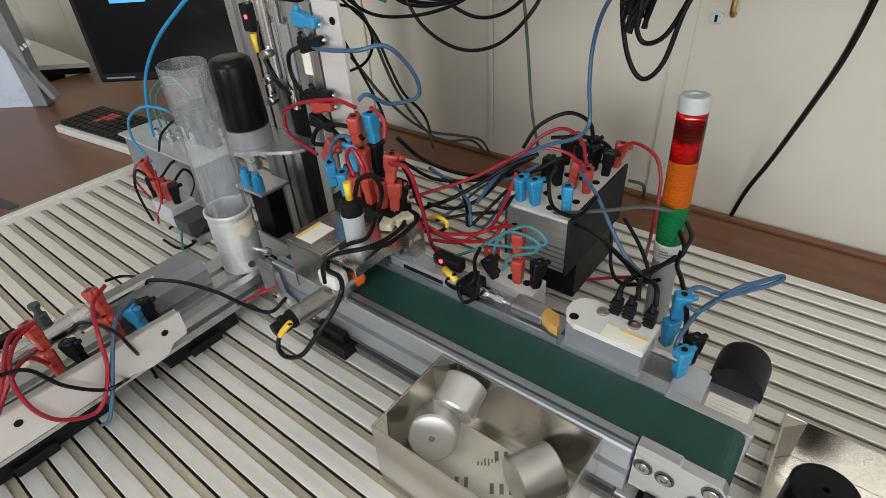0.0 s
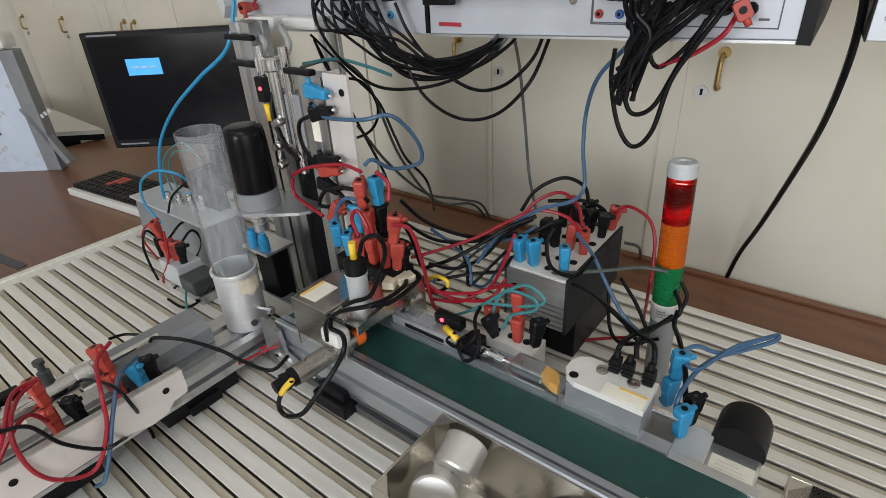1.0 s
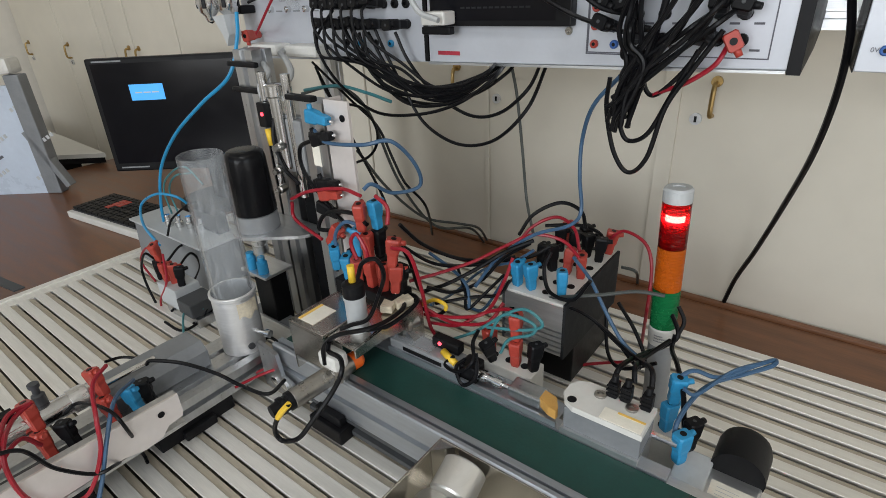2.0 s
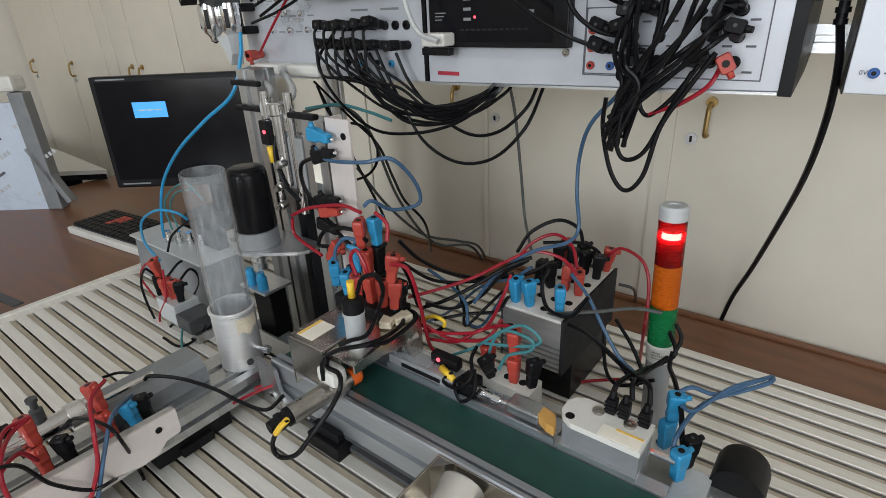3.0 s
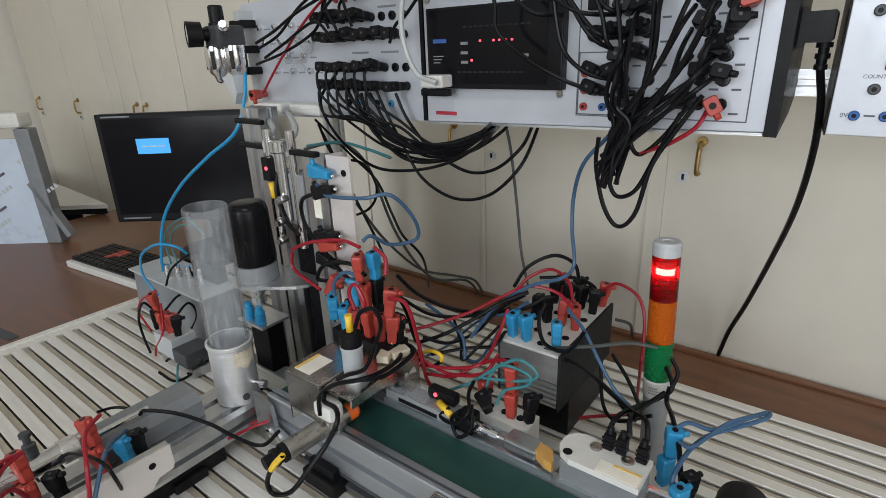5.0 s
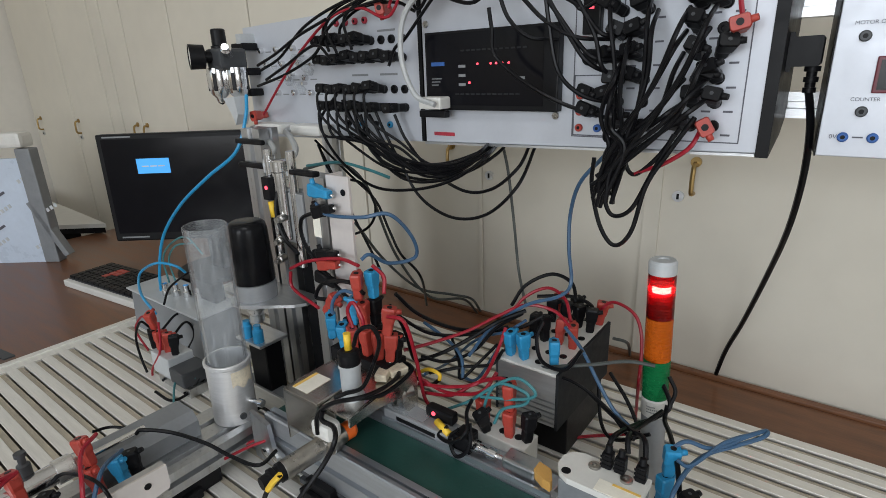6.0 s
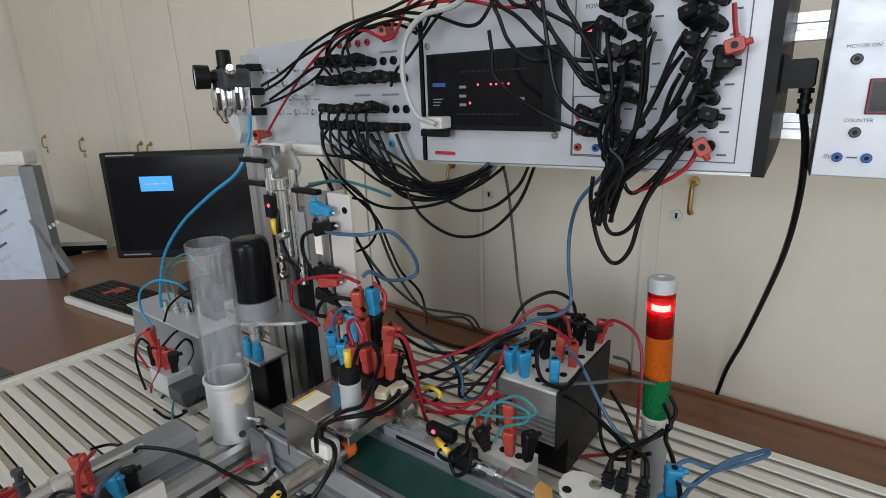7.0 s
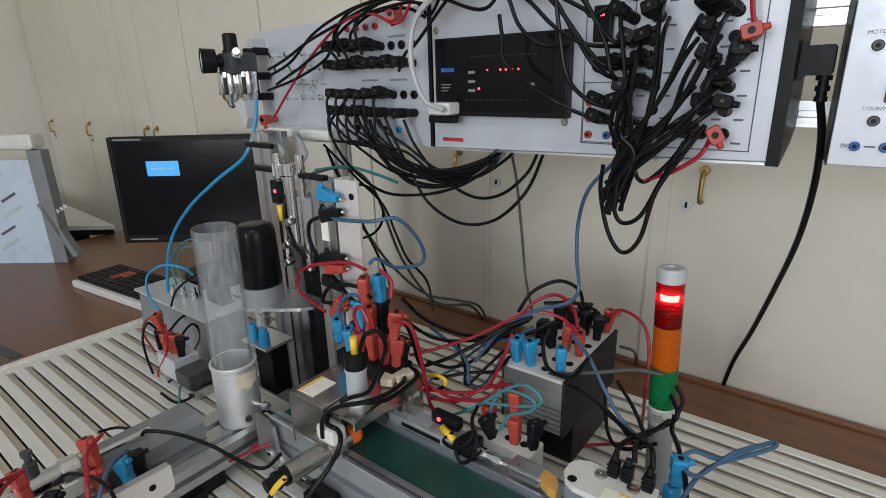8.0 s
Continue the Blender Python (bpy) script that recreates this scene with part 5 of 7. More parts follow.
def air_regulator():
    a = thing("air_regulator", (-0.885, 0.54, 0.5), "black and chrome air regulator with gauge and clear bowl", "air regulator")
    X, Y = -0.872, 0.536
    box_part("body", (X - 0.022, Y - 0.022, 0.545), (X + 0.024, Y + 0.03, 0.580), DGREY, a, 0.006)
    lathe_part("knob", (X - 0.008, Y, 0.580), (0, 0, 1), [(0, 0), (0, 0.015), (0.004, 0.015), (0.005, 0.0125), (0.030, 0.012), (0.032, 0.010), (0.032, 0)], BLACK, a, 20, "black adjusting knob")
    for bx, by in ((X - 0.013, Y - 0.009), (X + 0.014, Y + 0.010)):
        w = lathe_part("bowl", (bx, by, 0.548), (0, 0, -1), [(0, 0), (0, 0.0175), (0.010, 0.0185), (0.030, 0.0185), (0.044, 0.0150), (0.050, 0.009), (0.058, 0.007), (0.062, 0.0)], CHROME, a, 24, "chromed filter bowl with sight slots")
        for i in range(4):
            t = radians(90 * i - 52)
            bm = bmesh.new()
            bm_box(bm, (0.0178, -0.0032, 0.510), (0.0192, 0.0032, 0.540), 0.001)
            for v in bm.verts:
                v.co = Vector((bx, by, 0)) + Matrix.Rotation(t, 3, "Z") @ v.co
            part("sight_slot", bm, BLACK, w)
    bm = bmesh.new()
    bm_prism(bm, [(-0.876, 0.497), (-0.842, 0.500), (-0.838, 0.470), (-0.848, 0.452), (-0.856, 0.470)], 1, Y - 0.012, Y + 0.012)
    part("outlet_block", bm, LGREY, a)
    d = Vector((-0.40, -0.92, 0.02)).normalized()
    g = lathe_part("gauge", Vector((X, Y, 0.566)) + d * 0.02, d, [(0, 0), (0, 0.010), (0.010, 0.010), (0.012, 0.0195), (0.034, 0.0205), (0.036, 0.0205), (0.036, 0.0175), (0.0335, 0.017), (0.0335, 0)], BLACK, a, 28, "round black pressure gauge")
    lathe_part("dial", Vector((X, Y, 0.566)) + d * 0.0538, d, [(0, 0), (0, 0.0168), (0.0006, 0.0168), (0.0006, 0)], WHITE, g, 24)
    lathe_part("elbow", (X + 0.02, Y - 0.004, 0.570), (0.6, -0.5, 0.3), [(0, 0), (0, 0.009), (0.022, 0.009), (0.024, 0.006), (0.030, 0.006), (0.030, 0)], CHROME, a, 16)
    box_part("bracket", (X - 0.004, Y + 0.0305, 0.575), (X + 0.010, PY + 0.04, 0.604), LGREY, a, 0.001)


air_regulator()


# ---- far end of the table ----
def film_board():
    b = thing("display_board", (-2.02, 0.50, -0.032), "board wrapped in printed pale blue protective film with grey posts", "board")
    rot, c = Matrix.Rotation(radians(36), 3, "Z"), Vector((-2.035, 0.530, -0.0318))
    def add(name, lo, hi, m, parent, bv=0.0, tilt=0.0, label=""):
        bm = bmesh.new()
        bm_box(bm, lo, hi, bv)
        for v in bm.verts:
            v.co = c + rot @ (Matrix.Rotation(radians(tilt), 3, "Y") @ v.co)
        return part(name, bm, m, parent, label)
    s = add("sheet", (-0.62, -0.004, 0.0), (-0.032, 0.008, 0.345), TAPE, b, 0, 0, "pale blue printed protective film")
    add("post", (-0.030, -0.010, 0.0), (0.018, 0.03, 0.375), GREY, b, 0.004)
    add("top_cap", (-0.64, -0.02, 0.378), (0.006, 0.04, 0.425), WHITE, b, 0.012)
    random.seed(8)
    for i in range(4):
        for j in range(3):
            bm = bmesh.new()
            for k in range(5):
                bm_box(bm, (k * 0.016, -0.0052, -0.006), (k * 0.016 + 0.010, -0.0046, 0.006))
            for v in bm.verts:
                q = Matrix.Rotation(radians(-28), 3, "Y") @ v.co + Vector((-0.50 + 0.15 * i + 0.04 * (j % 2), 0, 0.05 + 0.11 * j))
                v.co = c + rot @ q
            part("print_bar", bm, LGREY, s)
    for x, z in ((-0.16, 0.115), (-0.13, 0.225), (-0.40, 0.17)):
        bm = bmesh.new()
        bm_box(bm, (-0.030, -0.0056, -0.004), (0.030, -0.0048, 0.004))
        for v in bm.verts:
            v.co = c + rot @ (Matrix.Rotation(radians(-28), 3, "Y") @ v.co + Vector((x, 0, z)))
        part("printed_dash", bm, INK, s)
    add("brace", (0.045, -0.01, 0.0), (0.063, 0.02, 0.20), GREY, b, 0.002, -24)


film_board()


def side_desk():
    d = thing("side_desk", (-2.8, 0.8, ZF), "white desk with a dark edge near the cupboards", "desk")
    bm = bmesh.new()
    bm_prism(bm, [(-2.90, 0.25), (-2.225, 0.770), (-2.713, 0.800), (-3.30, 0.82), (-3.30, 0.25)], 2, -0.004, 0.012)
    part("top", bm, WHITE, d)
    bm = bmesh.new()
    bm_prism(bm, [(-2.89, 0.26), (-2.235, 0.768), (-2.713, 0.795), (-3.29, 0.81), (-3.29, 0.26)], 2, -0.026, -0.0042)
    part("edge", bm, BLACK, d)
    box_part("side_panel", (-3.1, 0.52, ZF), (-2.62, 0.72, -0.0262), WHITE, d)
    box_part("hanging_box", (-2.50, 0.66, -0.16), (-2.42, 0.74, -0.0262), BLACK, d)


side_desk()


def small_items():
    s = thing("strap", (-1.29, 0.18, 0.0), "dark strap lying over the plate edge", "strap")
    bm = bmesh.new()
    pts = [(-1.70, 0.10, -0.028), (-1.52, 0.15, 0.004), (-1.42, 0.175, 0.010), (-1.33, 0.190, 0.008), (-1.275, 0.200, 0.0055)]
    line = spline(pts, 6)
    lo, hi = [], []
    for p in line:
        lo.append([bm.verts.new(p + Vector((0.004, 0.010 * k, dz))) for k, dz in ((-1, 0), (1, 0), (1, 0.003), (-1, 0.003))])
    for a, b in zip(lo, lo[1:]):
        for k in range(4):
            bm.faces.new((a[k], a[(k + 1) % 4], b[(k + 1) % 4], b[k]))
    bm.faces.new(lo[0][::-1])
    bm.faces.new(lo[-1])
    part("band", bm, DGREY, s)
    k = thing("screwdriver", (-1.80, 0.20, -0.032), "dark red screwdriver handle on the table", "screwdriver")
    lathe_part("handle", (-1.90, 0.22, -0.014), (0.95, 0.2, 0), [(0, 0), (0, 0.012), (0.01, 0.017), (0.07, 0.017), (0.085, 0.010), (0.09, 0)], mat("dark_red", (0.25, 0.03, 0.01), 0.4), k)


small_items()


# ---- plugs where they stand ----
random.seed(11)
# feeder terminal strip
for kind, p, rx, ry, rz in (("r", (-0.620, 0.128, 0.066), 0, -16, 20), ("r", (-0.634, 0.130, 0.100), 0, -16, 20), ("r", (-0.620, 0.058, 0.066), 0, -16, 10), ("r", (-0.634, 0.060, 0.100), 0, -16, 10), ("k", (-0.618, 0.082, 0.066), 0, -10, 40), ("b", (-0.614, 0.154, 0.066), 0, -14, 30), ("k", (-0.616, 0.170, 0.066), 0, -8, 60), ("r", (-0.62, -0.01, 0.066), 0, -12, 10)):
    plug(kind, p, rx, ry, rz)
# plug stack on the black terminal block
for kind, p, rx, ry, rz in (("b", (-0.480, 0.405, 0.178), 0, -8, 120), ("b", (-0.500, 0.402, 0.190), 0, -14, 140), ("r", (-0.460, 0.402, 0.178), 0, -4, 150), ("r", (-0.440, 0.408, 0.178), 0, 0, 90), ("r", (-0.420, 0.408, 0.178), 0, 4, 60), ("r", (-0.400, 0.408, 0.182), 0, 6, 40), ("r", (-0.440, 0.408, 0.217), 0, -4, 110), ("r", (-0.398, 0.405, 0.221), 0, 8, 30), ("b", (-0.462, 0.410, 0.217), 0, -5, 200), ("r", (-0.447, 0.408, 0.256), 0, -5, 120), ("k", (-0.436, 0.424, 0.178), 0, 0, 90), ("k", (-0.436, 0.424, 0.217), 0, 0, 90), ("b", (-0.436, 0.424, 0.256), 0, -2, 90), ("k", (-0.398, 0.418, 0.180), 0, 4, 0), ("k", (-0.480, 0.420, 0.178), 0, -4, 0)):
    plug(kind, p, rx, ry, rz)
for kind, p, rx, ry, rz in (("r", (-0.500, 0.424, 0.288), 0, -98, 0), ("r", (-0.535, 0.424, 0.210), 0, 40, 0), ("k", (-0.508, 0.424, 0.258), 0, -80, 0), ("b", (-0.502, 0.424, 0.384), 0, -84, 0), ("k", (-0.500, 0.424, 0.366), 0, -105, 0), ("k", (-0.500, 0.424, 0.302), 0, -100, 0)):
    plug(kind, p, rx, ry, rz)
# relay box
for kind, x, y, rx, ry, rz in (("b", -0.302, 0.545, 4, -6, 80), ("b", -0.281, 0.545, 0, -3, 60), ("b", -0.238, 0.547, 0, 6, 120), ("k", -0.300, 0.606, 6, 4, 90), ("k", -0.281, 0.606, -6, 0, 60), ("r", -0.260, 0.608, 4, 10, 100), ("r", -0.239, 0.608, 0, -8, 110), ("k", -0.300, 0.668, 0, 0, 30), ("k", -0.281, 0.668, 0, 8, 30), ("k", -0.259, 0.670, 6, 0, 60), ("k", -0.238, 0.666, 0, 4, 20), ("r", -0.236, 0.697, 0, 8, 20), ("k", -0.270, 0.697, 0, -5, 60), ("r", -0.298, 0.697, 0, -5, 60)):
    plug(kind, (x, y, 0.1566), rx, ry, rz)
# terminal blocks by the belt and the motor
for kind, p, rx, ry, rz in (("r", (-0.252, 0.457, 0.100), 0, -3, 100), ("r", (-0.252, 0.457, 0.1385), 0, -4, 100), ("k", (-0.230, 0.460, 0.100), 0, 6, 60), ("r", (-0.292, 0.462, 0.100), 0, -3, 70), ("k", (-0.282, 0.450, 0.100), 12, -20, 60)):
    plug(kind, p, rx, ry, rz)
for kind, p, rx, ry, rz in (("b", (-0.078, 0.496, 0.060), 0, 3, 60), ("b", (-0.076, 0.500, 0.099), 6, 3, 30), ("b", (-0.050, 0.440, 0.078), 0, 0, 60), ("k", (-0.047, 0.462, 0.078), 0, 4, 60)):
    plug(kind, p, rx, ry, rz)
# left terminal box
for kind, p, rx, ry, rz in (("k", (-0.950, 0.350, 0.060), 0, -8, 160), ("r", (-0.930, 0.352, 0.060), 0, 2, 90), ("r", (-0.945, 0.356, 0.097), 0, -14, 120), ("k", (-0.890, 0.358, 0.060), 0, 4, 60), ("r", (-0.912, 0.356, 0.060), 0, 6, 60)):
    plug(kind, p, rx, ry, rz)


def cable_socket(x, y, z):
    """A small black moulded plug with grip ribs, standing on the block."""
    s = thing("moulded_plug", (x, y, z), "small black moulded plug with grip ribs", "plug", "moulded plugs on the block")
    box_part("body", (x - 0.0055, y - 0.006, z), (x + 0.0055, y + 0.006, z + 0.018), BLACK, s, 0.002)
    for i in range(3):
        box_part("grip_rib", (x - 0.006, y - 0.0068, z + 0.004 + 0.005 * i), (x + 0.006, y - 0.0061, z + 0.0065 + 0.005 * i), BLACK, s)
    cyl_part("collar", (x, y, z + 0.018), (x, y + 0.002, z + 0.025), 0.0036, BLACK, s, n=12)


for x, y in ((-0.122, 0.4360), (-0.1085, 0.4365), (-0.0870, 0.4360)):
    cable_socket(x, y, 0.1323)

# plugs in the console faces, drooping a little under their leads
for z, xs in ((0.577, range(0, 5)), (0.551, range(0, 8)), (0.507, range(0, 6)), (0.481, range(0, 8))):
    for i in xs:
        if z == 0.481 and i == 6:
            continue
        plug("k", (-0.655 + 0.0205 * i, PY - 0.004, z), 84 + random.uniform(-6, 6), random.uniform(-8, 8), random.choice((0, 0, -6)))
for col, x in enumerate((-0.193, -0.166, -0.113, -0.092)):
    for i in range(8):
        if (col, i) in ((3, 0), (3, 3), (3, 7), (1, 6), (1, 7)):
            continue
        plug("k", (x, PY - 0.004, 0.6331 - 0.0237 * i), 74 + random.uniform(-8, 8), random.uniform(-25, 25), random.uniform(-22, 22))
plug("r", (-0.1010, PY - 0.004, 0.4680), 84, 60, 10)
plug("r", (-0.0775, PY - 0.004, 0.5610), 84, -15, 10)
plug("r", (-0.530, PY - 0.004, 0.6140), 80, 80, 10)
plug("r", (-0.850, PY - 0.006, 0.4640), 84, 80, 10)
for z in (0.4980, 0.4795):
    plug("k", (-0.2160, PY - 0.004, z), 78, 20, -10)


def serial_plug(x, rx):
    s = thing("serial_plug", (x, PY - 0.02, 0.42), "pale grey serial plug under the console", "plug", "serial plugs")
    box_part("hood", (x, PY - 0.035, 0.434), (x + 0.078, PY - 0.0002, 0.452), WHITE, s, 0.005)
    bm = bmesh.new()
    bm_sweep(bm, [(x + 0.004, PY - 0.02, 0.444), (x + 0.004, PY - 0.045, 0.442), ((x + rx) / 2 - 0.012, 0.515, 0.438), (rx - 0.020, 0.470, 0.428), (rx - 0.018, 0.452, 0.412), (rx - 0.016, 0.450, 0.395)], 0.0045, 8)
    part("lead", bm, WHITEWIRE, s)


serial_plug(-0.850, -0.652)
serial_plug(-0.750, -0.600)


# ---- cables and hoses ----
cable([(-0.016, 0.63, 0.502), (-0.009, 0.63, 0.464), (-0.009, 0.66, 0.407), (-0.018, 0.72, 0.332), (-0.038, 0.8, 0.241), (-0.066, 0.88, 0.13), (-0.09, 0.93, 0.048), (-0.103, 0.95, -0.016)], 0.0037, RUBBER, "thick black mains lead hanging from the console")
cable([(-0.626, 0.575, 0.492), (-0.591, 0.575, 0.44), (-0.535, 0.575, 0.391), (-0.457, 0.575, 0.38), (-0.387, 0.575, 0.399), (-0.352, 0.6, 0.425), (-0.366, 0.64, 0.434)], 0.0023, RUBBER, "black flexible test lead")
cable([(-0.603, 0.57, 0.488), (-0.574, 0.57, 0.433), (-0.508, 0.57, 0.381), (-0.432, 0.57, 0.383), (-0.364, 0.57, 0.413), (-0.381, 0.64, 0.43)], 0.0023, RUBBER, "black flexible test lead")
cable([(-0.577, 0.565, 0.472), (-0.559, 0.565, 0.417), (-0.492, 0.565, 0.392), (-0.418, 0.565, 0.4), (-0.361, 0.565, 0.421), (-0.371, 0.64, 0.434)], 0.0023, RUBBER, "black flexible test lead")
cable([(-0.554, 0.56, 0.473), (-0.518, 0.56, 0.424), (-0.465, 0.56, 0.407), (-0.404, 0.56, 0.41), (-0.358, 0.56, 0.43), (-0.39, 0.64, 0.435)], 0.0023, RUBBER, "black flexible test lead")
cable([(-0.615, 0.555, 0.502), (-0.659, 0.555, 0.458), (-0.626, 0.555, 0.405), (-0.554, 0.555, 0.366), (-0.474, 0.555, 0.368), (-0.401, 0.555, 0.389), (-0.346, 0.555, 0.424), (-0.376, 0.64, 0.434)], 0.0023, RUBBER, "black flexible test lead")
cable([(-0.556, 0.57, 0.489), (-0.537, 0.57, 0.451), (-0.506, 0.57, 0.402), (-0.471, 0.57, 0.354), (-0.414, 0.57, 0.331), (-0.356, 0.57, 0.343), (-0.308, 0.57, 0.387), (-0.311, 0.62, 0.428), (-0.317, 0.64, 0.437)], 0.0023, RUBBER, "black flexible test lead")
cable([(-0.517, 0.575, 0.472), (-0.497, 0.575, 0.436), (-0.456, 0.575, 0.397), (-0.397, 0.575, 0.371), (-0.35, 0.575, 0.378), (-0.311, 0.575, 0.409), (-0.319, 0.62, 0.431), (-0.328, 0.64, 0.44)], 0.0023, RUBBER, "black flexible test lead")
cable([(-0.749, 0.62, 0.41), (-0.672, 0.58, 0.369), (-0.605, 0.58, 0.361), (-0.576, 0.58, 0.326), (-0.6, 0.58, 0.284), (-0.689, 0.58, 0.249)], 0.0023, RUBBER, "black flexible test lead")
cable([(-0.78, 0.64, 0.414), (-0.673, 0.62, 0.362), (-0.615, 0.62, 0.323), (-0.586, 0.62, 0.271), (-0.563, 0.62, 0.233), (-0.521, 0.62, 0.2), (-0.619, 0.75, 0.073)], 0.0023, RUBBER, "black flexible test lead")
cable([(-0.761, 0.63, 0.408), (-0.683, 0.6, 0.344), (-0.635, 0.6, 0.268), (-0.6, 0.6, 0.212), (-0.589, 0.6, 0.182)], 0.0023, RUBBER, "black flexible test lead")
cable([(-0.797, 0.62, 0.362), (-0.7, 0.62, 0.38), (-0.674, 0.66, 0.334), (-0.669, 0.72, 0.184), (-0.652, 0.8, 0.066), (-0.604, 0.86, 0.048), (-0.628, 0.95, -0.028)], 0.0028, GREYWIRE, "grey cable lying along the back of the table")
cable([(-0.648, 0.6, 0.282), (-0.663, 0.68, 0.186), (-0.665, 0.78, 0.09), (-0.62, 0.84, 0.063), (-0.595, 0.88, 0.043), (-0.627, 0.962, -0.028)], 0.0028, GREYWIRE, "grey cable lying along the back of the table")
cable([(-0.407, 0.7, 0.416), (-0.397, 0.7, 0.372), (-0.386, 0.7, 0.29), (-0.377, 0.7, 0.214), (-0.331, 0.64, 0.187)], 0.0023, GREYWIRE, "dark grey lead hanging behind the console")
cable([(-0.623, 0.555, 0.564), (-0.632, 0.555, 0.593), (-0.597, 0.555, 0.622), (-0.527, 0.555, 0.634), (-0.467, 0.555, 0.624), (-0.444, 0.555, 0.608), (-0.409, 0.56, 0.65), (-0.384, 0.63, 0.674), (-0.374, 0.71, 0.65)], 0.0023, RUBBER, "black flexible test lead")
cable([(-0.6, 0.55, 0.559), (-0.619, 0.55, 0.6), (-0.568, 0.55, 0.622), (-0.491, 0.55, 0.633), (-0.425, 0.55, 0.625), (-0.356, 0.55, 0.607), (-0.321, 0.56, 0.65), (-0.296, 0.63, 0.674), (-0.286, 0.71, 0.65)], 0.0023, RUBBER, "black flexible test lead")
cable([(-0.602, 0.54, 0.551), (-0.637, 0.54, 0.573), (-0.709, 0.54, 0.547), (-0.766, 0.54, 0.526)], 0.0023, RUBBER, "black flexible test lead")
cable([(-0.601, 0.535, 0.606), (-0.668, 0.535, 0.587), (-0.728, 0.535, 0.564), (-0.777, 0.535, 0.549)], 0.0023, RUBBER, "black flexible test lead")
cable([(-0.806, 0.55, 0.516), (-0.725, 0.55, 0.534), (-0.65, 0.55, 0.561), (-0.62, 0.55, 0.592), (-0.569, 0.55, 0.615), (-0.482, 0.55, 0.625), (-0.443, 0.55, 0.622), (-0.408, 0.56, 0.65), (-0.383, 0.63, 0.674), (-0.373, 0.71, 0.65)], 0.0023, RUBBER, "black flexible test lead")
cable([(-0.785, 0.545, 0.541), (-0.728, 0.545, 0.56), (-0.665, 0.545, 0.599), (-0.586, 0.545, 0.624), (-0.497, 0.545, 0.637), (-0.462, 0.56, 0.65), (-0.437, 0.63, 0.674), (-0.427, 0.71, 0.65)], 0.0023, RUBBER, "black flexible test lead")
cable([(-0.595, 0.56, 0.569), (-0.6, 0.56, 0.595), (-0.556, 0.56, 0.618), (-0.491, 0.56, 0.62), (-0.457, 0.56, 0.606)], 0.0023, RUBBER, "black flexible test lead")
cable([(-0.569, 0.55, 0.564), (-0.58, 0.55, 0.605), (-0.534, 0.55, 0.627), (-0.461, 0.55, 0.637), (-0.426, 0.56, 0.65), (-0.401, 0.63, 0.674), (-0.391, 0.71, 0.65)], 0.0023, RUBBER, "black flexible test lead")
cable([(-0.504, 0.555, 0.54), (-0.491, 0.555, 0.562), (-0.47, 0.555, 0.575), (-0.42, 0.555, 0.62), (-0.393, 0.555, 0.636), (-0.358, 0.56, 0.65), (-0.333, 0.63, 0.674), (-0.323, 0.71, 0.65)], 0.0023, RUBBER, "black flexible test lead")
cable([(-0.8, 0.55, 0.469), (-0.742, 0.55, 0.52), (-0.676, 0.55, 0.571), (-0.605, 0.55, 0.61), (-0.546, 0.55, 0.617), (-0.494, 0.55, 0.602), (-0.459, 0.56, 0.65), (-0.434, 0.63, 0.674), (-0.424, 0.71, 0.65)], 0.0021, REDWIRE, "red flexible test lead")
cable([(-0.498, 0.555, 0.613), (-0.486, 0.555, 0.629), (-0.446, 0.555, 0.639), (-0.376, 0.555, 0.637), (-0.313, 0.555, 0.622), (-0.27, 0.555, 0.628), (-0.235, 0.56, 0.65), (-0.21, 0.63, 0.674), (-0.2, 0.71, 0.65)], 0.0021, REDWIRE, "red flexible test lead")
cable([(-0.418, 0.545, 0.489), (-0.451, 0.545, 0.502), (-0.471, 0.545, 0.547), (-0.465, 0.545, 0.596), (-0.434, 0.545, 0.624), (-0.385, 0.545, 0.631), (-0.345, 0.545, 0.648), (-0.31, 0.56, 0.65), (-0.285, 0.63, 0.674), (-0.275, 0.71, 0.65)], 0.0038, WHITEWIRE, "pale grey serial cable looping to the controller")
cable([(-0.2, 0.575, 0.6), (-0.191, 0.55, 0.576), (-0.182, 0.55, 0.518), (-0.182, 0.55, 0.443), (-0.191, 0.55, 0.41)], 0.0025, RUBBER, "black flexible test lead")
cable([(-0.176, 0.575, 0.562), (-0.171, 0.546, 0.542), (-0.174, 0.546, 0.495), (-0.164, 0.546, 0.432), (-0.18, 0.546, 0.409)], 0.0025, RUBBER, "black flexible test lead")
cable([(-0.183, 0.575, 0.536), (-0.179, 0.542, 0.521), (-0.192, 0.542, 0.481), (-0.181, 0.542, 0.444), (-0.191, 0.542, 0.381)], 0.0025, RUBBER, "black flexible test lead")
cable([(-0.188, 0.575, 0.516), (-0.18, 0.538, 0.503), (-0.183, 0.538, 0.469), (-0.164, 0.538, 0.444), (-0.188, 0.538, 0.394)], 0.0025, RUBBER, "black flexible test lead")
cable([(-0.19, 0.575, 0.491), (-0.178, 0.534, 0.485), (-0.176, 0.534, 0.468), (-0.161, 0.534, 0.447), (-0.179, 0.534, 0.394)], 0.0025, RUBBER, "black flexible test lead")
cable([(-0.192, 0.575, 0.473), (-0.187, 0.55, 0.468), (-0.189, 0.55, 0.455), (-0.176, 0.55, 0.444), (-0.176, 0.55, 0.384)], 0.0025, RUBBER, "black flexible test lead")
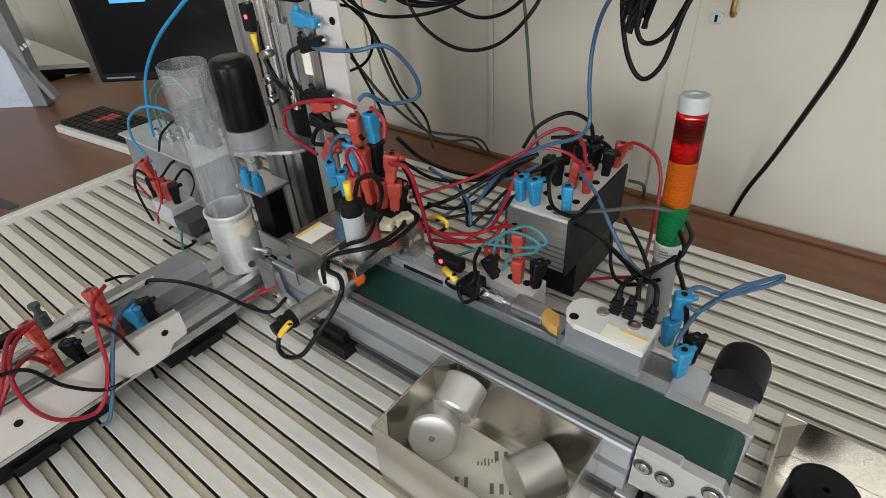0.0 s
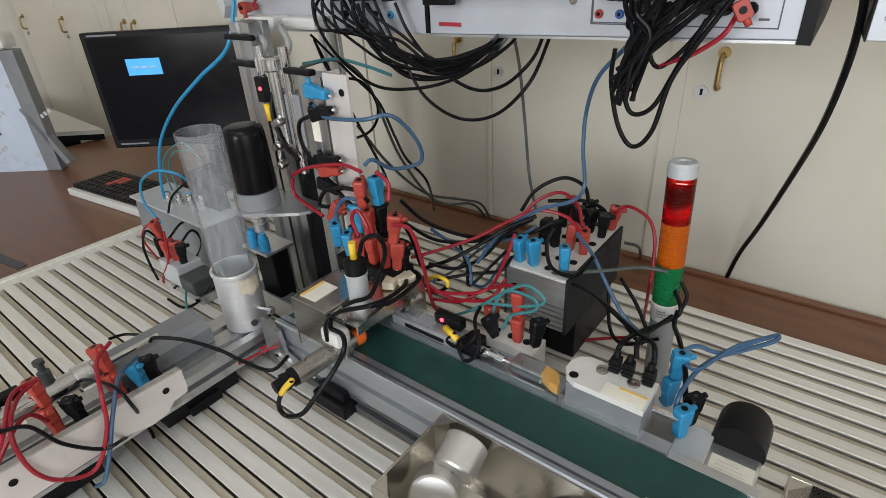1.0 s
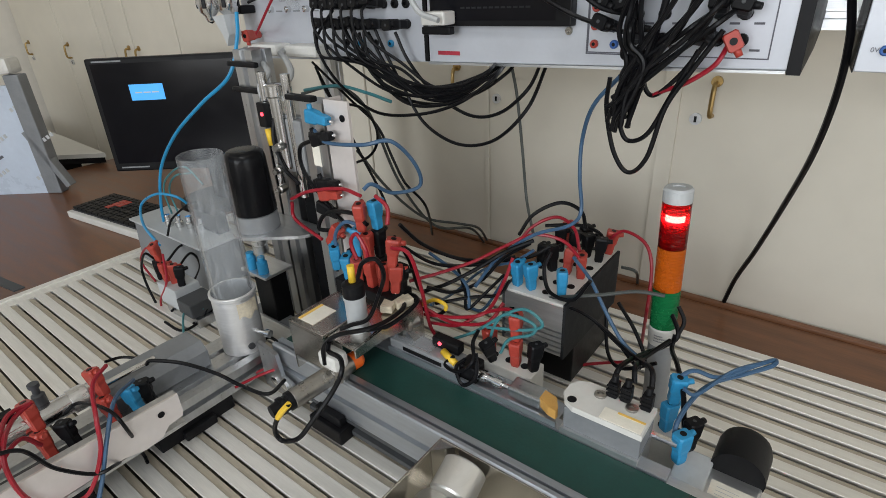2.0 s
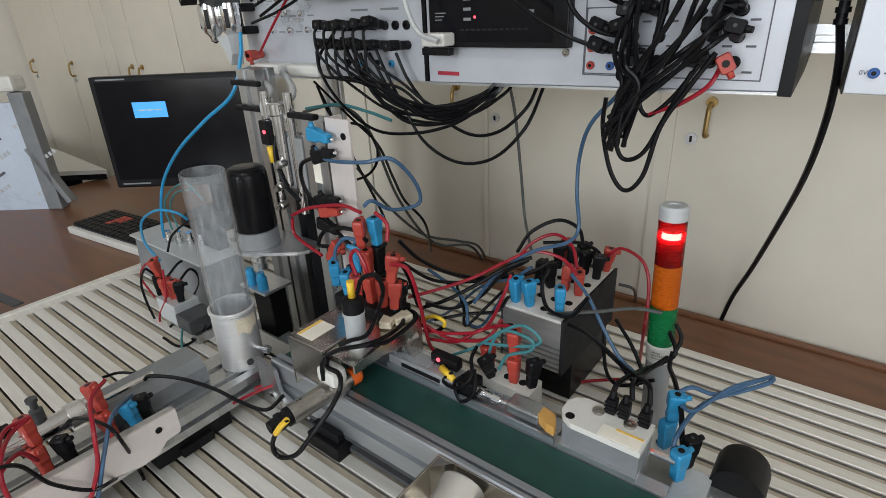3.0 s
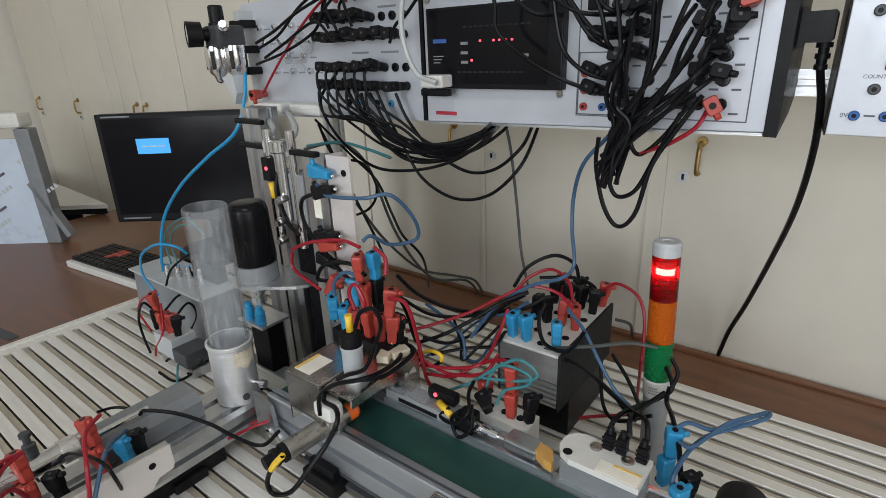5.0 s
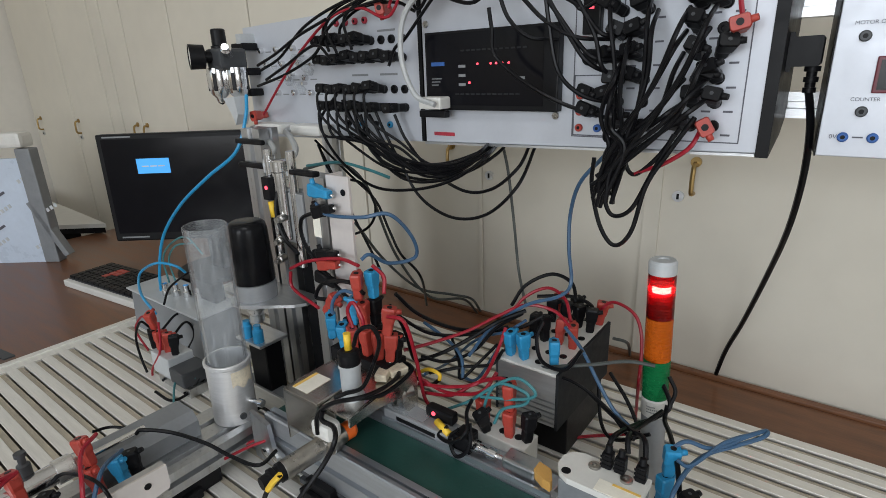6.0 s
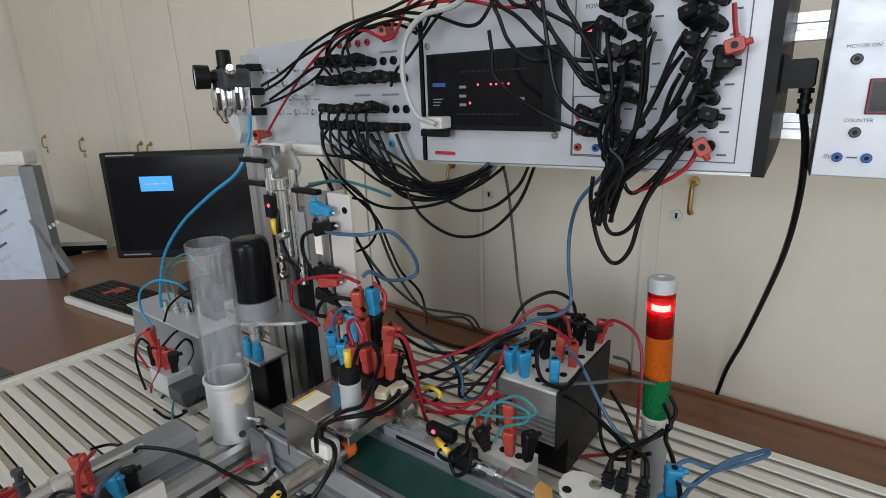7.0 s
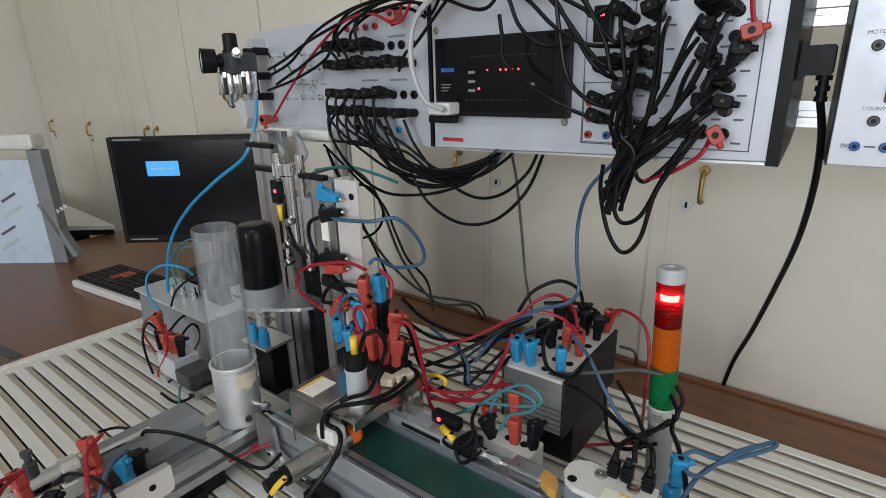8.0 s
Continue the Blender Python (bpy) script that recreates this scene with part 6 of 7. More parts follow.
cable([(-0.158, 0.575, 0.596), (-0.152, 0.546, 0.572), (-0.152, 0.546, 0.513), (-0.164, 0.546, 0.436), (-0.176, 0.546, 0.385)], 0.0025, RUBBER, "black flexible test lead")
cable([(-0.151, 0.575, 0.582), (-0.146, 0.542, 0.561), (-0.148, 0.542, 0.512), (-0.17, 0.542, 0.439), (-0.194, 0.542, 0.405)], 0.0025, RUBBER, "black flexible test lead")
cable([(-0.121, 0.575, 0.582), (-0.121, 0.538, 0.561), (-0.141, 0.538, 0.508), (-0.182, 0.538, 0.435), (-0.189, 0.538, 0.398)], 0.0025, RUBBER, "black flexible test lead")
cable([(-0.097, 0.575, 0.582), (-0.097, 0.534, 0.562), (-0.116, 0.534, 0.514), (-0.159, 0.534, 0.445), (-0.185, 0.534, 0.412)], 0.0025, RUBBER, "black flexible test lead")
cable([(-0.101, 0.575, 0.562), (-0.105, 0.55, 0.545), (-0.126, 0.55, 0.5), (-0.178, 0.55, 0.431), (-0.192, 0.55, 0.394)], 0.0025, RUBBER, "black flexible test lead")
cable([(-0.122, 0.575, 0.561), (-0.125, 0.546, 0.544), (-0.147, 0.546, 0.5), (-0.185, 0.546, 0.441), (-0.179, 0.546, 0.394)], 0.0025, RUBBER, "black flexible test lead")
cable([(-0.123, 0.575, 0.54), (-0.122, 0.542, 0.523), (-0.136, 0.542, 0.48), (-0.18, 0.542, 0.438), (-0.196, 0.542, 0.39)], 0.0025, RUBBER, "black flexible test lead")
cable([(-0.099, 0.575, 0.541), (-0.099, 0.538, 0.524), (-0.116, 0.538, 0.48), (-0.165, 0.538, 0.43), (-0.196, 0.538, 0.406)], 0.0025, RUBBER, "black flexible test lead")
cable([(-0.099, 0.575, 0.514), (-0.101, 0.534, 0.504), (-0.127, 0.534, 0.474), (-0.171, 0.534, 0.431), (-0.178, 0.534, 0.389)], 0.0025, RUBBER, "black flexible test lead")
cable([(-0.12, 0.575, 0.515), (-0.123, 0.55, 0.505), (-0.142, 0.55, 0.481), (-0.177, 0.55, 0.443), (-0.19, 0.55, 0.378)], 0.0025, RUBBER, "black flexible test lead")
cable([(-0.118, 0.575, 0.492), (-0.122, 0.546, 0.486), (-0.145, 0.546, 0.468), (-0.185, 0.546, 0.442), (-0.179, 0.546, 0.404)], 0.0025, RUBBER, "black flexible test lead")
cable([(-0.094, 0.575, 0.498), (-0.099, 0.542, 0.49), (-0.124, 0.542, 0.469), (-0.161, 0.542, 0.439), (-0.193, 0.542, 0.415)], 0.0025, RUBBER, "black flexible test lead")
cable([(-0.2, 0.55, 0.434), (-0.201, 0.55, 0.402), (-0.189, 0.55, 0.357), (-0.171, 0.55, 0.336), (-0.153, 0.55, 0.355), (-0.141, 0.55, 0.408), (-0.121, 0.55, 0.445), (-0.1, 0.55, 0.48)], 0.0025, RUBBER, "black flexible test lead")
cable([(-0.193, 0.555, 0.421), (-0.186, 0.555, 0.383), (-0.175, 0.555, 0.369), (-0.156, 0.555, 0.38), (-0.138, 0.555, 0.42), (-0.119, 0.555, 0.462)], 0.0025, RUBBER, "black flexible test lead")
cable([(-0.166, 0.56, 0.454), (-0.168, 0.56, 0.429), (-0.157, 0.56, 0.417), (-0.135, 0.56, 0.437), (-0.115, 0.56, 0.468)], 0.0024, RUBBER, "black flexible test lead")
cable([(-0.097, 0.57, 0.467), (-0.105, 0.56, 0.448), (-0.129, 0.56, 0.43), (-0.146, 0.56, 0.423), (-0.157, 0.56, 0.417)], 0.0024, REDWIRE, "red flexible test lead")
cable([(-0.362, 0.71, 0.65), (-0.357, 0.63, 0.674), (-0.344, 0.56, 0.654), (-0.332, 0.55, 0.629), (-0.323, 0.55, 0.612), (-0.31, 0.55, 0.585), (-0.284, 0.55, 0.564), (-0.26, 0.575, 0.561)], 0.0024, RUBBER, "black flexible test lead")
cable([(-0.355, 0.71, 0.65), (-0.35, 0.63, 0.674), (-0.337, 0.56, 0.654), (-0.325, 0.55, 0.628), (-0.297, 0.55, 0.609), (-0.266, 0.55, 0.581), (-0.229, 0.55, 0.561), (-0.194, 0.575, 0.557)], 0.0024, RUBBER, "black flexible test lead")
cable([(-0.308, 0.71, 0.65), (-0.303, 0.63, 0.674), (-0.29, 0.56, 0.654), (-0.278, 0.55, 0.623), (-0.26, 0.55, 0.6), (-0.239, 0.55, 0.568), (-0.213, 0.55, 0.535), (-0.188, 0.575, 0.519)], 0.0024, RUBBER, "black flexible test lead")
cable([(-0.297, 0.71, 0.65), (-0.292, 0.63, 0.674), (-0.279, 0.56, 0.654), (-0.267, 0.55, 0.622), (-0.26, 0.55, 0.58), (-0.247, 0.55, 0.527), (-0.218, 0.55, 0.501), (-0.19, 0.575, 0.491)], 0.0024, RUBBER, "black flexible test lead")
cable([(-0.337, 0.55, 0.599), (-0.333, 0.55, 0.576), (-0.325, 0.55, 0.541), (-0.256, 0.55, 0.498), (-0.192, 0.575, 0.473)], 0.0024, RUBBER, "black flexible test lead")
cable([(-0.336, 0.71, 0.65), (-0.331, 0.63, 0.674), (-0.318, 0.56, 0.654), (-0.306, 0.55, 0.626), (-0.271, 0.55, 0.615), (-0.233, 0.55, 0.596), (-0.222, 0.55, 0.588), (-0.212, 0.575, 0.598)], 0.0024, RUBBER, "black flexible test lead")
cable([(-0.315, 0.71, 0.65), (-0.31, 0.63, 0.674), (-0.297, 0.56, 0.654), (-0.285, 0.55, 0.624), (-0.257, 0.55, 0.594), (-0.225, 0.55, 0.555), (-0.204, 0.55, 0.538), (-0.183, 0.575, 0.537)], 0.0024, RUBBER, "black flexible test lead")
cable([(-0.277, 0.71, 0.65), (-0.272, 0.63, 0.674), (-0.259, 0.56, 0.654), (-0.247, 0.55, 0.619), (-0.232, 0.55, 0.603), (-0.213, 0.55, 0.577), (-0.196, 0.55, 0.561), (-0.179, 0.575, 0.562)], 0.0024, RUBBER, "black flexible test lead")
cable([(-0.271, 0.71, 0.65), (-0.266, 0.63, 0.674), (-0.253, 0.56, 0.654), (-0.241, 0.55, 0.619), (-0.225, 0.55, 0.594), (-0.206, 0.55, 0.56), (-0.197, 0.55, 0.53), (-0.188, 0.575, 0.516)], 0.0024, RUBBER, "black flexible test lead")
cable([(-0.078, 0.565, 0.602), (-0.075, 0.565, 0.582), (-0.071, 0.565, 0.565)], 0.0024, REDWIRE, "red flexible test lead")
cable([(-0.197, 0.57, 0.432), (-0.228, 0.58, 0.397), (-0.247, 0.6, 0.351), (-0.247, 0.6, 0.304), (-0.242, 0.6, 0.257), (-0.249, 0.58, 0.243), (-0.293, 0.57, 0.223), (-0.336, 0.55, 0.186), (-0.341, 0.5, 0.163)], 0.0025, BLUEWIRE, "blue flexible test lead")
cable([(-0.287, 0.56, 0.206), (-0.318, 0.56, 0.176), (-0.341, 0.56, 0.132), (-0.344, 0.52, 0.114), (-0.359, 0.5, 0.128)], 0.0021, BLUEWIRE, "blue flexible test lead")
cable([(-0.318, 0.56, 0.18), (-0.37, 0.56, 0.151), (-0.424, 0.56, 0.095), (-0.387, 0.46, 0.139)], 0.0021, BLUEWIRE, "blue flexible test lead")
cable([(-0.813, 0.53, 0.503), (-0.81, 0.52, 0.466), (-0.824, 0.5, 0.409), (-0.895, 0.48, 0.362), (-0.998, 0.47, 0.298), (-1.084, 0.465, 0.222), (-1.122, 0.46, 0.141), (-1.137, 0.46, 0.084)], 0.0031, BLUETUBE, "bright blue air hose curving from the regulator")
cable([(-0.99, 0.38, 0.106), (-1.087, 0.4, 0.118), (-1.174, 0.44, 0.13), (-1.089, 0.44, 0.171), (-1.047, 0.46, 0.168), (-1.043, 0.48, 0.144)], 0.0027, BLUETUBE, "bright blue air hose looping over the valve box")
cable([(-1.156, 0.49, 0.096), (-1.162, 0.49, 0.15), (-1.122, 0.49, 0.19), (-1.04, 0.49, 0.223), (-0.983, 0.49, 0.196)], 0.0020, TEALTUBE, "thin teal air hose")
cable([(-1.124, 0.49, 0.104), (-1.135, 0.49, 0.155), (-1.091, 0.49, 0.195), (-1.02, 0.49, 0.213)], 0.0020, TEALTUBE, "thin teal air hose")
cable([(-0.806, 0.301, 0.01), (-0.863, 0.335, 0.02), (-0.864, 0.355, 0.03), (-0.832, 0.358, 0.03)], 0.0020, TEALTUBE, "thin teal air hose")
cable([(-0.344, 0.45, 0.106), (-0.307, 0.45, 0.133), (-0.265, 0.45, 0.173), (-0.239, 0.45, 0.19), (-0.22, 0.45, 0.185), (-0.216, 0.45, 0.174), (-0.242, 0.45, 0.16), (-0.29, 0.45, 0.146)], 0.0020, TEALTUBE, "thin teal air hose")
cable([(-0.278, 0.45, 0.095), (-0.284, 0.45, 0.134), (-0.265, 0.45, 0.173), (-0.227, 0.45, 0.175), (-0.227, 0.45, 0.16), (-0.258, 0.45, 0.14), (-0.27, 0.45, 0.115)], 0.0020, TEALTUBE, "thin teal air hose")
cable([(-0.712, 0.56, 0.384), (-0.632, 0.56, 0.396), (-0.569, 0.56, 0.39), (-0.522, 0.56, 0.381)], 0.0025, TEALTUBE, "thin teal air hose behind the columns")
cable([(-0.965, 0.355, 0.094), (-0.963, 0.34, 0.112), (-1.001, 0.34, 0.066), (-0.991, 0.34, 0.009), (-0.956, 0.34, -0.016), (-0.878, 0.36, -0.011), (-0.906, 0.4, -0.03)], 0.0023, RUBBER, "black flexible test lead")
cable([(-0.924, 0.355, 0.116), (-0.905, 0.34, 0.072), (-0.963, 0.34, 0.006), (-0.939, 0.34, -0.028), (-0.86, 0.35, -0.013), (-0.898, 0.39, -0.028)], 0.0021, REDWIRE, "red flexible test lead")
cable([(-1.042, 0.42, 0.096), (-1.047, 0.44, 0.125), (-1.006, 0.46, 0.158), (-0.989, 0.47, 0.164)], 0.0023, RUBBER, "black flexible test lead")
cable([(-1.009, 0.36, 0.03), (-1.047, 0.36, 0.063), (-1.005, 0.36, 0.104), (-0.98, 0.36, 0.099)], 0.0021, REDWIRE, "red flexible test lead")
cable([(-0.878, 0.37, 0.043), (-0.944, 0.37, -0.028), (-0.906, 0.37, -0.039), (-0.89, 0.4, -0.012)], 0.0021, RUBBER, "black flexible test lead")
cable([(-0.612, 0.137, 0.15), (-0.59, 0.113, 0.149), (-0.545, 0.095, 0.137), (-0.545, 0.086, 0.095), (-0.545, 0.061, 0.057), (-0.545, 0.032, 0.07), (-0.545, 0.017, 0.098), (-0.545, 0.015, 0.137), (-0.56, 0.024, 0.157), (-0.6, 0.041, 0.15), (-0.612, 0.059, 0.15)], 0.0024, REDWIRE, "red flexible test lead")
cable([(-0.613, 0.061, 0.15), (-0.6, 0.036, 0.155), (-0.545, 0.012, 0.154), (-0.545, -0.011, 0.123)], 0.0024, REDWIRE, "red flexible test lead")
cable([(-0.6, 0.051, 0.105), (-0.58, 0.038, 0.137), (-0.56, 0.018, 0.14), (-0.545, -0.016, 0.112)], 0.0024, REDWIRE, "red flexible test lead")
cable([(-0.618, 0.159, 0.11), (-0.57, 0.123, 0.131), (-0.545, 0.098, 0.111), (-0.545, 0.079, 0.066), (-0.54, 0.063, 0.041), (-0.581, 0.058, 0.004)], 0.0024, BLUEWIRE, "blue flexible test lead")
cable([(-0.627, 0.181, 0.115), (-0.621, 0.187, 0.12), (-0.597, 0.212, 0.11), (-0.555, 0.231, 0.1), (-0.523, 0.241, 0.09), (-0.479, 0.251, 0.09), (-0.483, 0.28, 0.09)], 0.0024, RUBBER, "black flexible test lead")
cable([(-0.64, 0.087, 0.1), (-0.63, 0.102, 0.11), (-0.56, 0.111, 0.129), (-0.545, 0.117, 0.103), (-0.608, 0.137, 0.01), (-0.596, 0.135, 0.004)], 0.0021, RUBBER, "black flexible test lead")
cable([(-0.545, 0.01, 0.16), (-0.545, 0.031, 0.148), (-0.545, 0.047, 0.11), (-0.545, 0.074, 0.076), (-0.545, 0.093, 0.071), (-0.627, 0.134, 0.006)], 0.0021, RUBBER, "black flexible test lead")
cable([(-0.616, 0.135, 0.012), (-0.622, 0.118, 0.008), (-0.621, 0.099, 0.006)], 0.0020, RUBBER, "black flexible test lead")
cable([(-0.573, 0.257, 0.05), (-0.567, 0.29, 0.05), (-0.543, 0.314, 0.06)], 0.0021, REDWIRE, "red flexible test lead")
cable([(-0.746, 0.168, 0.075), (-0.745, 0.189, 0.07), (-0.722, 0.206, 0.068), (-0.687, 0.234, 0.07)], 0.0021, RUBBER, "black flexible test lead")
cable([(-0.398, 0.228, 0.133), (-0.411, 0.227, 0.118), (-0.422, 0.226, 0.103)], 0.0036, YELLOW, "yellow cable sleeve of a barrel sensor")
cable([(-0.398, 0.228, 0.133), (-0.42, 0.226, 0.106), (-0.436, 0.226, 0.075), (-0.431, 0.23, 0.059), (-0.404, 0.235, 0.075), (-0.389, 0.25, 0.101), (-0.375, 0.27, 0.131), (-0.366, 0.28, 0.157), (-0.379, 0.29, 0.163), (-0.408, 0.298, 0.155), (-0.407, 0.3, 0.167)], 0.0029, RUBBER, "black sensor cable looping under a barrel sensor")
cable([(-0.422, 0.3, 0.129), (-0.418, 0.3, 0.156), (-0.396, 0.305, 0.178), (-0.36, 0.32, 0.192), (-0.365, 0.36, 0.181), (-0.379, 0.4, 0.173), (-0.411, 0.42, 0.168), (-0.444, 0.41, 0.154)], 0.0029, RUBBER, "black sensor cable over the bridge")
cable([(-0.395, 0.345, 0.234), (-0.384, 0.345, 0.256), (-0.367, 0.35, 0.263), (-0.368, 0.36, 0.239), (-0.39, 0.37, 0.201), (-0.38, 0.34, 0.187), (-0.4, 0.33, 0.176), (-0.409, 0.32, 0.172)], 0.0027, RUBBER, "black sensor cable over the bridge")
cable([(-0.387, 0.335, 0.171), (-0.377, 0.37, 0.162), (-0.374, 0.42, 0.172), (-0.421, 0.43, 0.164), (-0.444, 0.42, 0.151), (-0.456, 0.41, 0.143)], 0.0029, RUBBER, "black sensor cable over the bridge")
cable([(-0.311, 0.408, 0.119), (-0.319, 0.4, 0.108), (-0.296, 0.395, 0.111), (-0.277, 0.4, 0.131), (-0.29, 0.42, 0.141), (-0.296, 0.44, 0.144)], 0.0024, RUBBER, "black sensor cable by the ejector")
cable([(-0.292, 0.405, 0.125), (-0.302, 0.4, 0.111), (-0.289, 0.395, 0.094), (-0.273, 0.4, 0.111), (-0.279, 0.41, 0.136)], 0.0024, RUBBER, "black sensor cable by the ejector")
cable([(-0.412, 0.47, 0.126), (-0.389, 0.47, 0.141), (-0.37, 0.47, 0.14), (-0.37, 0.47, 0.131)], 0.0028, YELLOW, "yellow marked cable end lying on the plate")
cable([(-0.37, 0.47, 0.131), (-0.386, 0.47, 0.118), (-0.41, 0.47, 0.119), (-0.441, 0.47, 0.117)], 0.0028, RUBBER, "black cable end lying on the plate")
cable([(-0.533, 0.425, 0.369), (-0.507, 0.42, 0.358), (-0.443, 0.42, 0.363), (-0.414, 0.44, 0.366), (-0.405, 0.47, 0.33), (-0.41, 0.48, 0.299), (-0.429, 0.45, 0.296), (-0.433, 0.42, 0.316), (-0.439, 0.41, 0.311)], 0.0025, BLUEWIRE, "blue flexible test lead")
cable([(-0.489, 0.4, 0.207), (-0.492, 0.4, 0.24), (-0.47, 0.4, 0.265), (-0.449, 0.405, 0.264)], 0.0025, BLUEWIRE, "blue flexible test lead")
cable([(-0.614, 0.43, 0.258), (-0.559, 0.42, 0.283), (-0.487, 0.415, 0.302), (-0.445, 0.41, 0.302)], 0.0025, REDWIRE, "red flexible test lead")
cable([(-0.615, 0.43, 0.253), (-0.614, 0.43, 0.226), (-0.546, 0.42, 0.214)], 0.0025, REDWIRE, "red flexible test lead")
cable([(-0.42, 0.41, 0.307), (-0.402, 0.41, 0.296), (-0.394, 0.4, 0.279)], 0.0025, REDWIRE, "red flexible test lead")
cable([(-0.444, 0.39, 0.224), (-0.451, 0.39, 0.246), (-0.439, 0.39, 0.26), (-0.426, 0.39, 0.244), (-0.423, 0.39, 0.23)], 0.0025, REDWIRE, "red flexible test lead")
cable([(-0.387, 0.395, 0.253), (-0.364, 0.4, 0.249), (-0.367, 0.42, 0.193), (-0.382, 0.45, 0.113), (-0.377, 0.46, 0.087)], 0.0025, REDWIRE, "red flexible test lead")
cable([(-0.535, 0.425, 0.357), (-0.568, 0.425, 0.341), (-0.567, 0.425, 0.307), (-0.531, 0.425, 0.272), (-0.499, 0.42, 0.255), (-0.467, 0.41, 0.25)], 0.0029, RUBBER, "black flexible test lead")
cable([(-0.621, 0.44, 0.397), (-0.63, 0.43, 0.348), (-0.619, 0.43, 0.306), (-0.59, 0.43, 0.285)], 0.0029, RUBBER, "black flexible test lead")
cable([(-0.531, 0.425, 0.229), (-0.549, 0.42, 0.231), (-0.527, 0.42, 0.258), (-0.464, 0.41, 0.275), (-0.434, 0.405, 0.268)], 0.0029, RUBBER, "black flexible test lead")
cable([(-0.405, 0.42, 0.253), (-0.402, 0.44, 0.214), (-0.416, 0.47, 0.153), (-0.415, 0.48, 0.14)], 0.0028, RUBBER, "black flexible test lead")
cable([(-0.421, 0.48, 0.138), (-0.389, 0.5, 0.152), (-0.354, 0.52, 0.176), (-0.32, 0.54, 0.203), (-0.293, 0.57, 0.215)], 0.0028, RUBBER, "black flexible test lead")
cable([(-0.422, 0.45, 0.254), (-0.411, 0.48, 0.216), (-0.383, 0.52, 0.185), (-0.352, 0.56, 0.172), (-0.307, 0.58, 0.181), (-0.282, 0.6, 0.197)], 0.0028, RUBBER, "black flexible test lead")
cable([(-0.423, 0.46, 0.165), (-0.399, 0.5, 0.167), (-0.361, 0.53, 0.183), (-0.326, 0.55, 0.206), (-0.299, 0.58, 0.218), (-0.261, 0.59, 0.215), (-0.231, 0.58, 0.202)], 0.0024, REDWIRE, "red flexible test lead")
cable([(-0.391, 0.45, 0.128), (-0.341, 0.46, 0.136), (-0.303, 0.47, 0.153), (-0.308, 0.52, 0.172), (-0.307, 0.54, 0.198)], 0.0024, REDWIRE, "red flexible test lead")
cable([(-0.39, 0.46, 0.109), (-0.342, 0.46, 0.123), (-0.312, 0.47, 0.146), (-0.272, 0.46, 0.173), (-0.253, 0.455, 0.179)], 0.0024, REDWIRE, "red flexible test lead")
cable([(-0.386, 0.45, 0.138), (-0.351, 0.46, 0.124), (-0.297, 0.46, 0.144), (-0.284, 0.48, 0.167)], 0.0024, REDWIRE, "red flexible test lead")
cable([(-0.387, 0.47, 0.136), (-0.344, 0.49, 0.15), (-0.311, 0.51, 0.155), (-0.305, 0.53, 0.169)], 0.0024, RUBBER, "black flexible test lead")
cable([(-0.418, 0.5, 0.193), (-0.394, 0.52, 0.164), (-0.355, 0.5, 0.159), (-0.337, 0.48, 0.14)], 0.0024, BLUEWIRE, "blue flexible test lead")
cable([(-0.391, 0.53, 0.161), (-0.358, 0.5, 0.149), (-0.341, 0.48, 0.138), (-0.323, 0.5, 0.16), (-0.314, 0.53, 0.175)], 0.0022, RUBBER, "black flexible test lead")
cable([(-0.344, 0.62, 0.191), (-0.326, 0.63, 0.224), (-0.29, 0.64, 0.246), (-0.259, 0.64, 0.24), (-0.25, 0.64, 0.216)], 0.0027, RUBBER, "black flexible test lead")
cable([(-0.338, 0.6, 0.183), (-0.32, 0.62, 0.211), (-0.289, 0.63, 0.228), (-0.258, 0.62, 0.221), (-0.24, 0.6, 0.2)], 0.0024, REDWIRE, "red flexible test lead")
cable([(-0.312, 0.64, 0.206), (-0.267, 0.66, 0.209), (-0.244, 0.68, 0.193), (-0.239, 0.68, 0.176)], 0.0027, RUBBER, "black flexible test lead")
cable([(-0.233, 0.69, 0.183), (-0.214, 0.69, 0.201), (-0.181, 0.68, 0.196), (-0.165, 0.67, 0.174), (-0.159, 0.66, 0.136), (-0.154, 0.64, 0.112), (-0.174, 0.714, 0.004)], 0.0024, REDWIRE, "red flexible test lead")
cable([(-0.262, 0.56, 0.21), (-0.263, 0.545, 0.192), (-0.249, 0.535, 0.167), (-0.215, 0.53, 0.169), (-0.196, 0.535, 0.2)], 0.0027, RUBBER, "black flexible test lead")
cable([(-0.239, 0.58, 0.2), (-0.206, 0.56, 0.186), (-0.174, 0.54, 0.158), (-0.148, 0.53, 0.133), (-0.116, 0.52, 0.121)], 0.0024, BLUEWIRE, "blue flexible test lead")
cable([(-0.305, 0.53, 0.125), (-0.267, 0.54, 0.142), (-0.211, 0.54, 0.149), (-0.165, 0.54, 0.129), (-0.132, 0.53, 0.108), (-0.122, 0.53, 0.104)], 0.0024, RUBBER, "black flexible test lead")
cable([(-0.302, 0.54, 0.13), (-0.243, 0.54, 0.158), (-0.186, 0.55, 0.176), (-0.151, 0.57, 0.182), (-0.12, 0.58, 0.181)], 0.0024, GREYWIRE, "dark grey lead across the relay box")
cable([(-0.247, 0.8, 0.083), (-0.228, 0.82, 0.07), (-0.261, 0.953, -0.028)], 0.0028, GREYWIRE, "grey cable behind the relay box")
cable([(-0.171, 0.57, 0.159), (-0.141, 0.55, 0.14), (-0.12, 0.53, 0.121), (-0.122, 0.52, 0.111)], 0.0024, RUBBER, "black flexible test lead")
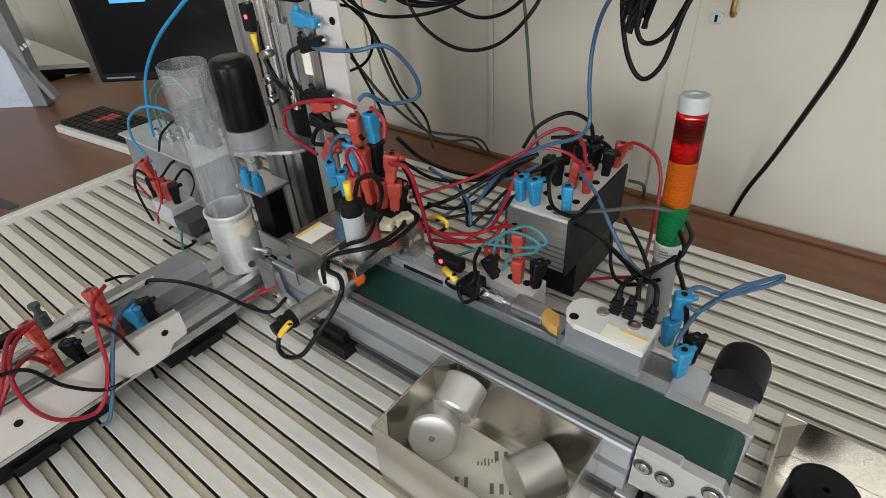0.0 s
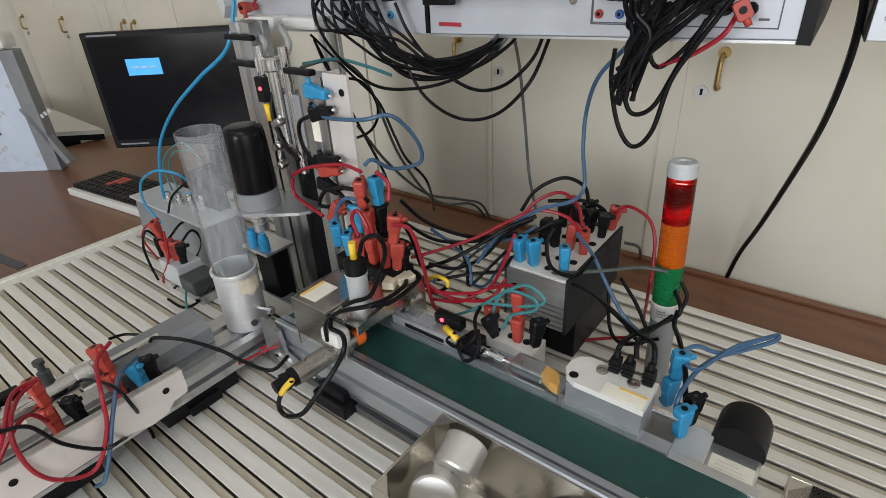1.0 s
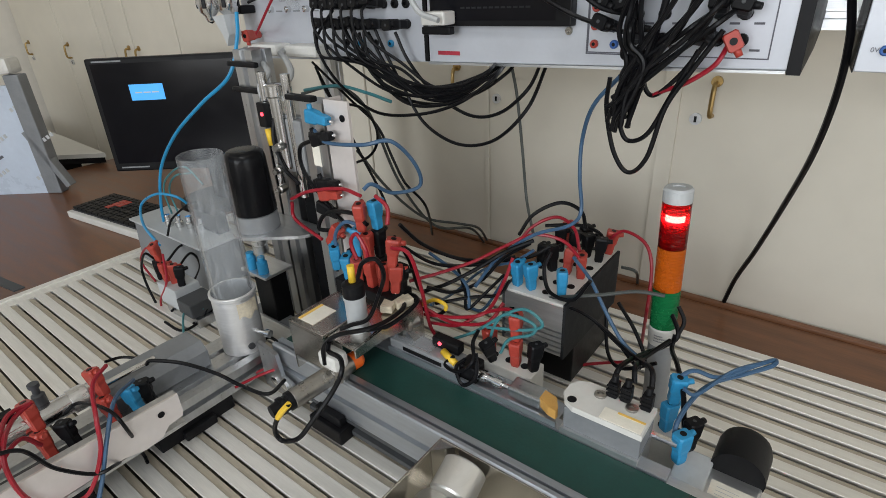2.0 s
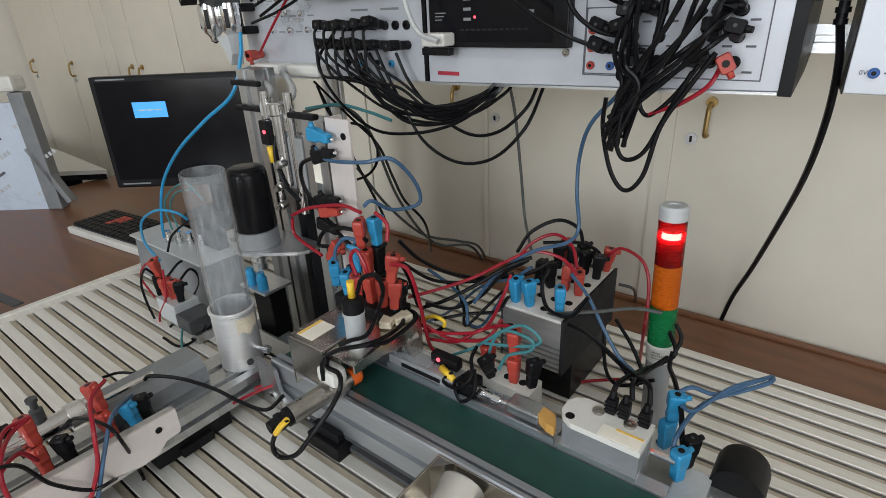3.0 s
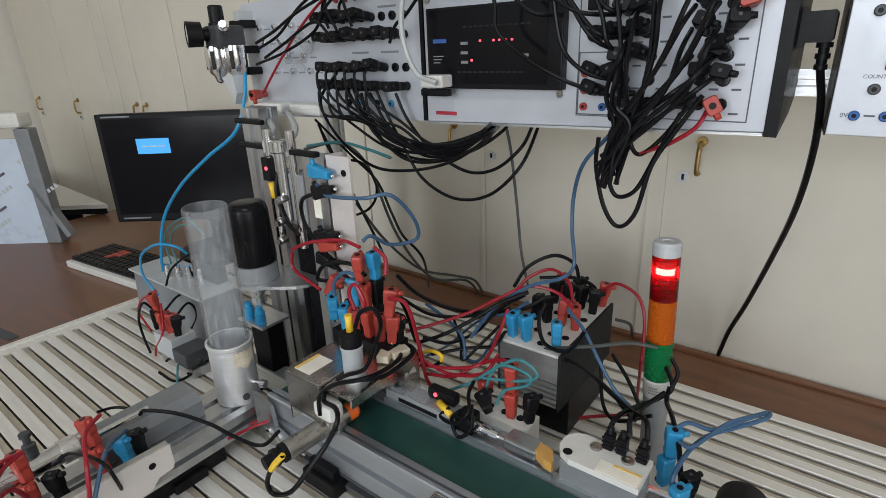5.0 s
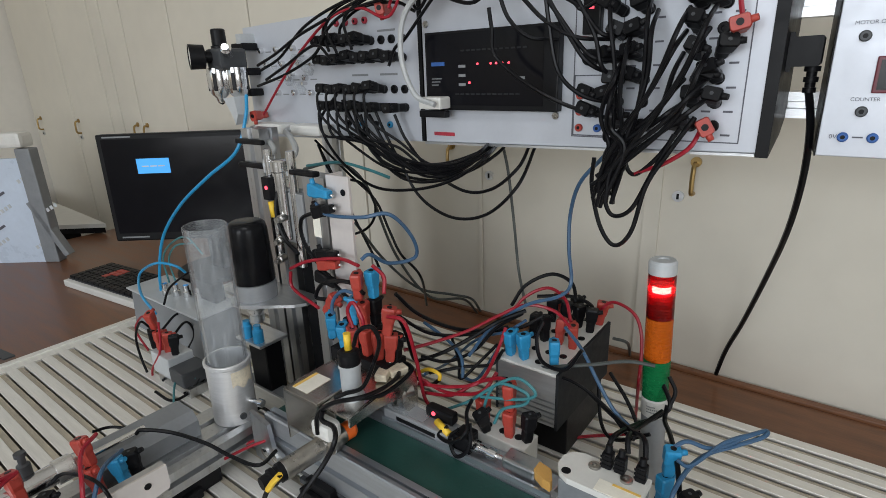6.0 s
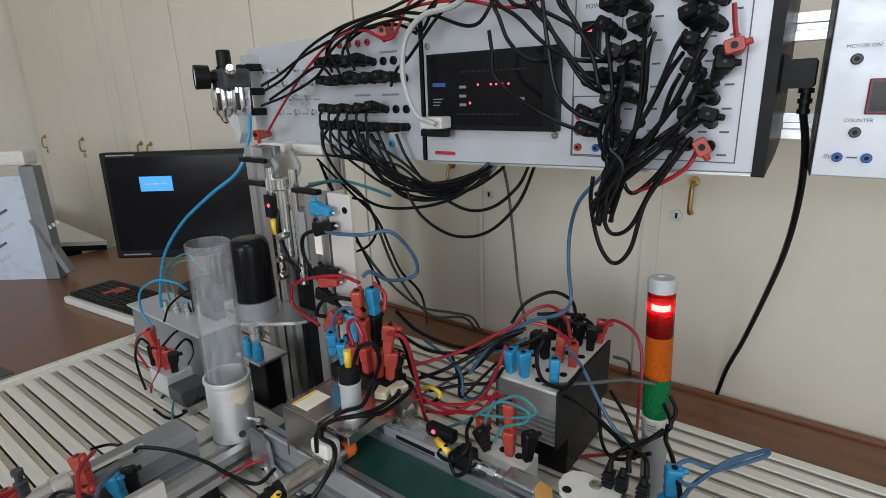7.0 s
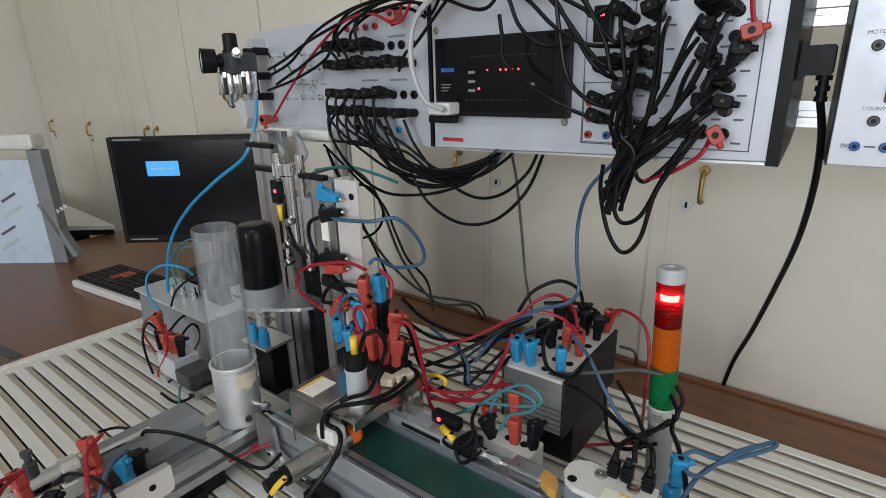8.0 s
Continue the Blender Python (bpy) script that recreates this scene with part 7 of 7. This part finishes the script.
cable([(-0.185, 0.57, 0.138), (-0.171, 0.55, 0.095), (-0.145, 0.53, 0.094), (-0.106, 0.53, 0.119)], 0.0024, RUBBER, "black flexible test lead")
cable([(-0.266, 0.578, 0.004), (-0.224, 0.622, 0.004), (-0.189, 0.642, 0.01), (-0.165, 0.645, 0.02)], 0.0024, REDWIRE, "red flexible test lead")
cable([(-0.127, 0.445, 0.139), (-0.125, 0.46, 0.153), (-0.122, 0.52, 0.131), (-0.11, 0.57, 0.117), (-0.098, 0.58, 0.133), (-0.116, 0.6, 0.152)], 0.0029, RUBBER, "black flexible test lead")
cable([(-0.105, 0.445, 0.15), (-0.11, 0.46, 0.159), (-0.118, 0.52, 0.128), (-0.104, 0.57, 0.128)], 0.0029, RUBBER, "black flexible test lead")
cable([(-0.087, 0.445, 0.151), (-0.094, 0.46, 0.163), (-0.116, 0.49, 0.145), (-0.152, 0.53, 0.128), (-0.19, 0.55, 0.135)], 0.0029, RUBBER, "black flexible test lead")
cable([(-0.101, 0.58, 0.132), (-0.1, 0.57, 0.117), (-0.083, 0.53, 0.126), (-0.065, 0.49, 0.122), (-0.056, 0.47, 0.104), (-0.049, 0.46, 0.085)], 0.0029, RUBBER, "black flexible test lead")
cable([(-0.106, 0.595, 0.163), (-0.096, 0.59, 0.148), (-0.098, 0.58, 0.133)], 0.0025, RUBBER, "black flexible test lead")
cable([(-0.075, 0.5, 0.133), (-0.062, 0.51, 0.142), (-0.038, 0.52, 0.137), (-0.012, 0.55, 0.144), (0.004, 0.57, 0.146), (0.003, 0.56, 0.144), (-0.019, 0.54, 0.136), (-0.042, 0.52, 0.128), (-0.054, 0.49, 0.124), (-0.059, 0.45, 0.118), (-0.057, 0.44, 0.097)], 0.0025, BLUEWIRE, "blue flexible test lead")
cable([(-0.066, 0.49, 0.129), (-0.052, 0.49, 0.129), (-0.029, 0.53, 0.142), (-0.003, 0.56, 0.147)], 0.0021, BLUEWIRE, "blue flexible test lead")
cable([(-0.932, 0.37, 0.069), (-0.963, 0.42, 0.079), (-0.96, 0.43, 0.045), (-1.006, 0.41, -0.018), (-0.907, 0.334, 0.012)], 0.0025, RUBBER, "black flexible test lead")
cable([(-0.976, 0.38, 0.076), (-1.014, 0.43, 0.079), (-0.993, 0.45, 0.068), (-1.008, 0.46, 0.021)], 0.0025, RUBBER, "black flexible test lead")
cable([(-0.874, 0.356, 0.02), (-0.873, 0.383, 0.04), (-0.834, 0.373, 0.02), (-0.842, 0.337, 0.006)], 0.0025, RUBBER, "black flexible test lead")
cable([(-0.885, 0.309, 0.01), (-0.84, 0.314, 0.006), (-0.832, 0.343, 0.01), (-0.835, 0.37, 0.03)], 0.0025, RUBBER, "black flexible test lead")
cable([(-0.648, 0.337, 0.03), (-0.639, 0.359, 0.045), (-0.594, 0.35, 0.05), (-0.596, 0.337, 0.03)], 0.0025, RUBBER, "black flexible test lead")
cable([(-0.65, 0.32, 0.012), (-0.635, 0.343, 0.02), (-0.595, 0.347, 0.03)], 0.0025, RUBBER, "black flexible test lead")
cable([(-0.608, 0.282, 0.02), (-0.6, 0.304, 0.03), (-0.579, 0.326, 0.04)], 0.0021, REDWIRE, "red flexible test lead")
cable([(-0.434, 0.46, 0.218), (-0.409, 0.5, 0.178), (-0.368, 0.54, 0.17), (-0.32, 0.57, 0.183)], 0.0025, RUBBER, "black flexible test lead")
cable([(-0.401, 0.47, 0.158), (-0.372, 0.49, 0.149), (-0.345, 0.52, 0.161), (-0.327, 0.55, 0.188), (-0.303, 0.58, 0.204)], 0.0024, RUBBER, "black flexible test lead")


# leads that drop from the lower plug rows of the input module into the bundle
random.seed(21)
for row, count in ((0.507, 6), (0.481, 7)):
    for i in range(count):
        if row < 0.5 and i == 6:
            continue
        x, sag = -0.655 + 0.0205 * i, random.uniform(-0.010, 0.012)
        cable([(x, 0.560, row + 0.002), (x + 0.001, 0.549, row - 0.010), (x + 0.010, 0.550, row - 0.042), (-0.590 + 0.018 * i, 0.562, 0.428 + sag), (-0.520 + 0.014 * i, 0.568, 0.398 + sag), (-0.430 + 0.006 * i, 0.574, 0.402 + sag * 0.6), (-0.372, 0.615, 0.430), (-0.385, 0.650, 0.440)], 0.0021, RUBBER, "black flexible test lead drooping under the console")


# ---- what moves ----
def motions():
    """Switches the red light on by turning the made-up drum's lit half forward."""
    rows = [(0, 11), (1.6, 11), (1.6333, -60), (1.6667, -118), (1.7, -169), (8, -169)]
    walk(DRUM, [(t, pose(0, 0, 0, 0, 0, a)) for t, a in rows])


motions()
